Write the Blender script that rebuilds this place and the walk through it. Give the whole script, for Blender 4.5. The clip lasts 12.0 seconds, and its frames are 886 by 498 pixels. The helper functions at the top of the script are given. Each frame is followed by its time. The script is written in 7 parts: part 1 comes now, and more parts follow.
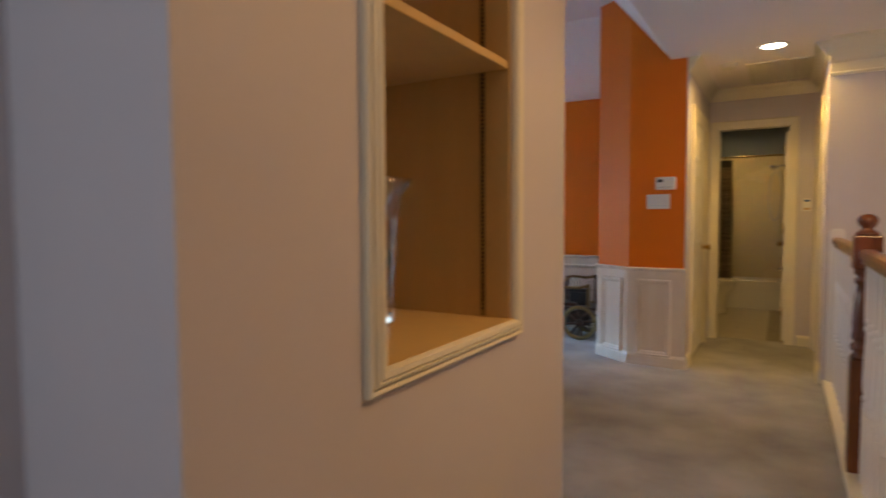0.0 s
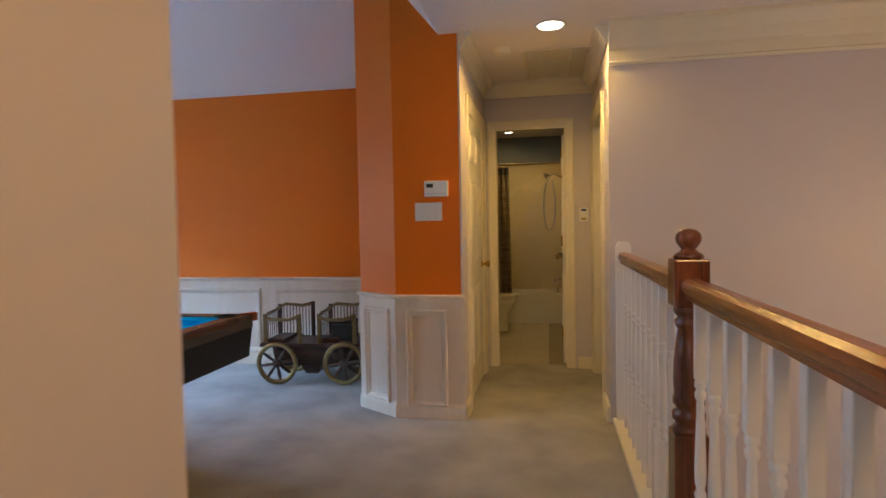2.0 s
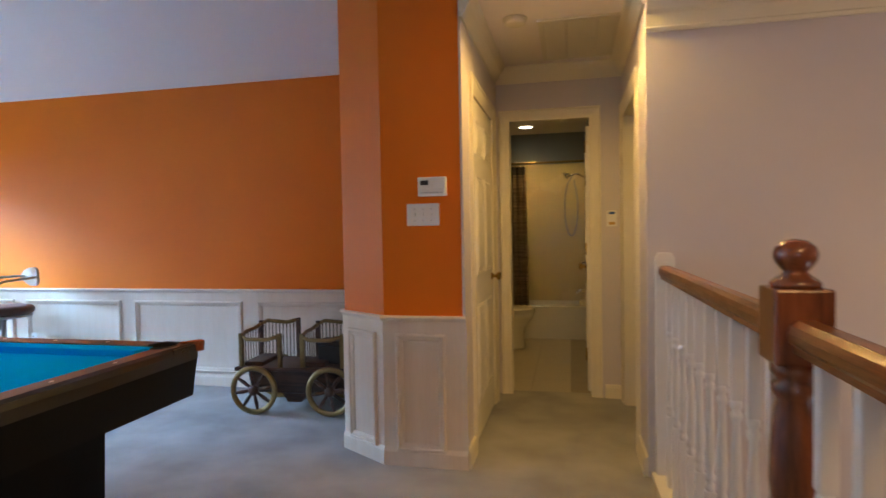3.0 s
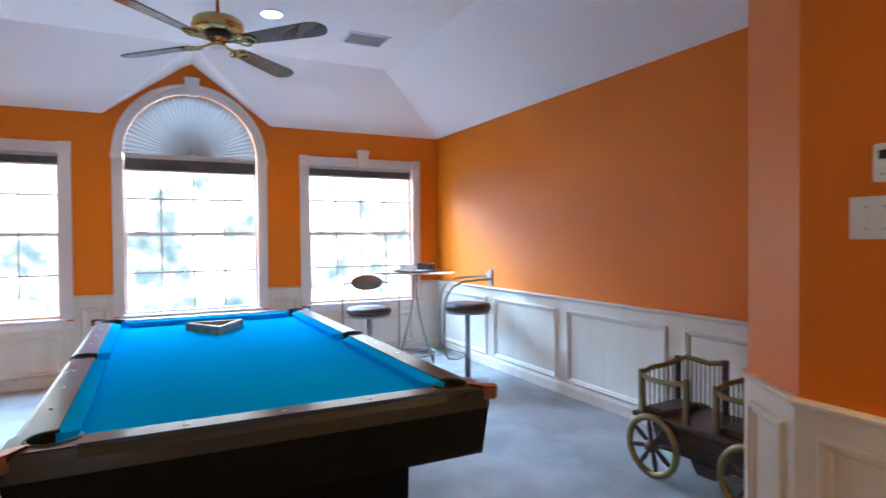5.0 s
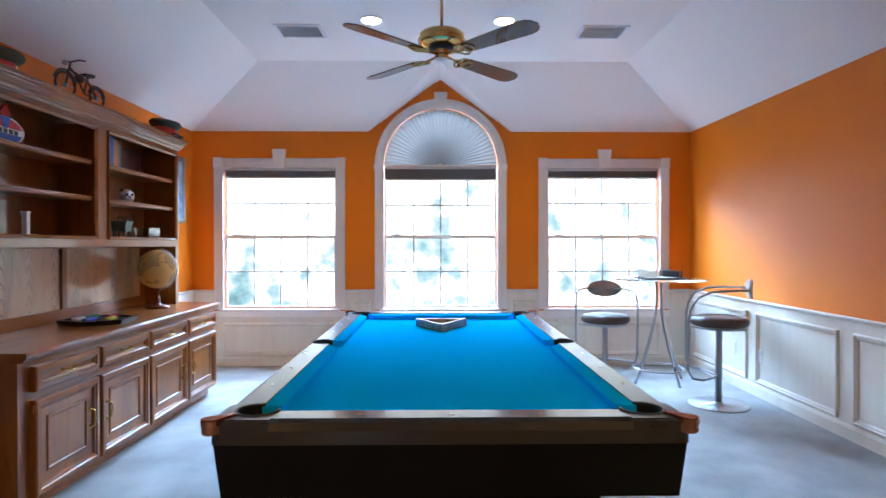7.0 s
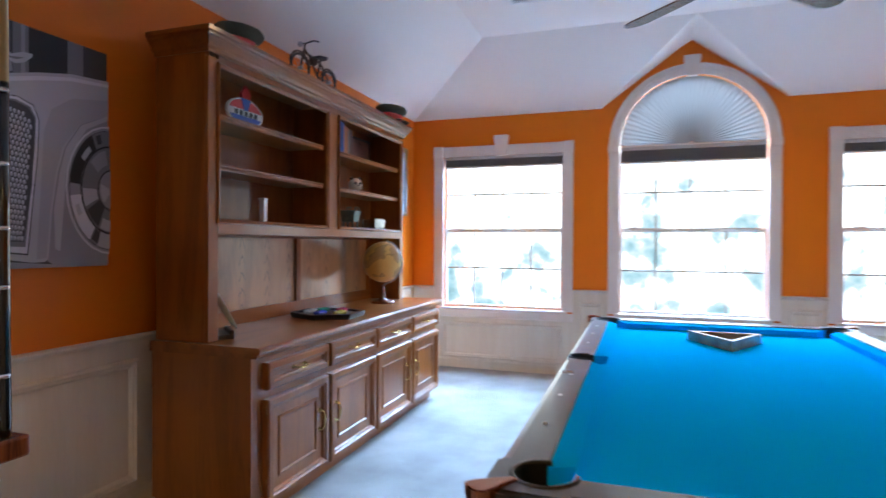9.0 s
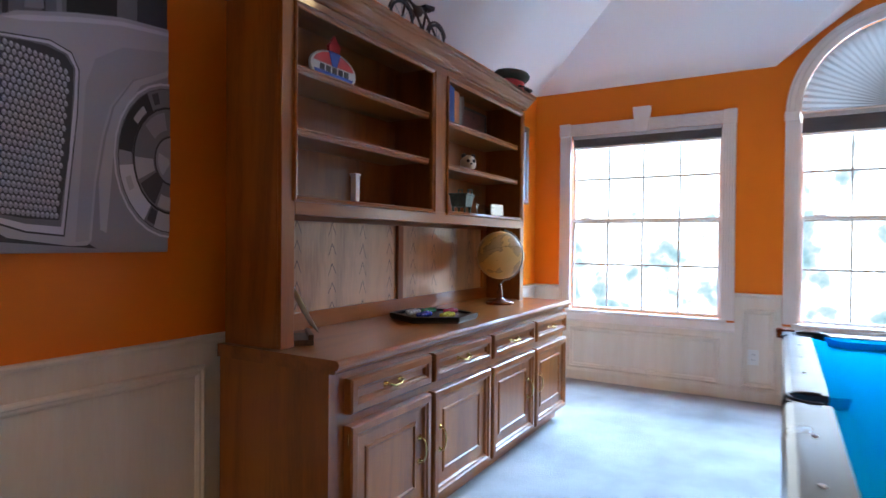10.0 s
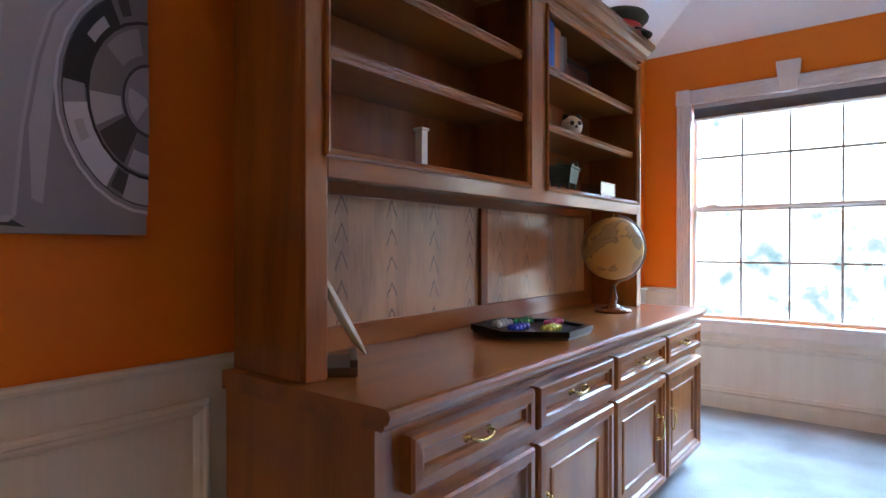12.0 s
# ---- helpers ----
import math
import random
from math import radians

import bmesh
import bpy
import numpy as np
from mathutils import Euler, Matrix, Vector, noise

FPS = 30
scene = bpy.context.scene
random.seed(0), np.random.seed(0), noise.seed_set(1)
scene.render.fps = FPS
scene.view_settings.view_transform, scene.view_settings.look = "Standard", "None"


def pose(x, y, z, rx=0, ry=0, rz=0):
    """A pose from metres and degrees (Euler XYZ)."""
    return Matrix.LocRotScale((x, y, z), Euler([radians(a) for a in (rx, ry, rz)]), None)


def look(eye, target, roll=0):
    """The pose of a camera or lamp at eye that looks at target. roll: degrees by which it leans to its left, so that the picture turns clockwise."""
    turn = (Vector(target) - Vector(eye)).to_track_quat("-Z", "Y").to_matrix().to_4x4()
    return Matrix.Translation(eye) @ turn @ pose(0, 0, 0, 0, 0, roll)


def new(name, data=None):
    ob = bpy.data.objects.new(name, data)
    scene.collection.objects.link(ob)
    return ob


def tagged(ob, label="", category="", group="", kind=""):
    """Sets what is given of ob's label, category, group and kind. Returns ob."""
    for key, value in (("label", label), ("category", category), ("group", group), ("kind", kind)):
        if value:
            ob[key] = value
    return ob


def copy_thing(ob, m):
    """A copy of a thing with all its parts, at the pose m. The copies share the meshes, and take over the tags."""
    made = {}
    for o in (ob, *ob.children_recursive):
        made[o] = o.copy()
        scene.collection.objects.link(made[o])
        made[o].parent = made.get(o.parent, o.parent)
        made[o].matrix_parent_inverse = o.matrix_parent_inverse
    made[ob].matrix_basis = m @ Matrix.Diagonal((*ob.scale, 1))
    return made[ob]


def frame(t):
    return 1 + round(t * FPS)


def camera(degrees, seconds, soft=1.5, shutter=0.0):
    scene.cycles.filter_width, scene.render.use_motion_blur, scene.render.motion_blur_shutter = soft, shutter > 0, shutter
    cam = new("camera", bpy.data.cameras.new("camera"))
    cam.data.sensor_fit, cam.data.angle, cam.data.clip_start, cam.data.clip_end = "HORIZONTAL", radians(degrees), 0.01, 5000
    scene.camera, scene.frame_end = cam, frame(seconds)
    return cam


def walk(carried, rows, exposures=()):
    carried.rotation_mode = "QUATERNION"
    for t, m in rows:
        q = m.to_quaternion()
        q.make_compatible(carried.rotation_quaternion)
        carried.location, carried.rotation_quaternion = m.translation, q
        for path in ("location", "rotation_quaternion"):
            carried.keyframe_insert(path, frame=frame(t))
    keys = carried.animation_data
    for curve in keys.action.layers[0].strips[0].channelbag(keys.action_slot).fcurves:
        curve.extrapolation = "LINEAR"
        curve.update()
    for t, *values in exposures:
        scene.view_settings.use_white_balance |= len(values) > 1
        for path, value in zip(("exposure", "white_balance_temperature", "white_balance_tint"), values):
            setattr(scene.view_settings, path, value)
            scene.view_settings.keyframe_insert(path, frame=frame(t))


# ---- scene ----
cam = camera(75.4, 12.0, 1.5, 0.5)
PATH = [
    (0, (-0.07, -0.227, 1.211), (-1.091, 1.489, 1.105), -0.3),
    (0.5, (-0.099, 0.014, 1.231), (-0.835, 1.871, 1.125), -0.5),
    (1, (-0.171, 0.318, 1.242), (-0.722, 2.238, 1.143), -0.6),
    (1.5, (-0.213, 0.654, 1.243), (-0.609, 2.613, 1.152), -0.7),
    (2, (-0.186, 1.033, 1.245), (-0.551, 2.998, 1.165), -1.1),
    (2.5, (-0.184, 1.397, 1.253), (-0.548, 3.362, 1.181), -1.1),
    (2.7, (-0.2, 1.525, 1.247), (-0.565, 3.49, 1.179), -1.1),
    (4.3, (-0.031, 2.543, 1.303), (-1.504, 3.895, 1.256), -0.6),
    (4.5, (-0.018, 2.677, 1.301), (-1.626, 3.865, 1.26), -0.7),
    (5, (-0.117, 2.9, 1.291), (-1.902, 3.8, 1.256), -0.5),
    (5.5, (-0.164, 3.061, 1.292), (-2.059, 3.7, 1.264), -0.5),
    (6, (-0.17, 3.166, 1.283), (-2.143, 3.497, 1.264), -0.3),
    (6.5, (-0.163, 3.196, 1.286), (-2.157, 3.344, 1.269), -0.1),
    (8.3, (-0.387, 3.017, 1.257), (-2.357, 2.677, 1.24), 0.2),
    (8.5, (-0.488, 2.957, 1.253), (-2.442, 2.529, 1.235), 0.3),
    (9, (-0.787, 2.829, 1.227), (-2.679, 2.181, 1.209), 0.3),
    (9.5, (-1.101, 2.709, 1.198), (-2.884, 1.804, 1.175), 0.4),
    (10, (-1.393, 2.551, 1.171), (-3.114, 1.532, 1.146), 0.5),
    (10.5, (-1.655, 2.413, 1.145), (-3.321, 1.307, 1.123), 0.3),
    (11, (-1.81, 2.301, 1.124), (-3.411, 1.103, 1.107), 0.2),
    (11.5, (-1.937, 2.163, 1.111), (-3.516, 0.935, 1.096), 0.1),
    (12, (-2.003, 2.094, 1.1), (-3.572, 0.854, 1.091), 0.0),
]
walk(cam, [(t, look(eye, target, roll)) for t, eye, target, roll in PATH])

# ---- world and lights ----
world = bpy.data.worlds.new("world")
scene.world = world
world.use_nodes = True
wn = world.node_tree.nodes
sky = wn.new("ShaderNodeTexSky")
sky.sky_type, sky.sun_disc = "NISHITA", False
sky.sun_elevation, sky.sun_rotation = radians(42), radians(20)
wn["Background"].inputs["Strength"].default_value = 0.12
world.node_tree.links.new(sky.outputs[0], wn["Background"].inputs[0])

sun = new("sun", bpy.data.lights.new("sun", "SUN"))
sun.data.energy, sun.data.angle, sun.data.color = 2.0, radians(0.6), (1.0, 0.95, 0.88)
sun.matrix_world = look((0, 0, 10), (1.0, -7.0, 2.5))


def area_lamp(name, eye, target, w, h, watts, colour):
    lamp = new(name, bpy.data.lights.new(name, "AREA"))
    lamp.data.shape, lamp.data.size, lamp.data.size_y = "RECTANGLE", w, h
    lamp.data.energy, lamp.data.color = watts, colour
    lamp.matrix_world = look(eye, target)
    return lamp


def spot_lamp(name, eye, target, watts, colour, angle=110, radius=0.06):
    lamp = new(name, bpy.data.lights.new(name, "SPOT"))
    lamp.data.spot_size, lamp.data.spot_blend, lamp.data.shadow_soft_size = radians(angle), 0.6, radius
    lamp.data.energy, lamp.data.color = watts, colour
    lamp.matrix_world = look(eye, target)
    return lamp


DAY = (0.39, 0.665, 1.08)
WARM = (1.0, 0.63, 0.25)
HALL = (1.0, 0.60, 0.155)
# skylight coming down through each window from above the eaves
for y, watts in ((1.56, 255), (3.25, 300), (4.98, 255)):
    area_lamp("window_daylight", (-7.15, y, 3.05), (-4.6, y, 0.45), 1.5, 1.3, watts, DAY)
area_lamp("open_sky", (-12.0, 3.25, 4.95), (-4.0, 3.25, 0.9), 8.0, 2.4, 6400, DAY)
spot_lamp("hall_downlight", (-0.165, 4.62, 2.43), (-0.165, 4.62, 0), 82, HALL, 165)
spot_lamp("bath_downlight", (-0.68, 8.1, 2.40), (-0.68, 8.1, 0), 22, HALL, 165)
spot_lamp("room_downlight", (-4.66, 2.70, 3.0), (-4.66, 2.70, 0), 24, WARM, 150)
spot_lamp("room_downlight", (-4.66, 3.735, 3.0), (-4.66, 3.735, 0), 24, WARM, 150)
# added warm fill for the glow on the stair wall; no fixture is built
spot_lamp("stair_fill_warm", (2.2, 3.3, 1.0), (1.7, 4.7, 1.05), 24, (1.0, 0.60, 0.28), 150, 0.1)
# unseen cool fill added to brighten the stair wall, which has no opening here
area_lamp("stair_fill_cool", (2.40, 2.7, -0.7), (0.6, 3.9, 0.6), 1.0, 1.3, 9, (0.88, 0.90, 1.0))
# fixtureless warm fill, kept out of view, to brighten the niche and column
area_lamp("landing_fill_warm", (0.55, 1.35, 2.42), (0.45, 1.6, 0), 0.6, 0.6, 26, (1.0, 0.58, 0.225))
# added bluish fill behind the camera for the block's end face; no window is built
area_lamp("landing_fill_cool", (-0.75, -2.15, 1.45), (-0.95, 0.3, 1.3), 0.7, 1.3, 12, (0.70, 0.84, 1.0))

# ---- materials ----
def noise_mat(name, base, vary, scale=6.0, rough=0.6, fine=120.0, bump=0.15, stretch=(1, 1, 1), metal=0.0, dist=0.002, coat=0.0, rnd=0.0, detail=6.0):
    """A surface of two-scale variation: a broad mottling between base and vary, and a fine grain that also gives relief."""
    m = bpy.data.materials.new(name)
    m.use_nodes = True
    n, l = m.node_tree.nodes, m.node_tree.links
    b = n["Principled BSDF"]
    co = n.new("ShaderNodeTexCoord")
    mp = n.new("ShaderNodeMapping")
    mp.inputs["Scale"].default_value = stretch
    l.new(co.outputs["Object"], mp.inputs["Vector"])
    big = n.new("ShaderNodeTexNoise")
    big.inputs["Scale"].default_value, big.inputs["Detail"].default_value = scale, detail
    small = n.new("ShaderNodeTexNoise")
    small.inputs["Scale"].default_value, small.inputs["Detail"].default_value = fine, 3.0
    for t in (big, small):
        l.new(mp.outputs[0], t.inputs["Vector"])
    add = n.new("ShaderNodeMath")
    add.operation = "MULTIPLY_ADD"
    l.new(small.outputs[0], add.inputs[0])
    add.inputs[1].default_value = 0.45
    l.new(big.outputs[0], add.inputs[2])
    ramp = n.new("ShaderNodeValToRGB")
    ramp.color_ramp.elements[0].position, ramp.color_ramp.elements[1].position = 0.45, 1.0
    ramp.color_ramp.elements[0].color, ramp.color_ramp.elements[1].color = (*base, 1), (*vary, 1)
    l.new(add.outputs[0], ramp.inputs[0])
    out = ramp.outputs[0]
    if rnd:
        info = n.new("ShaderNodeObjectInfo")
        hsv = n.new("ShaderNodeHueSaturation")
        sc = n.new("ShaderNodeMapRange")
        sc.inputs[3].default_value, sc.inputs[4].default_value = 1 - rnd, 1 + rnd
        l.new(info.outputs["Random"], sc.inputs[0])
        l.new(sc.outputs[0], hsv.inputs["Value"])
        l.new(out, hsv.inputs["Color"])
        out = hsv.outputs[0]
    l.new(out, b.inputs["Base Color"])
    rr = n.new("ShaderNodeMapRange")
    rr.inputs[3].default_value, rr.inputs[4].default_value = max(0.02, rough - 0.08), min(1, rough + 0.08)
    l.new(big.outputs[0], rr.inputs[0])
    l.new(rr.outputs[0], b.inputs["Roughness"])
    b.inputs["Metallic"].default_value = metal
    b.inputs["Coat Weight"].default_value = coat
    b.inputs["Coat Roughness"].default_value = 0.15
    if bump:
        bp = n.new("ShaderNodeBump")
        bp.inputs["Strength"].default_value, bp.inputs["Distance"].default_value = bump, dist
        l.new(small.outputs[0], bp.inputs["Height"])
        l.new(bp.outputs[0], b.inputs["Normal"])
    return m


def glow_mat(name, colour, strength):
    m = bpy.data.materials.new(name)
    m.use_nodes = True
    b = m.node_tree.nodes["Principled BSDF"]
    b.inputs["Base Color"].default_value = (*colour, 1)
    b.inputs["Emission Color"].default_value = (*colour, 1)
    b.inputs["Emission Strength"].default_value = strength
    return m


def glass_mat(name, tint=(1, 1, 1), rough=0.0, ior=1.45):
    m = bpy.data.materials.new(name)
    m.use_nodes = True
    b = m.node_tree.nodes["Principled BSDF"]
    b.inputs["Base Color"].default_value = (*tint, 1)
    b.inputs["Transmission Weight"].default_value = 1
    b.inputs["Roughness"].default_value = rough
    b.inputs["IOR"].default_value = ior
    return m


M_ORANGE = noise_mat("orange_wall_paint", (0.72, 0.160, 0.006), (0.77, 0.180, 0.008), 1.2, 0.42, 260, 0.10)
M_ORANGE.node_tree.nodes["Principled BSDF"].inputs["Specular IOR Level"].default_value = 0.24
M_LAV = noise_mat("lilac_white_wall_paint", (0.58, 0.53, 0.54), (0.62, 0.57, 0.58), 1.0, 0.5, 240, 0.10)
M_CEIL = noise_mat("ceiling_paint", (0.84, 0.765, 0.715), (0.87, 0.795, 0.745), 0.8, 0.8, 150, 0.25)
M_WAIN = noise_mat("whitewashed_wood", (0.67, 0.567, 0.455), (0.745, 0.665, 0.565), 2.0, 0.42, 22, 0.06, (6, 6, 0.5), coat=0.15)
M_TRIM = noise_mat("cream_trim_paint", (0.74, 0.68, 0.52), (0.78, 0.72, 0.58), 2.0, 0.38, 90, 0.05)
M_WTRIM = noise_mat("pink_white_window_trim", (0.76, 0.66, 0.60), (0.82, 0.74, 0.69), 3.0, 0.4, 60, 0.06, (4, 4, 1))
M_WHITE = noise_mat("white_gloss_paint", (0.76, 0.74, 0.72), (0.80, 0.78, 0.76), 3.0, 0.3, 60, 0.04)
M_CARPET = noise_mat("grey_carpet", (0.255, 0.245, 0.232), (0.49, 0.475, 0.455), 2.6, 0.95, 420, 1.0, dist=0.006)


def wood_mat(name, dark, light, rough=0.35, axis=(1, 12, 12), scale=2.0, coat=0.25, rnd=0.0, wave=1.0):
    """Sawn wood: long wavering bands with cathedral figure, fine pores along the grain."""
    m = bpy.data.materials.new(name)
    m.use_nodes = True
    n, l = m.node_tree.nodes, m.node_tree.links
    b = n["Principled BSDF"]
    co = n.new("ShaderNodeTexCoord")
    mp = n.new("ShaderNodeMapping")
    mp.inputs["Scale"].default_value = axis
    l.new(co.outputs["Object"], mp.inputs["Vector"])
    nz = n.new("ShaderNodeTexNoise")
    nz.inputs["Scale"].default_value, nz.inputs["Detail"].default_value, nz.inputs["Distortion"].default_value = scale, 5.0, wave
    l.new(mp.outputs[0], nz.inputs["Vector"])
    rings = n.new("ShaderNodeMath")
    rings.operation = "MULTIPLY"
    rings.inputs[1].default_value = 5.0
    l.new(nz.outputs[0], rings.inputs[0])
    fr = n.new("ShaderNodeMath")
    fr.operation = "PINGPONG"
    fr.inputs[1].default_value = 1.0
    l.new(rings.outputs[0], fr.inputs[0])
    pore = n.new("ShaderNodeTexNoise")
    pore.inputs["Scale"].default_value, pore.inputs["Detail"].default_value = scale * 18, 3.0
    l.new(mp.outputs[0], pore.inputs["Vector"])
    mix = n.new("ShaderNodeMath")
    mix.operation = "MULTIPLY_ADD"
    mix.inputs[1].default_value = 0.55
    l.new(pore.outputs[0], mix.inputs[0])
    half = n.new("ShaderNodeMath")
    half.operation = "MULTIPLY"
    half.inputs[1].default_value = 0.55
    l.new(fr.outputs[0], half.inputs[0])
    l.new(half.outputs[0], mix.inputs[2])
    ramp = n.new("ShaderNodeValToRGB")
    ramp.color_ramp.elements[0].position, ramp.color_ramp.elements[1].position = 0.2, 0.75
    ramp.color_ramp.elements[0].color, ramp.color_ramp.elements[1].color = (*dark, 1), (*light, 1)
    l.new(mix.outputs[0], ramp.inputs[0])
    out = ramp.outputs[0]
    if rnd:
        info = n.new("ShaderNodeObjectInfo")
        hsv = n.new("ShaderNodeHueSaturation")
        sc = n.new("ShaderNodeMapRange")
        sc.inputs[3].default_value, sc.inputs[4].default_value = 1 - rnd, 1 + rnd
        l.new(info.outputs["Random"], sc.inputs[0])
        l.new(sc.outputs[0], hsv.inputs["Value"])
        l.new(out, hsv.inputs["Color"])
        out = hsv.outputs[0]
    l.new(out, b.inputs["Base Color"])
    b.inputs["Roughness"].default_value = rough
    b.inputs["Coat Weight"].default_value, b.inputs["Coat Roughness"].default_value = coat, 0.18
    bp = n.new("ShaderNodeBump")
    bp.inputs["Strength"].default_value, bp.inputs["Distance"].default_value = 0.2, 0.001
    l.new(pore.outputs[0], bp.inputs["Height"])
    l.new(bp.outputs[0], b.inputs["Normal"])
    return m


M_HUTCH = wood_mat("stained_ash_upright", (0.185, 0.050, 0.006), (0.295, 0.086, 0.011), 0.34, (4, 4, 0.5), 1.4, 0.55)
M_HUTCHX = wood_mat("stained_ash_lengthwise", (0.185, 0.050, 0.006), (0.295, 0.086, 0.011), 0.30, (0.5, 4, 4), 1.4, 0.6)
for mm in (M_HUTCH, M_HUTCHX):
    mm.node_tree.nodes["Principled BSDF"].inputs["Specular IOR Level"].default_value = 0.26
    mm.node_tree.nodes["Principled BSDF"].inputs["Coat Roughness"].default_value = 0.09
M_RAILW = wood_mat("varnished_oak_rail", (0.12, 0.036, 0.009), (0.29, 0.10, 0.028), 0.34, (10, 0.8, 10), 1.8, 0.5)
M_NEWEL = wood_mat("varnished_cherry_newel", (0.085, 0.022, 0.008), (0.22, 0.062, 0.020), 0.26, (10, 10, 0.8), 1.8, 0.5)
M_BROWN = wood_mat("dark_walnut", (0.020, 0.010, 0.006), (0.075, 0.034, 0.018), 0.4, (1, 9, 9), 2.0, 0.2)
M_BLADE = wood_mat("walnut_fan_blade", (0.055, 0.024, 0.012), (0.14, 0.062, 0.030), 0.22, (1.0, 9, 9), 2.0, 0.8)
M_MAPLE = noise_mat("maple_niche_laminate", (0.56, 0.36, 0.13), (0.64, 0.43, 0.17), 2.0, 0.4, 50, 0.05, (6, 6, 0.7))
M_BLACK = noise_mat("black_laminate", (0.003, 0.003, 0.004), (0.006, 0.006, 0.007), 4.0, 0.34, 90, 0.05)
M_BLACK.node_tree.nodes["Principled BSDF"].inputs["Specular IOR Level"].default_value = 0.16
M_RAILB = noise_mat("black_satin_rail", (0.012, 0.011, 0.011), (0.022, 0.020, 0.020), 5.0, 0.30, 120, 0.05, coat=0.25)
M_RAILB.node_tree.nodes["Principled BSDF"].inputs["Specular IOR Level"].default_value = 0.55
M_FELT = noise_mat("blue_cloth", (0.001, 0.46, 1.0), (0.001, 0.50, 1.0), 3.0, 0.9, 700, 0.5, dist=0.001)
M_FELT.node_tree.nodes["Principled BSDF"].inputs["Specular IOR Level"].default_value = 0.0
# near-black that paints the shade inside the pocket holes
M_POCKET_SHADE = noise_mat("pocket_hole_shade", (0.006, 0.006, 0.007), (0.010, 0.010, 0.011), 6.0, 0.92, 90, 0.1)
M_POCKET_SHADE.node_tree.nodes["Principled BSDF"].inputs["Specular IOR Level"].default_value = 0.1
M_COPPER = noise_mat("copper_casting", (0.36, 0.13, 0.065), (0.48, 0.19, 0.10), 9.0, 0.25, 80, 0.05, metal=1.0)
M_CHROME = noise_mat("chrome", (0.75, 0.75, 0.77), (0.82, 0.82, 0.84), 9.0, 0.12, 80, 0.0, metal=1.0)
M_STEEL = noise_mat("brushed_steel", (0.33, 0.33, 0.345), (0.45, 0.45, 0.465), 6.0, 0.30, 200, 0.06, metal=1.0)
M_BRASS = noise_mat("polished_brass", (0.55, 0.36, 0.12), (0.68, 0.47, 0.18), 9.0, 0.2, 60, 0.03, metal=1.0)
M_OLDBRASS = noise_mat("tarnished_brass", (0.20, 0.14, 0.06), (0.34, 0.25, 0.11), 14.0, 0.36, 90, 0.1, metal=0.9)
M_PLASTIC = noise_mat("white_plastic", (0.74, 0.73, 0.70), (0.78, 0.77, 0.74), 4.0, 0.35, 90, 0.02)
M_DARKPL = noise_mat("dark_plastic", (0.015, 0.015, 0.017), (0.025, 0.025, 0.028), 4.0, 0.4, 90, 0.02)
M_LEATHER = noise_mat("dark_brown_upholstery", (0.050, 0.028, 0.024), (0.080, 0.045, 0.038), 9.0, 0.45, 160, 0.3)
M_BLIND = noise_mat("grey_pleated_blind", (0.46, 0.42, 0.41), (0.56, 0.52, 0.51), 5.0, 0.8, 90, 0.1, (1, 1, 8))
M_LAMP = glow_mat("lamp_glow", (1.0, 0.86, 0.62), 14.0)
M_GLASS = glass_mat("clear_glass", (0.96, 0.98, 0.98))
M_TGLASS = glass_mat("green_tinted_glass", (0.80, 0.95, 0.93))
M_PANE = glass_mat("window_glass", (1, 1, 1), 0.0, 1.05)

# thin blown glass: clear, with a faint mirror gloss that grows at the rims
M_THIN = bpy.data.materials.new("thin_clear_glass")
M_THIN.use_nodes = True
tg = M_THIN.node_tree
tclear, tgloss, tmix, tfres = tg.nodes.new("ShaderNodeBsdfTransparent"), tg.nodes.new("ShaderNodeBsdfGlossy"), tg.nodes.new("ShaderNodeMixShader"), tg.nodes.new("ShaderNodeLayerWeight")
tclear.inputs[0].default_value = (0.93, 0.95, 0.95, 1)
tgloss.inputs["Roughness"].default_value = 0.03
tfres.inputs["Blend"].default_value = 0.25
tlow = tg.nodes.new("ShaderNodeMapRange")
tlow.inputs[3].default_value, tlow.inputs[4].default_value = 0.03, 0.45
tg.links.new(tfres.outputs["Facing"], tlow.inputs[0])
tg.links.new(tlow.outputs[0], tmix.inputs[0])
tg.links.new(tclear.outputs[0], tmix.inputs[1])
tg.links.new(tgloss.outputs[0], tmix.inputs[2])
tg.links.new(tmix.outputs[0], tg.nodes["Material Output"].inputs[0])

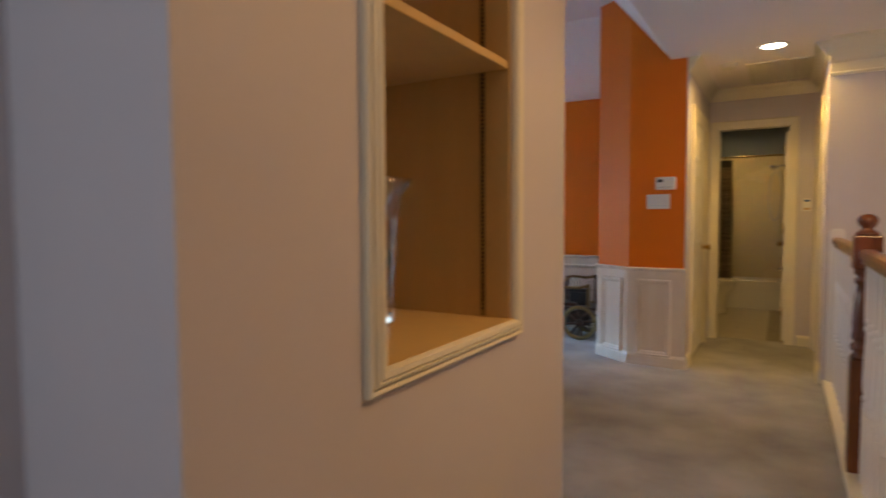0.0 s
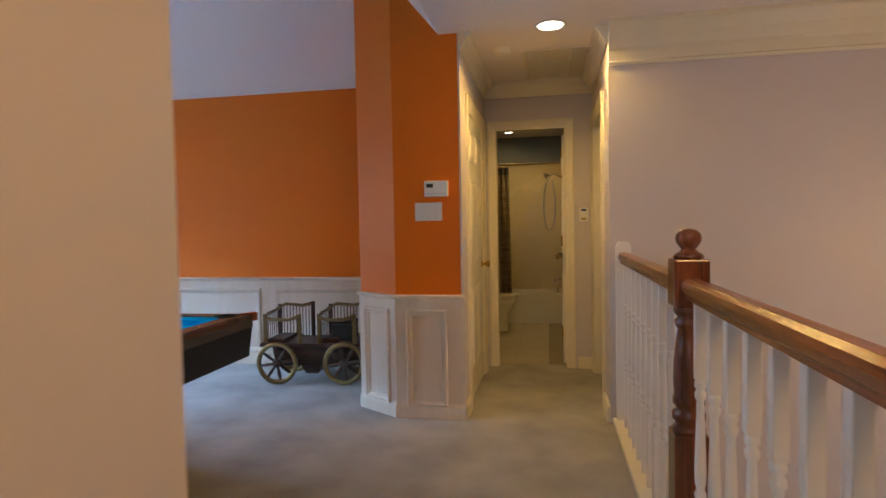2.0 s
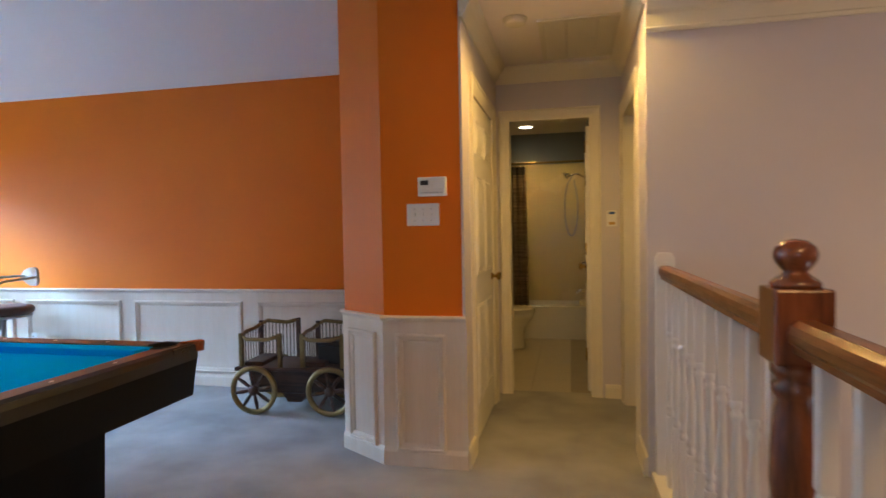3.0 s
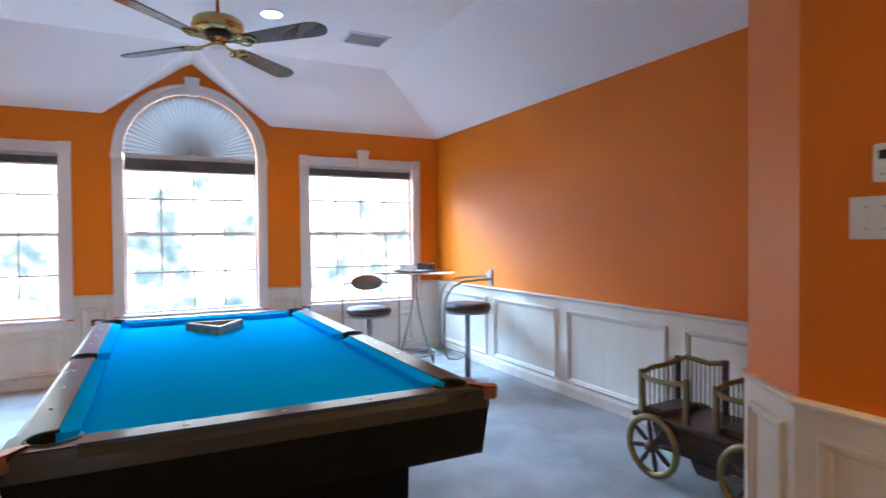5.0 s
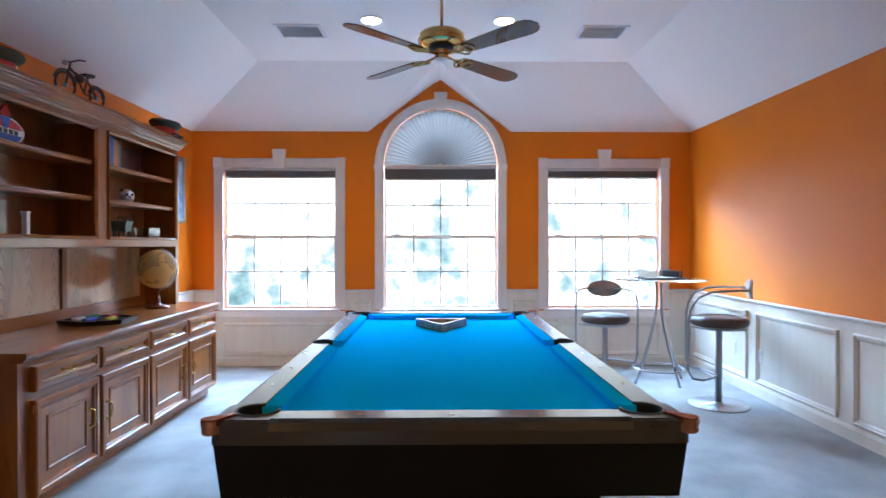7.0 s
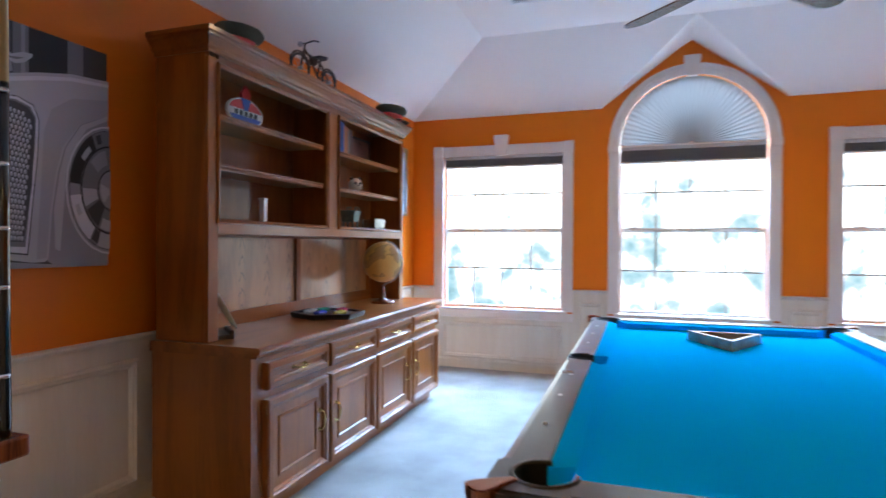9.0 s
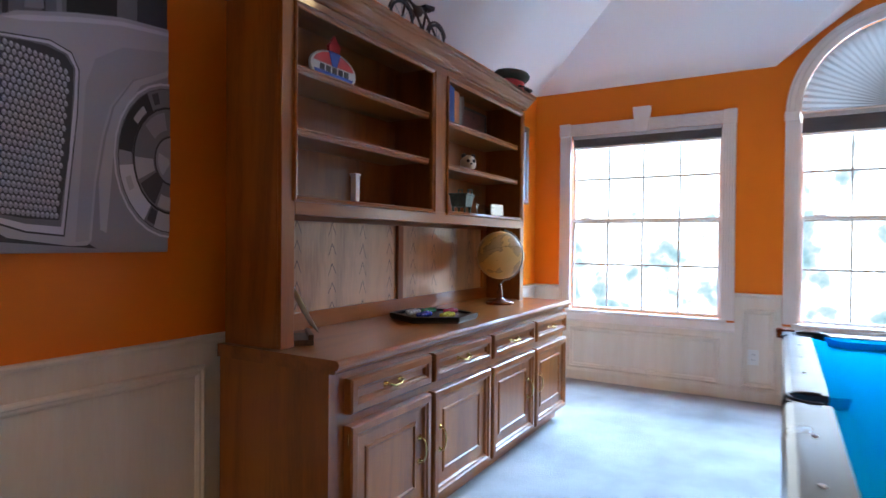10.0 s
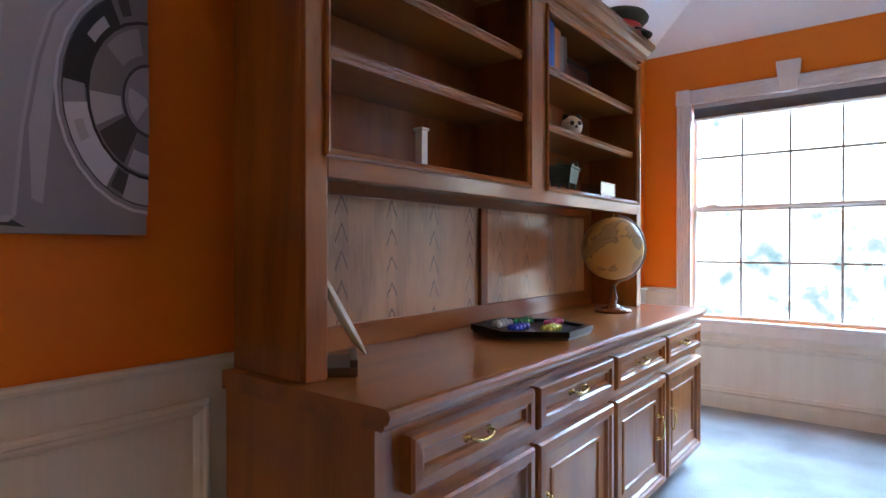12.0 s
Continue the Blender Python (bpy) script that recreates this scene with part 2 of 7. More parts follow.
# ---- mesh helpers ----
class Shape:
    """Collects boxes, prisms, turned forms and tubes into one bmesh."""

    def __init__(self):
        self.bm = bmesh.new()

    def _add(self, verts, faces, m=None, smooth=False):
        vs = [self.bm.verts.new((m @ Vector(v)) if m else v) for v in verts]
        for f in faces:
            try:
                fc = self.bm.faces.new([vs[i] for i in f])
                fc.smooth = smooth
            except ValueError:
                pass
        return self

    def box(self, x0, x1, y0, y1, z0, z1, bev=0.0, m=None):
        if bev <= 0:
            v = [(x, y, z) for x in (x0, x1) for y in (y0, y1) for z in (z0, z1)]
            f = [(0, 1, 3, 2), (4, 6, 7, 5), (0, 4, 5, 1), (2, 3, 7, 6), (0, 2, 6, 4), (1, 5, 7, 3)]
            return self._add(v, f, m)
        t = bmesh.new()
        bmesh.ops.create_cube(t, size=1)
        for v in t.verts:
            v.co = ((x0 + x1) / 2 + v.co.x * (x1 - x0), (y0 + y1) / 2 + v.co.y * (y1 - y0), (z0 + z1) / 2 + v.co.z * (z1 - z0))
        bmesh.ops.bevel(t, geom=t.edges[:], offset=bev, segments=2, affect="EDGES", profile=0.5)
        return self._take(t, m)

    def _take(self, t, m=None):
        t.verts.index_update()
        self._add([tuple(v.co) for v in t.verts], [[v.index for v in f.verts] for f in t.faces], m)
        t.free()
        return self

    def prism(self, pts, axis, a0, a1, m=None):
        """A 2D outline pushed along an axis; the outline gives the other two coordinates in xyz order."""
        def place(p, a):
            return {"x": (a, p[0], p[1]), "y": (p[0], a, p[1]), "z": (p[0], p[1], a)}[axis]
        n = len(pts)
        v = [place(p, a0) for p in pts] + [place(p, a1) for p in pts]
        f = [list(range(n))[::-1], list(range(n, 2 * n))] + [[i, (i + 1) % n, n + (i + 1) % n, n + i] for i in range(n)]
        return self._add(v, f, m)

    def lathe(self, profile, cx, cy, cz=0.0, seg=24, m=None, axis="z"):
        """A turned form: profile is (radius, height) pairs from bottom to top."""
        v, f = [], []
        for r, h in profile:
            for k in range(seg):
                a = 2 * math.pi * k / seg
                c, s = r * math.cos(a), r * math.sin(a)
                v.append({"z": (cx + c, cy + s, cz + h), "x": (cx + h, cy + c, cz + s), "y": (cx + c, cy + h, cz + s)}[axis])
        for j in range(len(profile) - 1):
            for k in range(seg):
                f.append((j * seg + k, j * seg + (k + 1) % seg, (j + 1) * seg + (k + 1) % seg, (j + 1) * seg + k))
        f += [list(range(seg))[::-1], list(range((len(profile) - 1) * seg, len(profile) * seg))]
        return self._add(v, f, m, smooth=True)

    def tube(self, pts, r, seg=10, m=None):
        pts = [Vector(p) for p in pts]
        v, f = [], []
        up = None
        for i, p in enumerate(pts):
            d = (pts[min(i + 1, len(pts) - 1)] - pts[max(i - 1, 0)]).normalized()
            if up is None:
                up = d.orthogonal().normalized()
            up = (up - d * up.dot(d)).normalized()
            side = d.cross(up)
            rr = r[i] if isinstance(r, (list, tuple)) else r
            for k in range(seg):
                a = 2 * math.pi * k / seg
                v.append(tuple(p + (up * math.cos(a) + side * math.sin(a)) * rr))
        for j in range(len(pts) - 1):
            for k in range(seg):
                f.append((j * seg + k, j * seg + (k + 1) % seg, (j + 1) * seg + (k + 1) % seg, (j + 1) * seg + k))
        f += [list(range(seg))[::-1], list(range((len(pts) - 1) * seg, len(pts) * seg))]
        return self._add(v, f, m, smooth=True)

    def ring(self, cx, cy, cz, R, r, axis="z", seg=32, sub=10, m=None):
        v, f = [], []
        for i in range(seg):
            a = 2 * math.pi * i / seg
            for k in range(sub):
                b = 2 * math.pi * k / sub
                q, h = R + r * math.cos(b), r * math.sin(b)
                c, s = q * math.cos(a), q * math.sin(a)
                v.append({"z": (cx + c, cy + s, cz + h), "x": (cx + h, cy + c, cz + s), "y": (cx + c, cy + h, cz + s)}[axis])
        for i in range(seg):
            for k in range(sub):
                f.append((i * sub + k, ((i + 1) % seg) * sub + k, ((i + 1) % seg) * sub + (k + 1) % sub, i * sub + (k + 1) % sub))
        return self._add(v, f, m, smooth=True)

    def sphere(self, cx, cy, cz, r, seg=20, sz=1.0):
        n = seg // 2
        prof = [(max(1e-4, r * math.sin(math.pi * i / n)), -r * sz * math.cos(math.pi * i / n)) for i in range(n + 1)]
        return self.lathe(prof, cx, cy, cz, seg)


def part(name, shape, material, parent=None, label="", world=False):
    bm = shape.bm if isinstance(shape, Shape) else shape
    bmesh.ops.recalc_face_normals(bm, faces=bm.faces[:])
    me = bpy.data.meshes.new(name)
    bm.to_mesh(me)
    bm.free()
    me.materials.append(material)
    ob = new(name, me)
    if parent:
        ob.parent = parent
        if world:
            ob.matrix_parent_inverse = parent.matrix_basis.inverted()
    if label:
        ob["label"] = label
    return ob


def base(name, label, category, group="", m=None):
    """An empty at the base of a thing, to which its parts are tied."""
    ob = tagged(new(name), label, category, group)
    ob.empty_display_size = 0.1
    if m is not None:
        ob.matrix_world = m
    return ob


def structure(name, shape, material, label=""):
    return tagged(part(name, shape, material, None, label), kind="structure")


def arc(cy, cz, r, a0, a1, n):
    return [(cy + r * math.cos(radians(a0 + (a1 - a0) * i / n)), cz + r * math.sin(radians(a0 + (a1 - a0) * i / n))) for i in range(n + 1)]


# ---- floor plan ----
XW, YS, YN = -6.25, 0.636, 5.92          # game room: window wall, hutch wall, far side wall
XC, YC = -0.73, 4.63                     # closet front and column face
XB, CY = -1.475, 4.825                   # game room side of the closet
YB = 6.06                                # bathroom door wall
XR, YR = 0.22, 4.70                      # balustrade line and stair wall
NX0, NX1, NY0, NY1 = -1.54, -0.79, 0.262, 1.885   # niche block
SPR, FLAT, HALLZ = 2.475, 3.03, 2.45
RAIL = 0.805
T = 0.16

structure("floor", Shape().box(XW - T, 0.30, -2.2, YB + 0.1, -0.25, 0.0).box(0.30, 2.5, -2.2, 1.30, -0.25, 0.0).box(0.30, 2.5, YR + T, YB + 0.1, -0.25, 0.0), M_CARPET)

# window wall with three openings, the middle one arched, and a small gable over it
W1, W2, W3 = (0.953, 2.158), (2.642, 3.868), (4.379, 5.600)
SILL, HEAD, ARCH = 0.605, 2.097, 2.120
s = Shape()
x0, x1 = XW - T, XW
s.box(x0, x1, YS - T, W1[0], 0, SPR).box(x0, x1, W1[1], W2[0], 0, SPR).box(x0, x1, W2[1], W3[0], 0, SPR).box(x0, x1, W3[1], YN + T, 0, SPR)
for a, b in (W1, W3):
    s.box(x0, x1, a, b, 0, SILL).box(x0, x1, a, b, HEAD, SPR)
s.box(x0, x1, W2[0], W2[1], 0, SILL - 0.02)
cy, rad = (W2[0] + W2[1]) / 2, (W2[1] - W2[0]) / 2
up = arc(cy, ARCH, rad, 180, 0, 24)
for i in range(24):
    (ya, za), (yb, zb) = up[i], up[i + 1]
    top = lambda y: FLAT - abs(y - 3.245) * (FLAT - SPR) / 0.755
    s.prism([(ya, za), (yb, zb), (yb, top(yb)), (ya, top(ya))], "x", x0, x1)
s.prism([(2.49, SPR), (W2[0], SPR), (W2[0], FLAT - 0.59 * (FLAT - SPR) / 0.755)], "x", x0, x1)
s.prism([(W2[1], SPR), (4.0, SPR), (W2[1], FLAT - 0.61 * (FLAT - SPR) / 0.755)], "x", x0, x1)
structure("wall_west", s, M_ORANGE)
structure("wall_north", Shape().box(XW, XB, YN, YN + T, 0, SPR + 0.02), M_ORANGE)
structure("wall_south", Shape().box(XW, NX0, YS - T, YS, 0, SPR + 0.02), M_ORANGE)

# closet block with the chamfered orange end
s = Shape()
s.prism([(XB, CY), (-1.172, YC), (XC - 0.012, YC), (XC - 0.012, YC + 0.10), (XB + 0.1, CY + 0.12), (XB + 0.1, YN + T), (XB, YN + T)], "z", 0, FLAT + 0.05)
structure("wall_column", s, M_ORANGE)
CD0, CD1 = 4.93, 5.78
s = Shape()
s.box(XC - 0.011, XC + 0.001, YC - 0.001, CD0, 0, HALLZ).box(XC - 0.11, XC, YC + 0.11, CD0, 0, HALLZ).box(XC - 0.11, XC, CD1, YB, 0, HALLZ).box(XC - 0.11, XC, CD0, CD1, 2.04, HALLZ)
structure("wall_closet", s, M_LAV)

# bathroom door wall, hall wall beside the stair, stair wall
BD0, BD1 = -0.645, -0.035
s = Shape()
s.box(XC - 0.7, BD0, YB, YB + 0.11, 0, HALLZ).box(BD1, 1.2, YB, YB + 0.11, 0, HALLZ).box(BD0, BD1, YB, YB + 0.11, 2.075, HALLZ)
structure("wall_bath_door", s, M_LAV)
HD0, HD1 = 5.10, 5.90
s = Shape()
s.box(XR - 0.04, XR + 0.08, YR, HD0, 0, HALLZ).box(XR - 0.04, XR + 0.08, HD1, YB, 0, HALLZ).box(XR - 0.04, XR + 0.08, HD0, HD1, 2.04, HALLZ)
structure("wall_hall_east", s, M_LAV)
structure("wall_stair_north", Shape().box(XR + 0.08, 2.6, YR, YR + 0.15, -2.8, HALLZ).box(XR - 0.04, XR + 0.08, YR, YR + 0.15, -2.8, -0.25), M_LAV)
structure("wall_stair_east", Shape().box(2.45, 2.6, 1.2, YR, -2.8, HALLZ), M_LAV)
structure("wall_stair_south", Shape().box(0.30, 2.45, 1.2, 1.30, -2.8, -0.25).box(0.15, 0.30, 1.2, YR, -2.8, -0.25), M_LAV)
structure("stair_floor", Shape().box(0.30, 2.45, 1.30, YR, -2.85, -2.8), M_CARPET)
# the east and south pieces are unseen, added to close the landing against light
structure("wall_landing", Shape().box(2.3, 2.45, -2.2, 1.2, 0, HALLZ).box(-2.6, 2.45, -2.35, -2.2, 0, HALLZ).box(-1.40, -1.25, -2.2, NY0, 0, HALLZ), M_LAV)
structure("wall_side_room", Shape().box(1.2, 1.3, YR + 0.15, YB, 0, HALLZ), M_LAV)

# niche block, open right through
NO0, NO1, NZ0, NZ1 = 0.715, 1.400, 0.885, 2.33
s = Shape()
s.box(NX0, NX1, NY0, NO0, 0, FLAT).prism([(NX0, NO1), (NX1, NO1), (NX1, NY1), (-1.22, NY1), (NX0, 1.565)], "z", 0, FLAT).box(NX0, NX1, NO0, NO1, 0, NZ0).box(NX0, NX1, NO0, NO1, NZ1, FLAT)
structure("wall_niche", s, M_LAV)

# ceilings
IN, IW = 0.88, 0.60
XE = -1.34


def sheet(polys, up=0.08):
    sh = Shape()
    for poly in polys:
        n = len(poly)
        v = list(poly) + [(a, b, c + up) for a, b, c in poly]
        sh._add(v, [list(range(n)), list(range(n, 2 * n))[::-1]] + [[i, n + i, n + (i + 1) % n, (i + 1) % n] for i in range(n)])
    return sh


xi, ya, yb, gy = XW + IW, YS + IN, YN - IN, 3.245
structure("ceiling_room", sheet([
    [(xi, ya, FLAT), (XE, ya, FLAT), (XE, yb, FLAT), (xi, yb, FLAT)],
    [(XW, YS, SPR), (XE + 0.5, YS, SPR), (XE + 0.5, ya, FLAT), (xi, ya, FLAT)],
    [(XW, YN, SPR), (xi, yb, FLAT), (XE + 0.5, yb, FLAT), (XE + 0.5, YN, SPR)],
    [(XW, YS, SPR), (xi, ya, FLAT), (xi, gy, FLAT), (XW, 2.49, SPR)],
    [(XW, YN, SPR), (XW, 4.0, SPR), (xi, gy, FLAT), (xi, yb, FLAT)],
    [(XW - 0.05, 2.49, SPR), (XW, 2.49, SPR), (xi, gy, FLAT), (XW - 0.05, gy, FLAT)],
    [(XW - 0.05, 4.0, SPR), (XW - 0.05, gy, FLAT), (xi, gy, FLAT), (XW, 4.0, SPR)],
    [(-0.86, NY0, HALLZ), (-0.86, YC + 0.2, HALLZ), (XE, YC + 0.2, FLAT), (XE, NY0, FLAT)],
]), M_CEIL)
structure("ceiling_hall", Shape().box(-0.86, 2.6, -2.35, YB + 0.11, HALLZ, HALLZ + 0.1).box(-2.6, -0.86, -2.35, NY0, HALLZ, HALLZ + 0.1).box(-0.9, -0.72, YC + 0.2, YB, HALLZ, HALLZ + 0.1), M_CEIL)
# unseen slab added above the ceilings to keep sky light out
structure("sky_block_slab", Shape().box(XW - 0.6, 2.6, -2.35, 8.8, 3.3, 3.4), M_CEIL)

# ---- fixed joinery ----
def plane(ox, oy, ux, uy, dx, dy, z=0.0):
    """Wall frame: u along the wall, d out of it, w up."""
    return Matrix(((ux, dx, 0, ox), (uy, dy, 0, oy), (0, 0, 1, z), (0, 0, 0, 1)))


PN, PS, PW = plane(0, YN, 1, 0, 0, -1), plane(0, YS, 1, 0, 0, 1), plane(XW, 0, 0, 1, 1, 0)
PCF = plane(0, YC, 1, 0, 0, -1)
chl = math.hypot(-1.172 - XB, YC - CY)
cux, cuy = (-1.172 - XB) / chl, (YC - CY) / chl
PCH = plane(XB, CY, cux, cuy, cuy, -cux)
PCL = plane(XC, 0, 0, 1, 1, 0)
PB = plane(0, YB, 1, 0, 0, -1)
PHE = plane(XR - 0.04, 0, 0, 1, -1, 0)
PST = plane(0, YR, 1, 0, 0, -1)
PNI = plane(NX1, 0, 0, 1, 1, 0)
PNB = plane(NX0, 0, 0, 1, -1, 0)

MOLD = [(0, 0), (0, 0.014), (0.006, 0.020), (0.014, 0.021), (0.019, 0.013), (0.028, 0.012), (0.036, 0.006), (0.040, 0)]
CASE = [(0, 0), (0, 0.020), (0.012, 0.024), (0.024, 0.018), (0.060, 0.014), (0.075, 0.010), (0.085, 0.008), (0.085, 0)]


def framed(sh, u0, u1, w0, w1, prof, m, lift=0.0):
    """A mitred moulding round a rectangle; prof is (inset, depth) from its outer edge."""
    v, f, n = [], [], len(prof)
    for a, d in prof:
        for (u, w) in ((u0 + a, w0 + a), (u1 - a, w0 + a), (u1 - a, w1 - a), (u0 + a, w1 - a)):
            v.append((u, d + lift, w))
    for i in range(n - 1):
        for k in range(4):
            f.append((i * 4 + k, i * 4 + (k + 1) % 4, (i + 1) * 4 + (k + 1) % 4, (i + 1) * 4 + k))
    return sh._add(v, f, m)


def run(sh, u0, u1, prof, m):
    """A moulding of (d, w) outline pushed along u."""
    n = len(prof)
    v = [(u0, d, w) for d, w in prof] + [(u1, d, w) for d, w in prof]
    f = [list(range(n)), list(range(n, 2 * n))[::-1]] + [[i, n + i, n + (i + 1) % n, (i + 1) % n] for i in range(n)]
    return sh._add(v, f, m)


CAP = [(0, 0.775), (0.014, 0.775), (0.018, 0.783), (0.030, 0.788), (0.034, 0.798), (0.028, RAIL), (0, RAIL)]
BASE = [(0, 0.0), (0.022, 0.0), (0.022, 0.075), (0.016, 0.090), (0.012, 0.098), (0, 0.098)]
CROWN = [(0, HALLZ - 0.25), (0.020, HALLZ - 0.25), (0.024, HALLZ - 0.235), (0.014, HALLZ - 0.225), (0.014, HALLZ - 0.165), (0.030, HALLZ - 0.150), (0.055, HALLZ - 0.085), (0.105, HALLZ - 0.030), (0.118, HALLZ - 0.022), (0.118, HALLZ), (0, HALLZ)]
CROWN2 = [(0, HALLZ - 0.11), (0.014, HALLZ - 0.11), (0.022, HALLZ - 0.095), (0.050, HALLZ - 0.045), (0.075, HALLZ - 0.020), (0.082, HALLZ), (0, HALLZ)]


def wainscot(name, m, u0, u1, panels, cap=True, material=M_WAIN):
    sh = Shape().box(u0, u1, 0, 0.011, 0, 0.78, m=m)
    ob = structure(name, sh, material, "whitewashed wood wainscot board below a chair rail")
    if cap:
        part("chair_rail", run(Shape(), u0, u1, CAP, m), material, ob)
    part("baseboard", run(Shape(), u0, u1, BASE, m), material, ob)
    for a, b, c, d in panels:
        part("panel_moulding", framed(Shape(), a, b, c, d, MOLD, m, 0.0105), material, ob)
    return ob


wainscot("wainscot_north", PN, XW, XB, [(-6.15, -5.10, 0.115, 0.705), (-4.955, -3.975, 0.115, 0.705), (-3.83, -2.812, 0.115, 0.705), (-2.67, -1.60, 0.115, 0.705)])
wainscot("wainscot_south", PS, XW, NX0, [(-2.815, -1.70, 0.13, 0.695), (-5.25, -2.91, 0.13, 0.695), (-6.15, -5.36, 0.13, 0.695)])
wainscot("wainscot_column_front", PCF, -1.178, XC + 0.010, [(-1.105, -0.835, 0.085, 0.710)])
wainscot("wainscot_column_side", PCH, -0.006, chl + 0.003, [(0.06, chl - 0.055, 0.085, 0.710)])
wainscot("wainscot_closet_side", plane(XB, 0, 0, 1, -1, 0), CY - 0.005, YN, [(5.10, 5.80, 0.115, 0.705)])
for nm, a, b in (("wainscot_west_corner_south", YS, W1[0] - 0.086), ("wainscot_west_pier_south", W1[1] + 0.086, W2[0] - 0.086), ("wainscot_west_pier_north", W2[1] + 0.086, W3[0] - 0.086), ("wainscot_west_corner_north", W3[1] + 0.086, YN)):
    wainscot(nm, PW, a, b, [(a + 0.055, b - 0.04, 0.105, 0.690)] if b - a > 0.25 else [])
for nm, (a, b) in (("wainscot_window_south", W1), ("wainscot_window_middle", W2), ("wainscot_window_north", W3)):
    ob = structure(nm, Shape().box(a - 0.086, b + 0.086, 0, 0.011, 0, SILL - 0.05, m=PW), M_WAIN)
    part("baseboard", run(Shape(), a - 0.086, b + 0.086, BASE, PW), M_WAIN, ob)
    part("panel_moulding", framed(Shape(), a + 0.01, b - 0.01, 0.105, 0.455, MOLD, PW, 0.0105), M_WAIN, ob)
structure("wainscot_block_back", Shape().box(NY0 + 0.3, 1.56, 0, 0.011, 0, 0.70, m=PNB), M_WAIN)
structure("ledge_trim", run(Shape(), NY0 + 0.3, 1.575, [(0, 0.70), (0.02, 0.70), (0.03, 0.72), (0.06, 0.745), (0.075, 0.755), (0.075, 0.785), (0, 0.785)], PNB), M_WTRIM)


# windows
def fluted(sh, horiz, a, b, c0, c1, m):
    """A reeded casing board from a to b along its length, c0 to c1 across."""
    n = 5
    w = (c1 - c0) / n
    pts = [(c0, 0)]
    for i in range(n):
        pts += [(c0 + i * w + 0.002, 0.022), (c0 + (i + 0.75) * w, 0.022), (c0 + (i + 0.82) * w, 0.015), (c0 + (i + 0.98) * w, 0.015)]
    pts += [(c1, 0.022), (c1, 0)]
    k = len(pts)
    if horiz:
        v = [(a, d, c) for c, d in pts] + [(b, d, c) for c, d in pts]
    else:
        v = [(c, d, a) for c, d in pts] + [(c, d, b) for c, d in pts]
    f = [list(range(k)), list(range(k, 2 * k))[::-1]] + [[i, k + i, k + (i + 1) % k, (i + 1) % k] for i in range(k)]
    return sh._add(v, f, m)


def sash(win, y0, y1, z0, z1, x, rows, cols=4):
    fr = framed(Shape(), y0, y1, z0, z1, [(0, 0), (0, 0.03), (0.020, 0.03), (0.026, 0.022), (0.026, 0), (0, 0)], plane(x, 0, 0, 1, 1, 0))
    part("sash", fr, M_WTRIM, win)
    for i in range(1, cols):
        y = y0 + 0.026 + (y1 - y0 - 0.052) * i / cols
        part("muntin", Shape().box(x + 0.006, x + 0.024, y - 0.007, y + 0.007, z0 + 0.022, z1 - 0.022), M_MUNT, win)
    for j in range(1, rows):
        z = z0 + 0.026 + (z1 - z0 - 0.052) * j / rows
        part("muntin", Shape().box(x + 0.005, x + 0.025, y0 + 0.022, y1 - 0.022, z - 0.007, z + 0.007), M_MUNT, win)
    p = part("pane", Shape().box(x + 0.0135, x + 0.0165, y0 + 0.022, y1 - 0.022, z0 + 0.022, z1 - 0.022), M_PANE, win)
    p.visible_shadow = False


M_MUNT = noise_mat("muntin_paint", (0.42, 0.40, 0.42), (0.48, 0.46, 0.48), 4.0, 0.4, 90, 0.02)


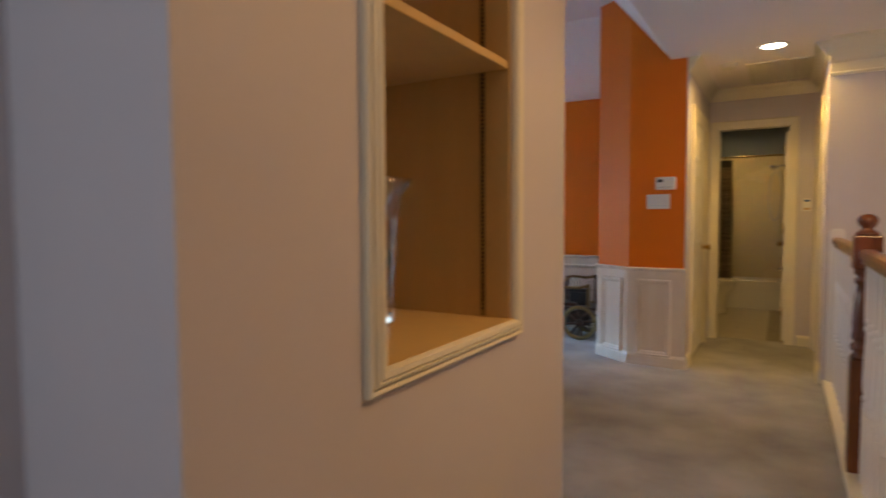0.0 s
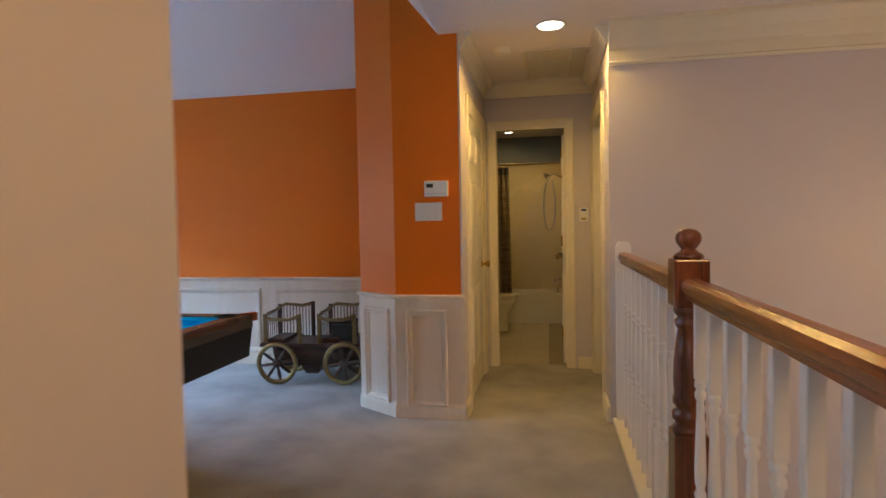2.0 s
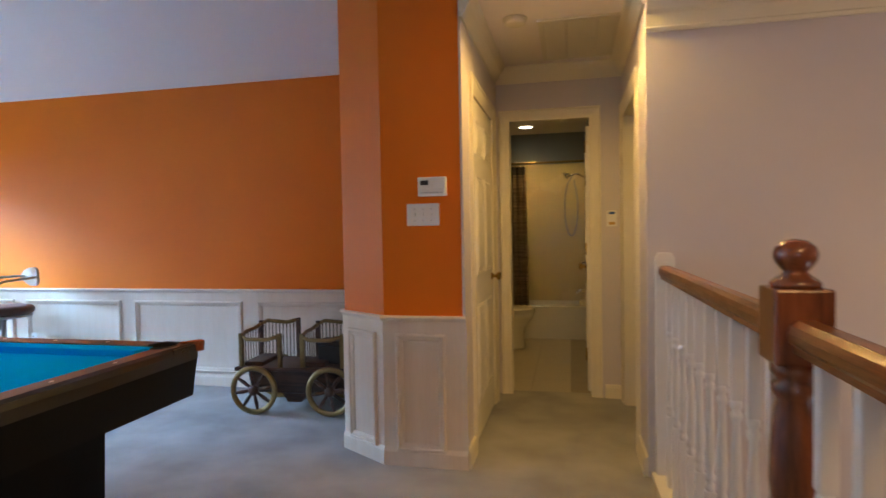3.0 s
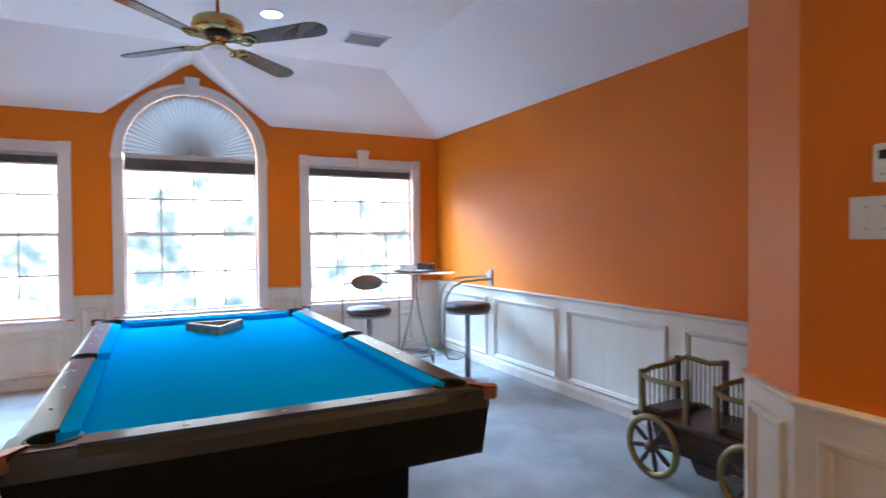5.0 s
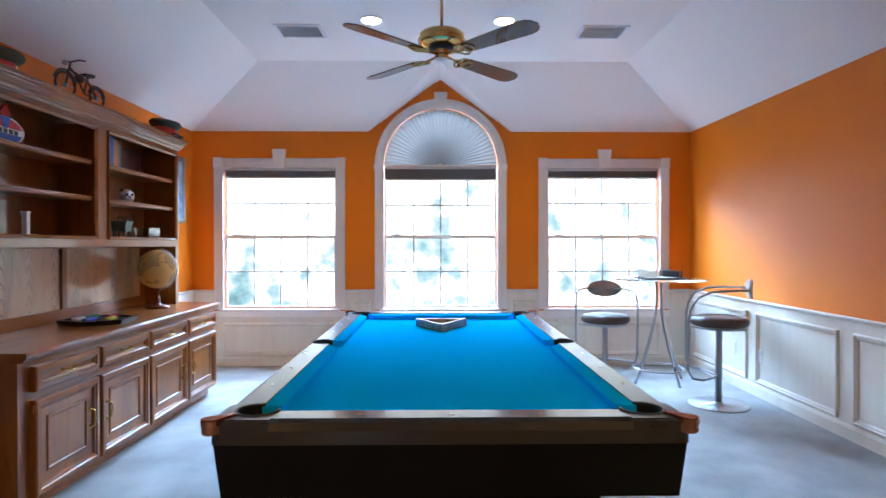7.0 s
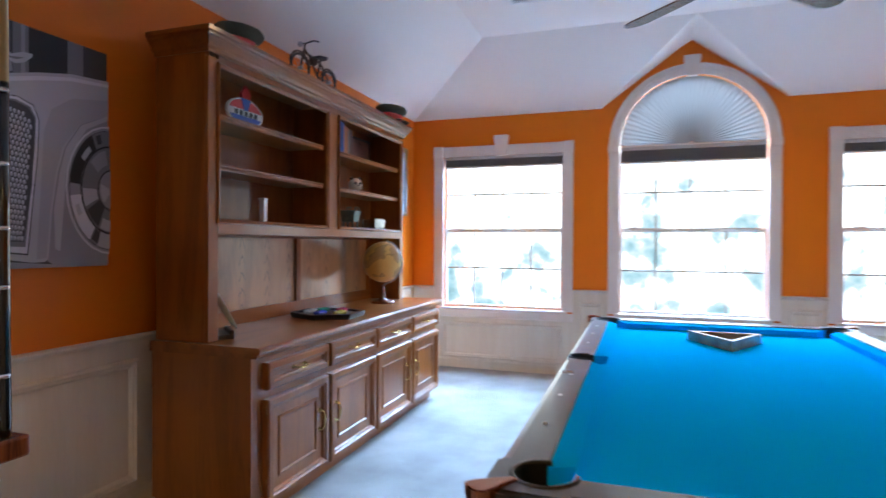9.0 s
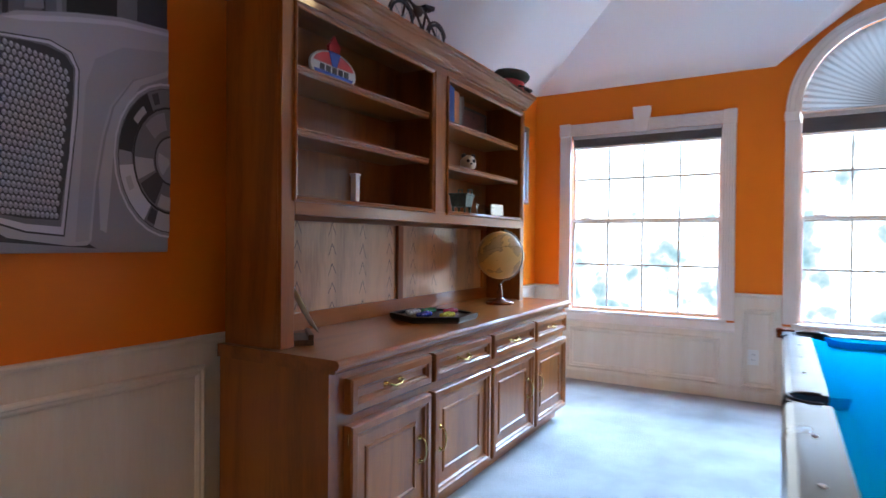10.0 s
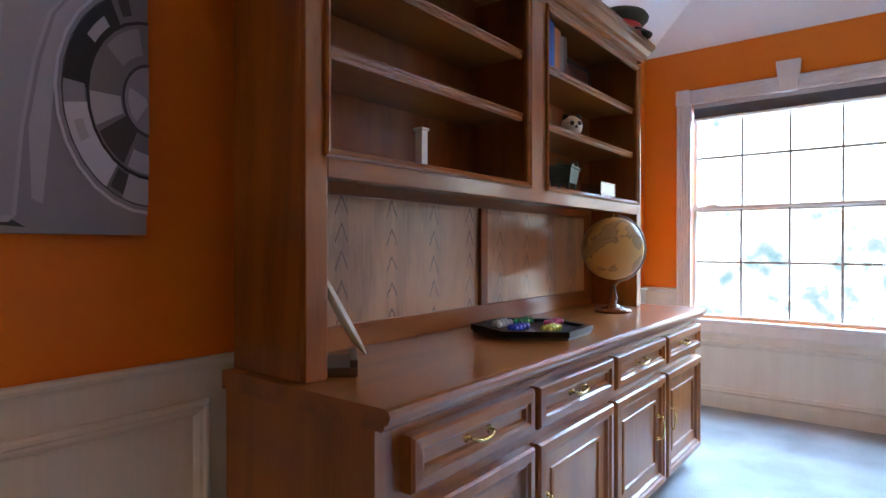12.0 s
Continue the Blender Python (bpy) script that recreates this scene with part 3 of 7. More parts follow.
def window(name, y0, y1, head, arched):
    win = tagged(new(name), kind="structure")
    o = 0.085
    side = Shape()
    fluted(side, False, SILL - 0.012, head, y0 - o, y0 + 0.012, PW)
    part("side_casing", side, M_WTRIM, win)
    side = Shape()
    fluted(side, False, SILL - 0.012, head, y1 - 0.012, y1 + o, PW)
    part("side_casing", side, M_WTRIM, win)
    part("window_sill", Shape().box(XW - 0.10, XW + 0.035, y0 - 0.03, y1 + 0.03, SILL - 0.03, SILL - 0.004, 0.006), M_WTRIM, win)
    part("apron", run(Shape(), y0 - 0.09, y1 + 0.09, [(0, SILL - 0.105), (0.016, SILL - 0.105), (0.022, SILL - 0.09), (0.018, SILL - 0.03), (0, SILL - 0.03)], PW), M_WTRIM, win)
    if not arched:
        h = Shape()
        fluted(h, True, y0, y1, head - 0.004, head + 0.092, PW)
        part("head_casing", h, M_WTRIM, win)
        for y in (y0 - o, y1):
            part("corner_block", Shape().box(y - 0.004, y + o + 0.004, 0, 0.030, head - 0.006, head + 0.100, 0.004, m=PW), M_WTRIM, win)
        c, kz = (y0 + y1) / 2, head
        top = 0.185
    else:
        c, r = (y0 + y1) / 2, (y1 - y0) / 2
        a = Shape()
        N = 36
        prof = [(r - 0.012, 0), (r - 0.012, 0.022), (r + 0.026, 0.026), (r + 0.034, 0.018), (r + 0.060, 0.018), (r + 0.068, 0.026), (r + 0.083, 0.026), (r + 0.083, 0)]
        v, f, n = [], [], len(prof)
        for i in range(N + 1):
            t = math.pi * i / N
            for rr, d in prof:
                v.append((c + rr * math.cos(t), d, ARCH + rr * math.sin(t)))
        for i in range(N):
            for k in range(n - 1):
                f.append((i * n + k, i * n + k + 1, (i + 1) * n + k + 1, (i + 1) * n + k))
        a._add(v, f, PW)
        part("arch_casing", a, M_WTRIM, win)
        for y in (y0 - o, y1):
            part("corner_block", Shape().box(y - 0.006, y + o + 0.006, 0, 0.032, ARCH - 0.055, ARCH + 0.012, 0.004, m=PW), M_WTRIM, win)
        kz, top = ARCH + r - 0.02, 0.17
    ks = Shape()
    ks.prism([(c - 0.045, kz - 0.01), (c + 0.045, kz - 0.01), (c + 0.068, kz + top - 0.03), (c + 0.068, kz + top), (c - 0.068, kz + top), (c - 0.068, kz + top - 0.03)], "x", XW + 0.001, XW + 0.045)
    part("keystone", ks, M_WTRIM, win)
    # sashes
    mid = 1.36
    sash(win, y0 + 0.012, y1 - 0.012, SILL, mid + 0.018, XW - 0.060, 2)
    sash(win, y0 + 0.012, y1 - 0.012, mid - 0.018, head if not arched else ARCH - 0.06, XW - 0.092, 2)
    part("sash_lock", Shape().box(XW - 0.032, XW - 0.018, y0 + 0.10, y0 + 0.18, mid + 0.018, mid + 0.030, 0.003), M_WTRIM, win)
    return win


def pleated_blind(y0, y1, z0, z1):
    th = base("pleated_blind", "raised grey pleated blind at the head of the window", "blind", "raised pleated blinds", Matrix.Translation((XW - 0.030, (y0 + y1) / 2, z0)))
    n = max(3, int((z1 - z0) / 0.012))
    hw = (y1 - y0) / 2
    for i in range(n):
        a = (z1 - z0 - 0.03) * i / n
        part("pleat", Shape().prism([(-0.022, a), (0.022, a + 0.003), (-0.022, a + (z1 - z0) / n)], "y", -hw, hw), M_BLIND, th)
    part("head_rail", Shape().box(-0.026, 0.026, -hw, hw, z1 - z0 - 0.032, z1 - z0 - 0.001, 0.003), M_BLIND, th)
    part("bottom_rail", Shape().box(-0.024, 0.024, -hw, hw, -0.016, -0.001, 0.003), M_WTRIM, th)
    return th


window("window_1", *W1, HEAD, False)
window("window_2", *W2, ARCH - 0.04, True)
window("window_3", *W3, HEAD, False)
pleated_blind(W1[0] + 0.02, W1[1] - 0.02, 1.995, HEAD - 0.003)
pleated_blind(W2[0] + 0.02, W2[1] - 0.02, 1.975, ARCH - 0.01)
pleated_blind(W3[0] + 0.02, W3[1] - 0.02, 1.995, HEAD - 0.003)

# the sunburst shade in the arch: pleats fanned round the foot of the arch
M_FAN = bpy.data.materials.new("translucent_pleated_cloth")
M_FAN.use_nodes = True
fb = M_FAN.node_tree
fdif, ftr, fmx = fb.nodes["Principled BSDF"], fb.nodes.new("ShaderNodeBsdfTranslucent"), fb.nodes.new("ShaderNodeMixShader")
fdif.inputs["Base Color"].default_value = (0.33, 0.315, 0.305, 1)
fdif.inputs["Roughness"].default_value = 0.9
ftr.inputs[0].default_value = (0.70, 0.58, 0.50, 1)
fmx.inputs[0].default_value = 0.075
# the cloth lies denser where the pleats gather at the hub
fco, flen, fden = fb.nodes.new("ShaderNodeTexCoord"), fb.nodes.new("ShaderNodeVectorMath"), fb.nodes.new("ShaderNodeMapRange")
flen.operation = "LENGTH"
fden.interpolation_type = "SMOOTHSTEP"
fden.inputs[1].default_value, fden.inputs[2].default_value = 0.02, 0.50
fden.inputs[3].default_value, fden.inputs[4].default_value = 0.006, 0.040
fb.links.new(fco.outputs["Object"], flen.inputs[0])
fb.links.new(flen.outputs["Value"], fden.inputs[0])
fb.links.new(fden.outputs[0], fmx.inputs[0])
fb.links.new(fdif.outputs[0], fmx.inputs[1])
fb.links.new(ftr.outputs[0], fmx.inputs[2])
fb.links.new(fmx.outputs[0], fb.nodes["Material Output"].inputs[0])
fan_shade = base("sunburst_blind", "grey fan-pleated sunburst shade filling the arched window head", "blind", "", Matrix.Translation((XW - 0.045, cy, ARCH)))
v, f = [], []
NP = 80
for i in range(NP + 1):
    t = math.pi * i / NP
    d = 0.0045 if i % 2 else -0.0045
    for r in (0.015, 0.30, rad - 0.012):
        v.append((d * (0.3 + 0.7 * r / rad), r * math.cos(t), r * math.sin(t)))
for i in range(NP):
    for k in range(2):
        f.append((i * 3 + k, i * 3 + k + 1, (i + 1) * 3 + k + 1, (i + 1) * 3 + k))
part("pleats", Shape()._add(v, f), M_FAN, fan_shade)
part("hub", Shape().lathe([(0.028, 0), (0.028, 0.012), (0.012, 0.018)], 0, 0, 0, 16, axis="x"), M_WTRIM, fan_shade)
part("foot_rail", Shape().box(-0.018, 0.018, -rad + 0.012, rad - 0.012, -0.008, 0.010, 0.003), M_WTRIM, fan_shade)

# door casings, crown, baseboards in the hall
def door_casing(name, m, u0, u1, h, w=0.085):
    sh = Shape()
    v, f, n = [], [], len(CASE)
    path = lambda e: [(u, z) for a in (e * w / 0.085,) for u, z in ((u0 - w + a, 0), (u0 - w + a, h + w - a), (u1 + w - a, h + w - a), (u1 + w - a, 0))]
    for a, d in CASE:
        v += [(u, d, z) for u, z in path(a)]
    for i in range(n - 1):
        for k in range(3):
            f.append((i * 4 + k, i * 4 + k + 1, (i + 1) * 4 + k + 1, (i + 1) * 4 + k))
    sh._add(v, f, m)
    ob = structure(name, sh, M_TRIM)
    part("jamb", Shape().box(u0 - 0.001, u0 + 0.014, -0.112, 0.008, 0, h, m=m), M_TRIM, ob)
    part("jamb", Shape().box(u1 - 0.014, u1 + 0.001, -0.112, 0.008, 0, h, m=m), M_TRIM, ob)
    part("head_jamb", Shape().box(u0, u1, -0.112, 0.007, h - 0.014, h + 0.001, m=m), M_TRIM, ob)
    return ob


door_casing("door_trim_bath", PB, BD0, BD1, 2.075, 0.065)
door_casing("door_trim_closet", PCL, CD0, CD1, 2.04)
door_casing("door_trim_hall", PHE, HD0, HD1, 2.04)
structure("crown_stair", run(Shape(), XR - 0.04, 2.45, CROWN, PST), M_TRIM)
structure("crown_stair_east", run(Shape(), 1.2, YR - 0.12, CROWN, plane(2.45, 0, 0, 1, -1, 0)), M_TRIM)
structure("crown_closet", run(Shape(), YC - 0.02, YB - 0.08, CROWN2, PCL), M_TRIM)
structure("crown_bath_wall", run(Shape(), XC, XR - 0.04, CROWN2, PB), M_TRIM)
structure("crown_hall_east", run(Shape(), YR - 0.01, YB - 0.08, CROWN2, PHE), M_TRIM)
structure("baseboard_hall", run(run(run(Shape(), YR, HD0 - 0.085, BASE, PHE), BD1 + 0.085, XR - 0.04, BASE, PB), YC, CD0 - 0.085, BASE, PCL), M_TRIM)


def six_panel_door(name, m, w, h, label, knob_u, both=True):
    d = tagged(new(name), label, kind="structure")
    sh = Shape().box(0.002, w - 0.002, -0.018, 0.018, 0.012, h, 0.002, m=m)
    slab = part("slab", sh, M_DOOR, d)
    cols = ((0.11, w / 2 - 0.045), (w / 2 + 0.045, w - 0.11))
    rows = ((0.22, 0.80), (0.98, 1.58), (1.70, h - 0.11))
    for a, b in cols:
        for c, e in rows:
            for sgn in ((1, -1) if both else (1,)):
                q = m @ Matrix.Diagonal((1, sgn, 1, 1))
                p = framed(Shape(), a, b, c, e, [(0, 0.0), (0.004, 0.006), (0.012, 0.007), (0.018, 0.001), (0.022, 0.001), (0.045, 0.010), (0.05, 0.010)], q, 0.0175)
                p.box(a + 0.048, b - 0.048, 0.016, 0.0276, c + 0.048, e - 0.048, m=q)
                part("panel", p, M_DOOR, d)
    for sgn in (1, -1):
        kb = Shape().lathe([(0.030, 0), (0.030, 0.004), (0.012, 0.010), (0.010, 0.030), (0.024, 0.040), (0.029, 0.052), (0.024, 0.064), (0.008, 0.068)], 0, 0, 0, 18, axis="y", m=m @ Matrix.Translation((knob_u, 0.018 * sgn, 0.93)) @ Matrix.Diagonal((1, sgn, 1, 1)))
        part("knob", kb, M_BRASS, d)
    hu = w - 0.004 if knob_u < w / 2 else 0.004
    for z in (0.25, 1.05, 1.82):
        part("hinge", Shape().lathe([(0.006, 0), (0.006, 0.09)], 0, 0, 0, 10, m=m @ Matrix.Translation((hu, 0.022, z))), M_BRASS, d)
    return d


M_DOOR = noise_mat("cream_door_paint", (0.74, 0.70, 0.60), (0.78, 0.74, 0.65), 2.0, 0.35, 120, 0.06)
six_panel_door("door_1", plane(XC - 0.020, CD0 + 0.014, 0, 1, 1, 0), CD1 - CD0 - 0.028, 2.02, "closed cream six-panel closet door", 0.75)
six_panel_door("door_2", plane(BD1 - 0.020, YB + 0.118, 0.035, 0.9994, -1, 0.035), 0.55, 2.02, "bathroom door standing open against the wall", 0.49)

# niche lining, shelf and trim
lin = structure("niche_lining", Shape().box(NX0 - 0.012, NX1 + 0.006, NO0, NO1, NZ0 - 0.001, NZ0 + 0.016), M_MAPLE)
part("side_board", Shape().box(NX0 + 0.004, NX1 - 0.004, NO1 - 0.014, NO1 + 0.001, NZ0 + 0.016, NZ1), M_MAPLE, lin)
part("side_board", Shape().box(NX0 + 0.004, NX1 - 0.004, NO0 - 0.001, NO0 + 0.014, NZ0 + 0.016, NZ1), M_MAPLE, lin)
part("top_board", Shape().box(NX0 + 0.004, NX1 - 0.004, NO0 + 0.014, NO1 - 0.014, NZ1 - 0.014, NZ1 + 0.001), M_MAPLE, lin)
for y, s1 in ((NO1 - 0.014, -1), (NO0 + 0.014, 1)):
    for x in (NX1 - 0.093, NX0 + 0.155):
        st = Shape()
        st.box(x - 0.008, x + 0.008, min(y, y + s1 * 0.003), max(y, y + s1 * 0.003), NZ0 + 0.02, NZ1 - 0.02)
        strip = part("shelf_standard", st, M_OLDBRASS, lin)
        sl = Shape()
        z = NZ0 + 0.04
        while z < NZ1 - 0.04:
            sl.box(x - 0.005, x + 0.005, min(y + s1 * 0.0025, y + s1 * 0.0040), max(y + s1 * 0.0025, y + s1 * 0.0040), z, z + 0.006)
            z += 0.0125
        part("slot", sl, M_BROWN, strip)
part("shelf", Shape().box(NX0 + 0.02, NX1 - 0.006, NO0 + 0.017, NO1 - 0.019, 1.660, 1.685, 0.003), M_MAPLE, lin)
NTRIM = [(0, 0), (0, 0.014), (0.006, 0.020), (0.013, 0.018), (0.016, 0.013), (0.021, 0.022), (0.028, 0.024), (0.032, 0.019), (0.036, 0.026), (0.048, 0.024), (0.053, 0.012), (0.053, 0)]
structure("niche_trim", framed(Shape(), NO0 - 0.047, NO1 + 0.047, NZ0 - 0.038, NZ1 + 0.045, NTRIM, PNI), M_TRIM)

# balustrade
def newel_post(y):
    th = base("newel_post", "turned dark cherry newel post with a ball finial", "newel post", "newel posts of the balustrade", Matrix.Translation((0.258, y, -0.016)))
    part("lower_block", Shape().box(-0.054, 0.054, -0.054, 0.054, 0.016, 0.57, 0.006), M_NEWEL, th)
    part("turned_shaft", Shape().lathe([(0.050, 0.57), (0.052, 0.585), (0.040, 0.60), (0.052, 0.615), (0.052, 0.635), (0.038, 0.65), (0.050, 0.665), (0.050, 0.68), (0.046, 0.70), (0.049, 0.74), (0.047, 0.80), (0.040, 0.87), (0.035, 0.91), (0.044, 0.925), (0.044, 0.94), (0.034, 0.95), (0.047, 0.965), (0.047, 0.987)], 0, 0, 0, 28), M_NEWEL, th)
    part("upper_block", Shape().box(-0.054, 0.054, -0.054, 0.054, 0.986, 1.140, 0.006), M_NEWEL, th)
    part("finial", Shape().lathe([(0.046, 1.139), (0.048, 1.148), (0.040, 1.157), (0.028, 1.165), (0.022, 1.172), (0.030, 1.180), (0.039, 1.195), (0.041, 1.208), (0.037, 1.222), (0.024, 1.234), (0.004, 1.239)], 0, 0, 0, 28), M_NEWEL, th)
    return th


for y in (3.007, 1.362):
    newel_post(y)


def handrail(y0, y1):
    prof = [(-0.022, 1.035), (0.022, 1.035), (0.022, 1.048), (0.031, 1.058), (0.033, 1.075), (0.029, 1.090), (0.016, 1.100), (-0.016, 1.100), (-0.029, 1.090), (-0.033, 1.075), (-0.031, 1.058), (-0.022, 1.048)]
    sh = Shape().prism([(0.258 + a, z - 0.036) for a, z in prof], "y", y0, y1)
    return tagged(part("handrail", sh, M_RAILW), "varnished oak handrail between newel posts", "handrail", "handrails of the balustrade")


handrail(3.061, 4.655)
handrail(1.416, 2.953)
th = base("half_newel", "white half newel post against the wall", "newel post", "", Matrix.Translation((0.258, 4.675, 0)))
part("post", Shape().prism([(-0.045, 0), (0.045, 0), (0.045, 1.10), (0.030, 1.125), (-0.030, 1.125), (-0.045, 1.10)], "y", -0.018, 0.024), M_WHITE, th)
BAL = [(0.0125, 0.36), (0.0165, 0.372), (0.0165, 0.384), (0.0115, 0.392), (0.0175, 0.404), (0.0175, 0.414), (0.0115, 0.425), (0.0165, 0.45), (0.0175, 0.48), (0.0160, 0.54), (0.0125, 0.64), (0.0105, 0.70), (0.0165, 0.712), (0.0165, 0.724), (0.0105, 0.732), (0.0175, 0.744), (0.0165, 0.756), (0.0125, 0.765)]
bal = base("baluster", "white painted turned wooden baluster under the handrail", "baluster", "balusters of the landing balustrade", Matrix.Translation((0.258, 4.53, 0.03)))
part("lower_square", Shape().box(-0.016, 0.016, -0.016, 0.016, -0.002, 0.335, 0.002), M_WHITE, bal)
part("turning", Shape().lathe(BAL, 0, 0, -0.028, 14), M_WHITE, bal)
part("upper_square", Shape().box(-0.016, 0.016, -0.016, 0.016, 0.735, 0.972, 0.002), M_WHITE, bal)
for i in range(1, 10):
    copy_thing(bal, Matrix.Translation((0.258, 4.53 - 0.156 * i, 0.03)))
for i in range(9):
    copy_thing(bal, Matrix.Translation((0.258, 2.86 - 0.150 * i, 0.03)))
structure("landing_edge", Shape().box(0.192, 0.318, 1.30, YR, 0.0, 0.030, 0.006).box(0.300, 0.312, 1.30, YR, -0.25, 0.02), M_TRIM)

# ---- pool table ----
TX0, TX1, TY0, TY1, TZ = -4.43, -1.785, 2.555, 3.922, 0.785
WR, BED = 0.105, 0.742
tcx, tcy = (TX0 + TX1) / 2, (TY0 + TY1) / 2
pt = base("pool_table", "black pool table with bright blue cloth and copper corner castings", "pool table", "", Matrix.Translation((tcx, tcy, 0)))
hx, hy = (TX1 - TX0) / 2, (TY1 - TY0) / 2


def tapered(x0, x1, y0, y1, z0, z1, ins):
    return Shape()._add([(x0 + ins, y0 + ins, z0), (x1 - ins, y0 + ins, z0), (x1 - ins, y1 - ins, z0), (x0 + ins, y1 - ins, z0), (x0, y0, z1), (x1, y0, z1), (x1, y1, z1), (x0, y1, z1)],
                        [(0, 1, 2, 3), (4, 7, 6, 5), (0, 4, 5, 1), (1, 5, 6, 2), (2, 6, 7, 3), (3, 7, 4, 0)])


part("cabinet", tapered(-hx + 0.006, hx - 0.006, -hy + 0.006, hy - 0.006, 0.555, 0.738, 0.018), M_BLACK, pt)
CP, CR, MP, MR = 0.105, 0.060, 0.068, 0.052


def arc(cu, cw, r, a0, a1, n=14):
    return [(cu + r * math.cos(radians(a0 + (a1 - a0) * i / n)), cw + r * math.sin(radians(a0 + (a1 - a0) * i / n))) for i in range(n + 1)]


# the bed's outline runs round every pocket mouth
bx, by = hx - CP, hy - CP
bed = arc(-bx, -by, CR, 90, 0) + arc(0, -hy + MP, MR, 135, 45) + arc(bx, -by, CR, 180, 90) + arc(bx, by, CR, 270, 180) + arc(0, hy - MP, MR, -45, -135) + arc(-bx, by, CR, 360, 270)
part("slate_bed", Shape().prism(bed, "z", 0.730, BED), M_FELT, pt, "bright blue cloth bed")
for sx in (-1, 1):
    a, b = sorted((sx * (hx - 0.36), sx * (hx - 0.86)))
    leg = part("pedestal_leg", tapered(a, b, -hy + 0.15, hy - 0.15, 0.05, 0.565, 0.012), M_BLACK, pt)
    for yy in (-hy + 0.26, hy - 0.26):
        part("levelling_foot", Shape().lathe([(0.075, 0), (0.078, 0.012), (0.06, 0.022), (0.022, 0.028), (0.020, 0.060)], (a + b) / 2 + sx * 0.17, yy, 0, 24), M_CHROME, leg, "chrome levelling foot")
# rails: long sides broken at the middle pockets
prof = [(0, 0.715), (0.0, 0.755), (0.008, 0.776), (0.024, TZ), (WR, TZ - 0.002), (WR, 0.715)]


def wood_rail(u0, u1, m):
    n = len(prof)
    v = [(u0, d, w) for d, w in prof] + [(u1, d, w) for d, w in prof]
    f = [list(range(n)), list(range(n, 2 * n))[::-1]] + [[i, n + i, n + (i + 1) % n, (i + 1) % n] for i in range(n)]
    return Shape()._add(v, f, m)


def cushion(u0, u1, m):
    d0, d1, e = WR - 0.002, WR + 0.052, 0.045
    return Shape()._add([(u0, d0, BED - 0.01), (u1, d0, BED - 0.01), (u1 - e, d1 - 0.012, BED - 0.01), (u0 + e, d1 - 0.012, BED - 0.01), (u0, d0, TZ - 0.006), (u1, d0, TZ - 0.006), (u1 - e, d1, BED + 0.030), (u0 + e, d1, BED + 0.030)],
                        [(0, 1, 2, 3), (4, 7, 6, 5), (0, 4, 5, 1), (1, 5, 6, 2), (2, 6, 7, 3), (3, 7, 4, 0)], m)


def sight(u, m):
    return Shape().prism([(u - 0.011, WR * 0.55), (u, WR * 0.55 - 0.006), (u + 0.011, WR * 0.55), (u, WR * 0.55 + 0.006)], "z", TZ - 0.0005, TZ + 0.0012, m)


sides = [plane(0, -hy, 1, 0, 0, 1), plane(0, hy, 1, 0, 0, -1)]
for m in sides:
    for u0, u1 in ((-hx + 0.165, -0.053), (0.053, hx - 0.165)):
        rl = part("rail", wood_rail(u0, u1, m), M_RAILB, pt)
        part("cushion", cushion(u0 + (-0.010 if u0 < 0 else 0.004), u1 - (0.004 if u0 < 0 else -0.010), m), M_FELT, rl)
        for k in (1, 2, 3):
            uu = (0.052 + (hx - 0.19) * k / 4) * (-1 if u0 < 0 else 1)
            part("sight", sight(uu, m), M_PLASTIC, rl)
    part("rail_bridge", Shape().prism([(-0.053, 0.010), (0.053, 0.010), (0.053, WR)] + arc(0, MP, MR, 0, -180) + [(-0.053, WR)], "z", 0.715, TZ - 0.002, m), M_RAILB, pt)
for m in (plane(-hx, 0, 0, 1, 1, 0), plane(hx, 0, 0, 1, -1, 0)):
    rl = part("rail", wood_rail(-hy + 0.165, hy - 0.165, m), M_RAILB, pt)
    part("cushion", cushion(-hy + 0.155, hy - 0.155, m), M_FELT, rl)
    for k in (-1, 0, 1):
        part("sight", sight(k * (hy - 0.15) / 2, m), M_PLASTIC, rl)
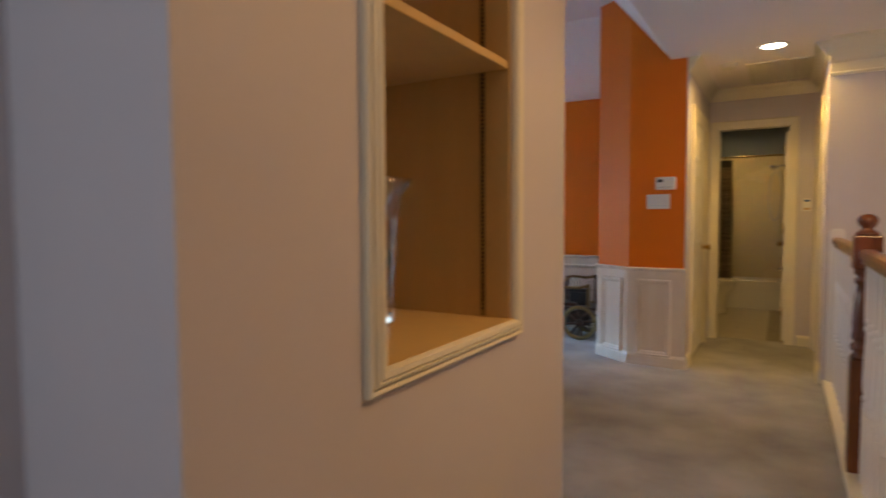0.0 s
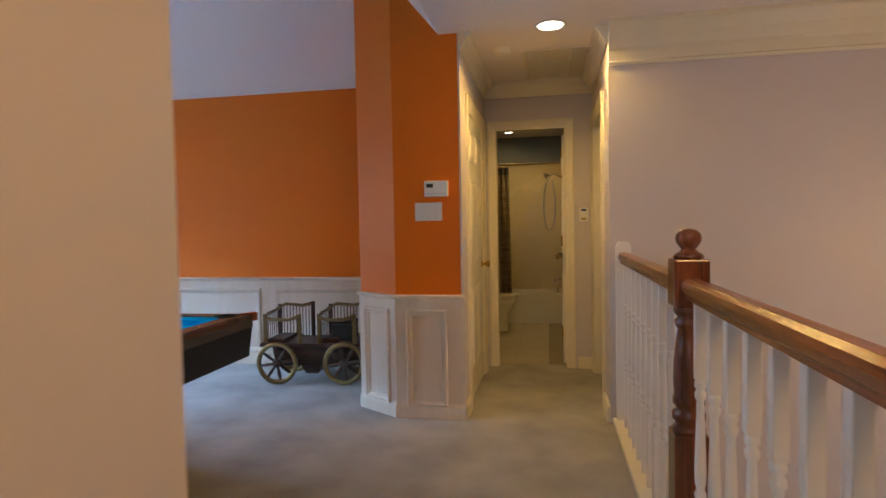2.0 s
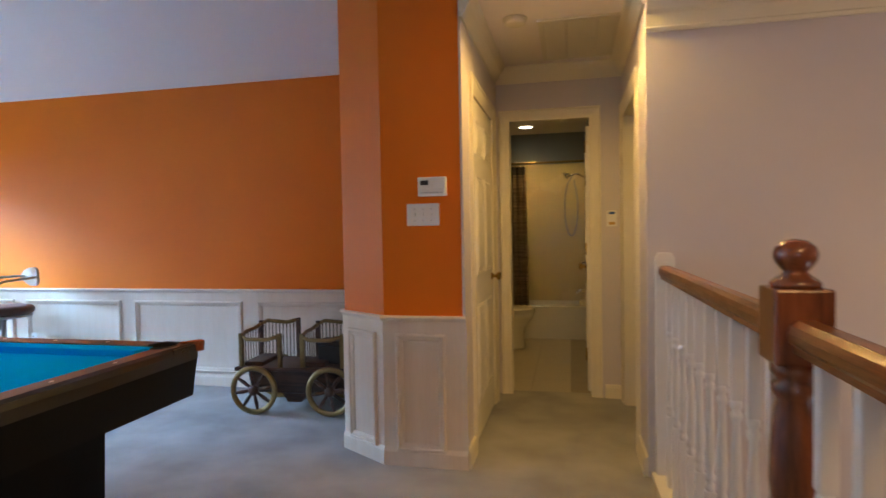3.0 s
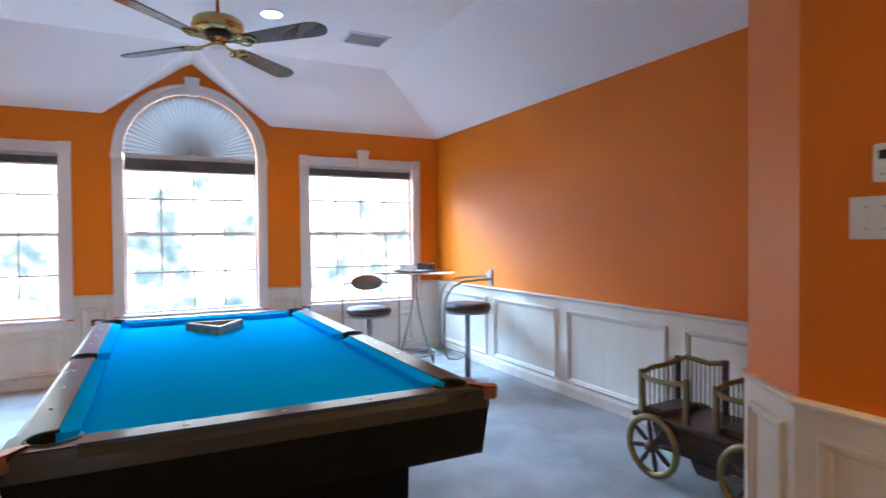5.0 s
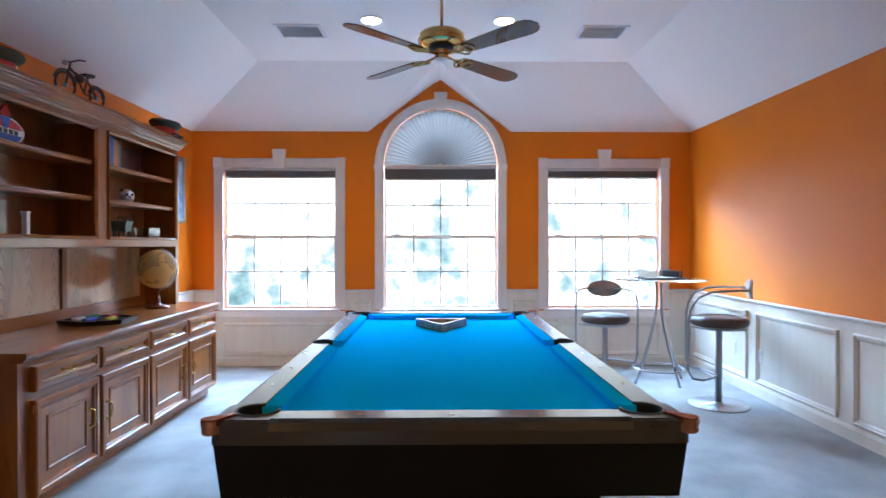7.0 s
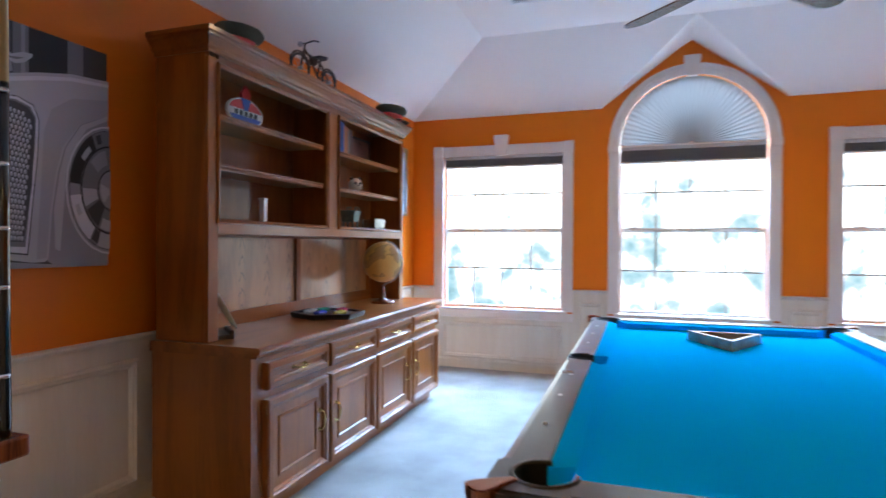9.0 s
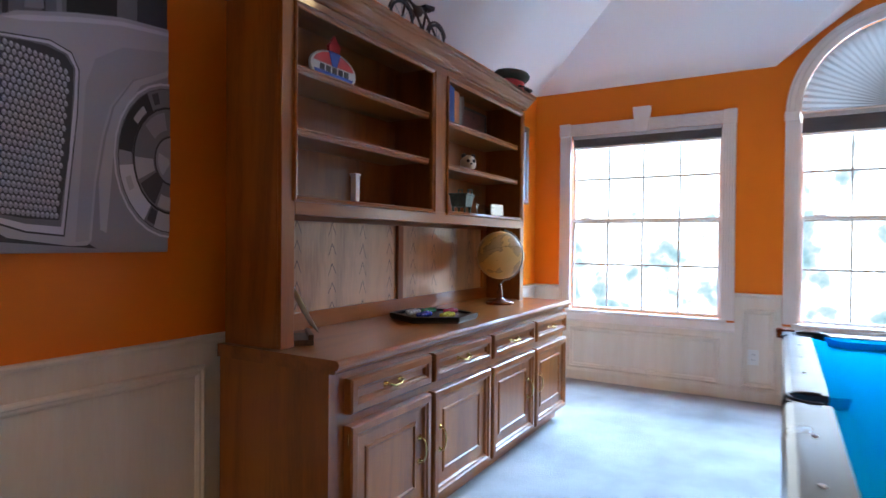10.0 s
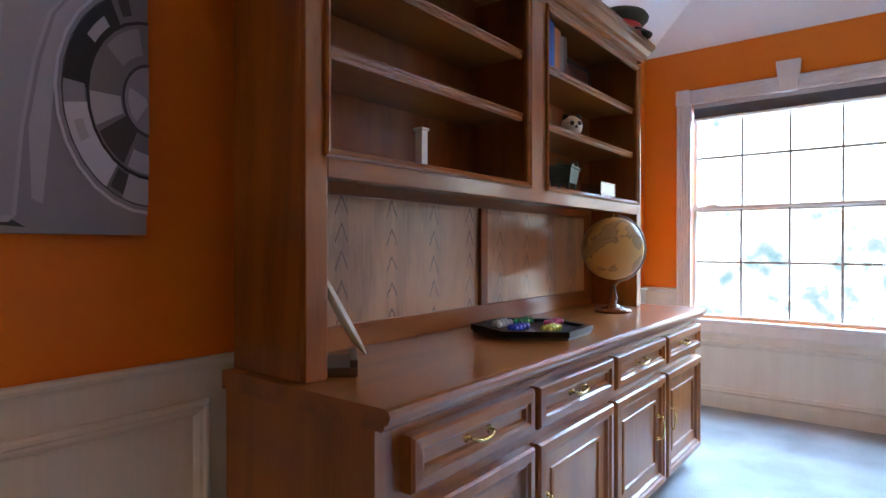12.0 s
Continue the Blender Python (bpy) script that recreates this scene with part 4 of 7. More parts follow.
for sx in (-1, 1):
    for sy in (-1, 1):
        q = Matrix.Translation((sx * hx, sy * hy, 0)) @ Matrix.Diagonal((-sx, -sy, 1, 1))
        blk = [(0.0, 0.165), (0.0, 0.020), (0.006, 0.006), (0.020, 0.0), (0.165, 0.0)] + arc(CP, CP, CR, 0, -270)
        part("rail_corner", Shape().prism(blk, "z", 0.715, TZ - 0.004, q).prism([(u + (0.010 if u < 0.03 else 0), w + (0.010 if w < 0.03 else 0)) for u, w in blk[:5]] + blk[5:], "z", TZ - 0.0045, TZ, q), M_RAILB, pt)
        tongue = [(0.083, 0.006), (0.060, 0.013), (0.034, 0.021), (0.010, 0.028), (-0.004, 0.029), (-0.014, 0.022), (-0.019, 0.010)]
        tongue += [(d, -w) for d, w in tongue[::-1]]
        dq = q @ pose(0, 0, 0, 0, 0, 45)
        cc = Shape().prism(tongue, "z", TZ - 0.012, TZ + 0.004, dq)
        cc.prism([(0.020, 0.024), (-0.004, 0.026), (-0.013, 0.019), (-0.017, 0.008), (-0.017, -0.008), (-0.013, -0.019), (-0.004, -0.026), (0.020, -0.024)], "z", TZ - 0.036, TZ - 0.010, dq)
        cc.prism([(d * 0.92 + 0.002, w * 0.82) for d, w in tongue], "z", TZ + 0.0035, TZ + 0.0065, dq)
        part("corner_casting", cc, M_COPPER, pt, "copper corner casting")
        part("pocket_liner", Shape().tube([(u, w, TZ - 0.001) for u, w in arc(CP, CP, CR + 0.003, 5, -275, 28)], 0.0055, 8, q), M_DARKPL, pt)
        # no hole is cut: a black disc stands for the pocket's dark inside
        part("pocket_shade_disc", Shape().lathe([(CR + 0.002, 0.7375), (CR + 0.002, 0.7392)], sx * (hx - CP), sy * (hy - CP), 0, 28), M_POCKET_SHADE, pt)
for sy in (-1, 1):
    q = Matrix.Translation((0, sy * hy, 0)) @ Matrix.Diagonal((1, -sy, 1, 1))
    part("pocket_liner", Shape().tube([(u, w, TZ - 0.001) for u, w in arc(0, MP, MR + 0.002, 20, -200, 22)], 0.005, 8, q), M_DARKPL, pt)
    # black disc again in place of the hole's shade
    part("pocket_shade_disc", Shape().lathe([(MR + 0.001, 0.7375), (MR + 0.001, 0.7392)], 0, sy * (hy - MP), 0, 28), M_POCKET_SHADE, pt)

M_RACK = wood_mat("pale_rack_wood", (0.22, 0.12, 0.06), (0.42, 0.26, 0.15), 0.3, (6, 6, 6), 2.0, 0.4)
rk = base("ball_rack", "empty wooden triangle rack lying on the blue cloth", "ball rack", "", Matrix.Translation((-3.875, 3.235, BED)))
R1, R0 = 0.195, 0.160
tri_pt = lambda r, k: (r * math.cos(radians(120 * k)), r * math.sin(radians(120 * k)))
for k in range(3):
    a, b, c, d = tri_pt(R1, k), tri_pt(R1, k + 1), tri_pt(R0, k + 1), tri_pt(R0, k)
    part("rack_side", Shape().prism([a, b, c, d], "z", 0.0, 0.048), M_RACK, rk)

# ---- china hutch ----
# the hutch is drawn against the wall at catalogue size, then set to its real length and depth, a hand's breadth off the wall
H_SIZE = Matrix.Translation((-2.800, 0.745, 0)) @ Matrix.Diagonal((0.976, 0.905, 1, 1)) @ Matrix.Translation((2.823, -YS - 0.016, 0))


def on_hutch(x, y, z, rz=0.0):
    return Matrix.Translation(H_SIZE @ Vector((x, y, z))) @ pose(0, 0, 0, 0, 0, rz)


# figured veneer, its base colour paled to carry the windows' sheen
M_VENEER_SHEEN = wood_mat("figured_ash_veneer_sheen_paled", (0.29, 0.135, 0.050), (0.52, 0.260, 0.105), 0.30, (4, 4, 0.5), 1.4, 0.75)
vn, vl = M_VENEER_SHEEN.node_tree.nodes, M_VENEER_SHEEN.node_tree.links


def calc(op, a, b=None, c=None):
    nd = vn.new("ShaderNodeMath")
    nd.operation = op
    for k, x in enumerate((a, b, c)):
        if isinstance(x, (int, float)):
            nd.inputs[k].default_value = x
        elif x is not None:
            vl.new(x, nd.inputs[k])
    return nd.outputs[0]


# pointed cathedral figure down the middle of each veneer leaf
vxyz = vn.new("ShaderNodeSeparateXYZ")
vl.new(vn["Texture Coordinate"].outputs["Object"], vxyz.inputs[0])
vdis = calc("PINGPONG", vxyz.outputs[0], 0.115)
vph = calc("MULTIPLY_ADD", vdis, 2.2, vxyz.outputs[2])
vwob = calc("MULTIPLY_ADD", vn["Noise Texture"].outputs[0], 0.10, vph)
vband = calc("GREATER_THAN", calc("PINGPONG", vwob, 0.045), 0.040)
vmask = calc("MULTIPLY", vband, calc("LESS_THAN", vdis, 0.026))
vold = vn["Principled BSDF"].inputs["Base Color"].links[0].from_socket
vmix = vn.new("ShaderNodeMixRGB")
vmix.inputs[2].default_value = (0.045, 0.016, 0.005, 1)
vl.new(calc("MULTIPLY", vmask, 0.9), vmix.inputs[0])
vl.new(vold, vmix.inputs[1])
vl.new(vmix.outputs[0], vn["Principled BSDF"].inputs["Base Color"])
HX0, HX1 = -5.215, -2.835
ht = base("china_hutch", "large stained ash hutch with drawers, panel doors and open shelves", "hutch", "", Matrix.Translation((-4.03, 0.95, 0)))
yb = YS + 0.016
body = Shape().box(HX0, HX1, yb, 1.245, 0.075, 0.745)
part("base_body", body, M_HUTCH, ht, world=True)
part("toe_kick", Shape().box(HX0 + 0.03, HX1 - 0.015, yb, 1.205, 0, 0.076), M_HUTCHX, ht, world=True)
ctop = Shape()
cp = [(0, 0.738), (0.655 - 0.028, 0.738), (0.655 - 0.020, 0.745), (0.655 - 0.020, 0.752), (0.655 - 0.010, 0.756), (0.655 - 0.004, 0.766), (0.655 - 0.004, 0.774), (0.655 - 0.010, 0.782), (0.655 - 0.020, 0.785), (0, 0.785)]
run(ctop, HX0 - 0.012, HX1 + 0.012, cp, plane(0, yb, 1, 0, 0, 1))
part("worktop", ctop, M_HUTCHX, ht, world=True)
PF = plane(0, 1.245, 1, 0, 0, 1)
RAISE = [(0, 0), (0, 0.030), (0.006, 0.038), (0.030, 0.040), (0.036, 0.032), (0.044, 0.030), (0.050, 0.018), (0.056, 0.016)]
INNER = [(0, 0.016), (0.004, 0.022), (0.014, 0.024), (0.020, 0.016)]
units = [(-3.440, -2.915), (-4.017, -3.465), (-4.615, -4.044), (-5.192, -4.645)]


def bail_pull(parent, u, w, upright):
    m = PF @ Matrix.Translation((u, 0.016, w)) @ (pose(0, 0, 0, 0, 90, 0) if upright else Matrix.Identity(4))
    pl = part("pull", Shape().tube([(-0.048, 0.010, 0), (-0.046, 0.026, 0), (-0.030, 0.030, -0.006), (-0.012, 0.031, -0.010), (0.012, 0.031, -0.010), (0.030, 0.030, -0.006), (0.046, 0.026, 0), (0.048, 0.010, 0)], [0.004, 0.004, 0.0045, 0.006, 0.006, 0.0045, 0.004, 0.004], 10, m), M_BRASS, parent, "brass bail pull")
    for s1 in (-1, 1):
        part("rosette", Shape().lathe([(0.013, 0), (0.013, 0.004), (0.008, 0.008), (0.005, 0.016)], s1 * 0.048, 0, 0, 14, m, "y"), M_BRASS, parent)


for i, (a, b) in enumerate(units):
    dr = part("drawer", framed(Shape(), a, b, 0.585, 0.706, RAISE, PF), M_HUTCHX, ht, world=True)
    part("drawer_panel", Shape().box(a + 0.05, b - 0.05, 0, 0.0165, 0.632, 0.660, m=PF).box(a + 0.052, b - 0.052, 0, 0.020, 0.634, 0.658, m=PF), M_HUTCHX, dr)
    bail_pull(dr, (a + b) / 2, 0.648, False)
    dd = part("door", framed(Shape(), a, b, 0.082, 0.545, RAISE, PF), M_HUTCH, ht, world=True)
    part("door_panel", Shape().box(a + 0.05, b - 0.05, 0, 0.0165, 0.13, 0.497, m=PF), M_HUTCH, dd)
    pm = framed(Shape(), a + 0.095, b - 0.095, 0.175, 0.452, INNER, PF)
    part("panel_bead", pm, M_HUTCH, dd)
    u = (a + 0.068) if i % 2 == 0 else (b - 0.068)
    bail_pull(dd, u, 0.33, True)
    hu = b - 0.004 if i % 2 == 0 else a + 0.004
    for w in (0.15, 0.47):
        part("hinge", Shape().lathe([(0.005, 0), (0.005, 0.05)], 0, 0, 0, 8, PF @ Matrix.Translation((hu, 0.02, w))), M_BRASS, dd)

UX0, UX1, UY = -5.10, -2.858, 0.975
for a, b in ((UX0, UX0 + 0.03), (UX1 - 0.03, UX1)):
    part("upper_side", Shape().box(a, b, yb, UY - 0.022, 0.785, 2.10), M_HUTCH, ht, world=True)
# lower back has the sheen in its colour; upper back keeps the plain wood
part("back_panel", Shape().box(UX0 + 0.03, UX1 - 0.03, yb, yb + 0.018, 0.785, 1.297), M_VENEER_SHEEN, ht, world=True)
part("upper_back_panel", Shape().box(UX0 + 0.03, UX1 - 0.03, yb, yb + 0.018, 1.297, 2.10), M_HUTCH, ht, world=True)
for a, b in ((UX0, -5.041), (-2.925, UX1)):
    part("post", Shape().box(a, b, UY - 0.022, UY, 0.785, 2.05, 0.003), M_HUTCH, ht, world=True)
part("post", Shape().box(-4.039, -3.893, UY - 0.021, UY, 1.31, 2.05, 0.003), M_HUTCH, ht, world=True)
part("lower_beam", Shape().box(-5.041, -2.925, UY - 0.020, UY + 0.001, 1.265, 1.325, 0.003), M_HUTCHX, ht, world=True)
part("frieze", Shape().box(-5.041, -2.925, UY - 0.020, UY + 0.001, 2.022, 2.10, 0.003), M_HUTCHX, ht, world=True)
part("compartment_floor", Shape().box(UX0 + 0.03, UX1 - 0.03, yb + 0.018, UY - 0.02, 1.295, 1.325), M_HUTCHX, ht, world=True)
part("top_board", Shape().box(UX0, UX1, yb, UY, 2.085, 2.12), M_HUTCHX, ht, world=True)
part("divider", Shape().box(-3.978, -3.952, yb + 0.018, UY - 0.02, 1.325, 2.06), M_HUTCH, ht, world=True)
PU = plane(0, UY, 1, 0, 0, 1)
BEAD = [(0, 0), (0, 0.010), (0.006, 0.014), (0.012, 0.008), (0.018, 0.006), (0.022, 0.0), (0.022, -0.010)]
for a, b in ((-3.893, -2.925), (-5.041, -4.039)):
    part("opening_bead", framed(Shape(), a - 0.012, b + 0.012, 1.313, 2.034, BEAD, PU), M_HUTCHX, ht, world=True)
    for z in (1.588, 1.816):
        sh = Shape()
        run(sh, a + 0.012, b - 0.012, [(-0.30, z - 0.022), (-0.046, z - 0.022), (-0.040, z - 0.030), (-0.026, z - 0.030), (-0.020, z - 0.022), (-0.022, z - 0.012), (-0.016, z - 0.006), (-0.018, z), (-0.30, z)], PU)
        part("shelf", sh, M_HUTCHX, ht, world=True)
CORN = [(0, 2.066), (0.008, 2.066), (0.012, 2.078), (0.024, 2.086), (0.030, 2.102), (0.044, 2.122), (0.052, 2.128), (0.052, 2.136), (0.062, 2.142), (0.062, 2.160), (0, 2.160)]
cor = Shape()
v, f, n = [], [], len(CORN)
for d, w in CORN:
    v += [(UX0 - d, yb, w), (UX0 - d, UY + d, w), (UX1 + d, UY + d, w), (UX1 + d, yb, w)]
for i in range(n - 1):
    for k in range(3):
        f.append((i * 4 + k, i * 4 + k + 1, (i + 1) * 4 + k + 1, (i + 1) * 4 + k))
f.append([(n - 1) * 4 + k for k in range(4)])
cor._add(v, f)
part("cornice", cor, M_HUTCHX, ht, world=True)
# panelled back above the worktop
part("back_rail", Shape().box(UX0 + 0.03, UX1 - 0.03, yb + 0.016, yb + 0.034, 0.785, 0.862, 0.003), M_HUTCHX, ht, world=True)
part("back_rail", Shape().box(UX0 + 0.03, UX1 - 0.03, yb + 0.016, yb + 0.034, 1.255, 1.30, 0.003), M_HUTCHX, ht, world=True)
part("back_stile", Shape().box(-4.02, -3.97, yb + 0.016, yb + 0.036, 0.86, 1.256, 0.004), M_HUTCH, ht, world=True)
part("back_stile", Shape().box(UX0 + 0.03, UX0 + 0.10, yb + 0.016, yb + 0.033, 0.86, 1.256, 0.003), M_HUTCH, ht, world=True)

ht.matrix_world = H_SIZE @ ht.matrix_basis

# ---- ceiling fan ----
FX, FY, FZ, FK = -3.50, 3.232, 2.418, 0.85
fan = base("ceiling_fan", "brass ceiling fan with four walnut blades at rest", "ceiling fan", "", Matrix.Translation((FX, FY, FZ)) @ Matrix.Scale(FK, 4))
FD = (FLAT - FZ) / FK - 0.4195
part("canopy", Shape().lathe([(0.012, FD + 0.34), (0.05, FD + 0.35), (0.068, FD + 0.385), (0.070, FD + 0.419)], 0, 0, 0, 24), M_BRASS, fan)
part("downrod", Shape().lathe([(0.011, 0.09), (0.011, FD + 0.36)], 0, 0, 0, 14), M_BRASS, fan)
part("motor_housing", Shape().lathe([(0.02, 0.125), (0.06, 0.118), (0.135, 0.105), (0.158, 0.085), (0.163, 0.05), (0.156, 0.040), (0.160, 0.032), (0.138, 0.022), (0.095, 0.012), (0.05, 0.006)], 0, 0, 0, 36), M_BRASS, fan)
part("vent_ring", Shape().lathe([(0.085, 0.016), (0.088, -0.004), (0.060, -0.014)], 0, 0, 0, 32), M_DARKPL, fan)
part("switch_housing", Shape().lathe([(0.045, 0.0), (0.054, -0.010), (0.054, -0.028), (0.042, -0.036), (0.048, -0.044), (0.050, -0.060), (0.044, -0.072)], 0, 0, 0, 28), M_BRASS, fan)
part("end_cap", Shape().lathe([(0.044, -0.071), (0.044, -0.080), (0.020, -0.086), (0.003, -0.087)], 0, 0, 0, 24), M_WTRIM, fan)
for k in range(4):
    q = pose(0, 0, -0.048, 0, 0, 44 + 90 * k) @ pose(0, 0, 0, -11, 0, 0)
    bl = [(0.20, -0.050), (0.24, -0.058), (0.70, -0.078), (0.755, -0.066), (0.785, -0.040), (0.80, 0.0), (0.785, 0.040), (0.755, 0.066), (0.70, 0.078), (0.24, 0.058), (0.20, 0.050)]
    part("blade", Shape().prism(bl, "z", -0.004, 0.004, q), M_BLADE, fan)
    iron = Shape().tube([(0.045, 0, 0.002), (0.10, 0, -0.004), (0.17, 0, -0.008)], 0.009, 8, q)
    iron.ring(0.195, 0.026, -0.009, 0.036, 0.0070, seg=20, sub=8, m=q).ring(0.195, -0.026, -0.009, 0.036, 0.0070, seg=20, sub=8, m=q).ring(0.245, 0, -0.009, 0.040, 0.0070, seg=20, sub=8, m=q).ring(0.15, 0, -0.009, 0.022, 0.005, seg=18, sub=8, m=q)
    part("blade_iron", iron, M_BRASS, fan, "pierced brass blade iron")

# ---- bar table, stools, chess set ----
BX, BY, BZ = -5.49, 5.285, 0.963
bt = base("bar_table", "tall round glass-topped bar table on flared steel legs", "table", "", Matrix.Translation((BX, BY, 0)))
part("glass_top", Shape().lathe([(0.418, 0), (0.425, 0.004), (0.425, 0.009), (0.418, 0.012)], 0, 0, BZ - 0.012, 48), M_TGLASS, bt, "round green-edged glass top")
for k in range(4):
    a = radians(90 * k + 20)
    c, s1 = math.cos(a), math.sin(a)
    pts = [(r * c, r * s1, z) for r, z in ((0.27, 0.0), (0.20, 0.16), (0.12, 0.36), (0.06, 0.54), (0.032, 0.68), (0.026, 0.80), (0.026, 0.938))]
    part("leg", Shape().tube(pts, 0.012, 10), M_STEEL, bt)
part("foot_ring", Shape().ring(0, 0, 0.125, 0.225, 0.009, seg=40), M_STEEL, bt)
part("top_plate", Shape().lathe([(0.10, 0), (0.10, 0.008)], 0, 0, 0.944, 24), M_STEEL, bt)


def bar_stool(m, label, dz):
    st = base("bar_stool", label, "bar stool", "bar stools at the glass table", m)
    part("floor_disc", Shape().lathe([(0.225, 0), (0.225, 0.006), (0.21, 0.012), (0.04, 0.016), (0.034, 0.030)], 0, 0, 0, 40), M_STEEL, st)
    part("column", Shape().lathe([(0.026, 0.015), (0.026, 0.620 + dz)], 0, 0, 0, 20), M_STEEL, st)
    part("seat_frame", Shape().lathe([(0.03, 0.655), (0.20, 0.665), (0.205, 0.680), (0.20, 0.686)], 0, 0, dz - 0.048, 36), M_STEEL, st)
    part("seat", Shape().lathe([(0.195, 0.684), (0.215, 0.700), (0.218, 0.725), (0.205, 0.748), (0.15, 0.760), (0.004, 0.765)], 0, 0, dz - 0.048, 40), M_LEATHER, st, "padded round seat")
    for s1 in (-1, 1):
        pts = [(0.12, 0.21 * s1, 0.235), (0.20, 0.245 * s1, 0.25), (0.232, 0.258 * s1, 0.31), (0.232, 0.262 * s1, 0.70 + dz), (0.215, 0.262 * s1, 0.79 + dz), (0.16, 0.260 * s1, 0.875 + dz), (0.07, 0.252 * s1, 0.918 + dz), (-0.06, 0.235 * s1, 0.928 + dz), (-0.17, 0.175 * s1, 0.932 + dz), (-0.205, 0.105 * s1, 0.930 + dz)]
        part("arm_tube", Shape().tube(pts, 0.010, 10), M_STEEL, st)
        part("arm_stay", Shape().tube([(0.02, 0.022 * s1, 0.235), (0.06, 0.12 * s1, 0.235), (0.12, 0.21 * s1, 0.235)], 0.008, 8), M_STEEL, st)
    bk = Shape()
    v, f = [], []
    n = 28
    for side, dx in ((0, -0.012), (1, 0.006)):
        v.append((-0.225 + dx, 0, 0.930 + dz))
        for i in range(n):
            t = 2 * math.pi * i / n
            y = 0.160 * math.cos(t)
            v.append((-0.225 + dx + 0.9 * y * y, y, 0.930 + dz + 0.078 * math.sin(t)))
    for i in range(n):
        j = (i + 1) % n
        f += [(0, 1 + i, 1 + j), (n + 1, n + 2 + j, n + 2 + i), (1 + i, n + 2 + i, n + 2 + j, 1 + j)]
    bk._add(v, f)
    part("backrest", bk, M_STEEL, st, "oval brushed steel backrest")
    return st


bar_stool(pose(-4.69, 5.45, 0, 0, 0, -112), "steel pedestal bar stool with dark seat beside the wainscot", 0.0)
bar_stool(pose(-5.40, 4.755, 0, 0, 0, -14), "steel pedestal bar stool with dark seat lowered under the window", -0.07)
cb = base("chess_board", "blue-black chess board on the glass table", "chess board", "", pose(BX + 0.02, BY, BZ, 0, 0, 12))
part("board", Shape().box(-0.17, 0.17, -0.17, 0.17, 0.0, 0.012, 0.003), M_DARKPL, cb)
M_IVORY = noise_mat("ivory_resin", (0.62, 0.56, 0.46), (0.72, 0.66, 0.56), 9.0, 0.4, 90, 0.05)
for i in range(8):
    for j in range(8):
        if (i + j) % 2:
            part("square", Shape().box(-0.152 + 0.038 * i, -0.152 + 0.038 * (i + 1), -0.152 + 0.038 * j, -0.152 + 0.038 * (j + 1), 0.0118, 0.0126), M_IVORY, cb)
PIECE = [(0.013, 0), (0.013, 0.006), (0.008, 0.012), (0.006, 0.030), (0.010, 0.036), (0.006, 0.040), (0.009, 0.048), (0.004, 0.056)]
first = {}
for side, mat, lab in ((0, M_IVORY, "ivory turned chess piece"), (1, M_DARKPL, "black turned chess piece")):
    for row in range(2):
        for i in range(8):
            q = pose(BX + 0.02, BY, BZ + 0.0127, 0, 0, 12) @ Matrix.Translation((-0.133 + 0.038 * i, (-0.133 + 0.038 * row) * (1 if side == 0 else -1), 0))
            key = (side, row)
            if key not in first:
                s1 = 1.0 if row else 1.25
                o = part("chess_piece", Shape().lathe([(r, h * s1) for r, h in PIECE], 0, 0, 0, 12), mat)
                o.matrix_world = q
                first[key] = tagged(o, lab, "chess piece", "chess pieces on the board")
            else:
                copy_thing(first[key], q)

# ---- goat wagon ----
wg = base("wooden_wagon", "antique dark wooden toy wagon with brass-rimmed spoked wheels", "wagon", "", pose(-2.07, 5.495, 0, 0, 0, 4))
part("chassis", tapered(-0.36, 0.36, -0.135, 0.135, 0.13, 0.30, 0.03), M_BROWN, wg)
part("axle_block", Shape().prism([(-0.08, 0.07), (0.02, 0.07), (0.06, 0.13), (-0.12, 0.13)], "y", -0.12, 0.12), M_BROWN, wg)
part("deck", Shape().box(-0.44, 0.46, -0.19, 0.19, 0.298, 0.325, 0.006), M_BROWN, wg)
for i, (x, y) in enumerate(((-0.29, -0.205), (0.26, -0.205), (-0.29, 0.205), (0.26, 0.205))):
    wh = part("wheel", Shape().lathe([(0.028, -0.03), (0.036, -0.015), (0.036, 0.015), (0.028, 0.03)], x, y, 0.172, 18, None, "y"), M_BROWN, wg, "spoked wheel")
    part("rim", Shape().ring(x, y, 0.172, 0.152, 0.019, "y", 40, 10), M_OLDBRASS, wh)
    for k in range(8):
        a = radians(45 * k + 10)
        part("spoke", Shape().tube([(x + 0.03 * math.cos(a), y, 0.172 + 0.03 * math.sin(a)), (x + 0.09 * math.cos(a), y, 0.172 + 0.09 * math.sin(a)), (x + 0.148 * math.cos(a), y, 0.172 + 0.148 * math.sin(a))], [0.010, 0.014, 0.009], 8), M_BROWN, wh)
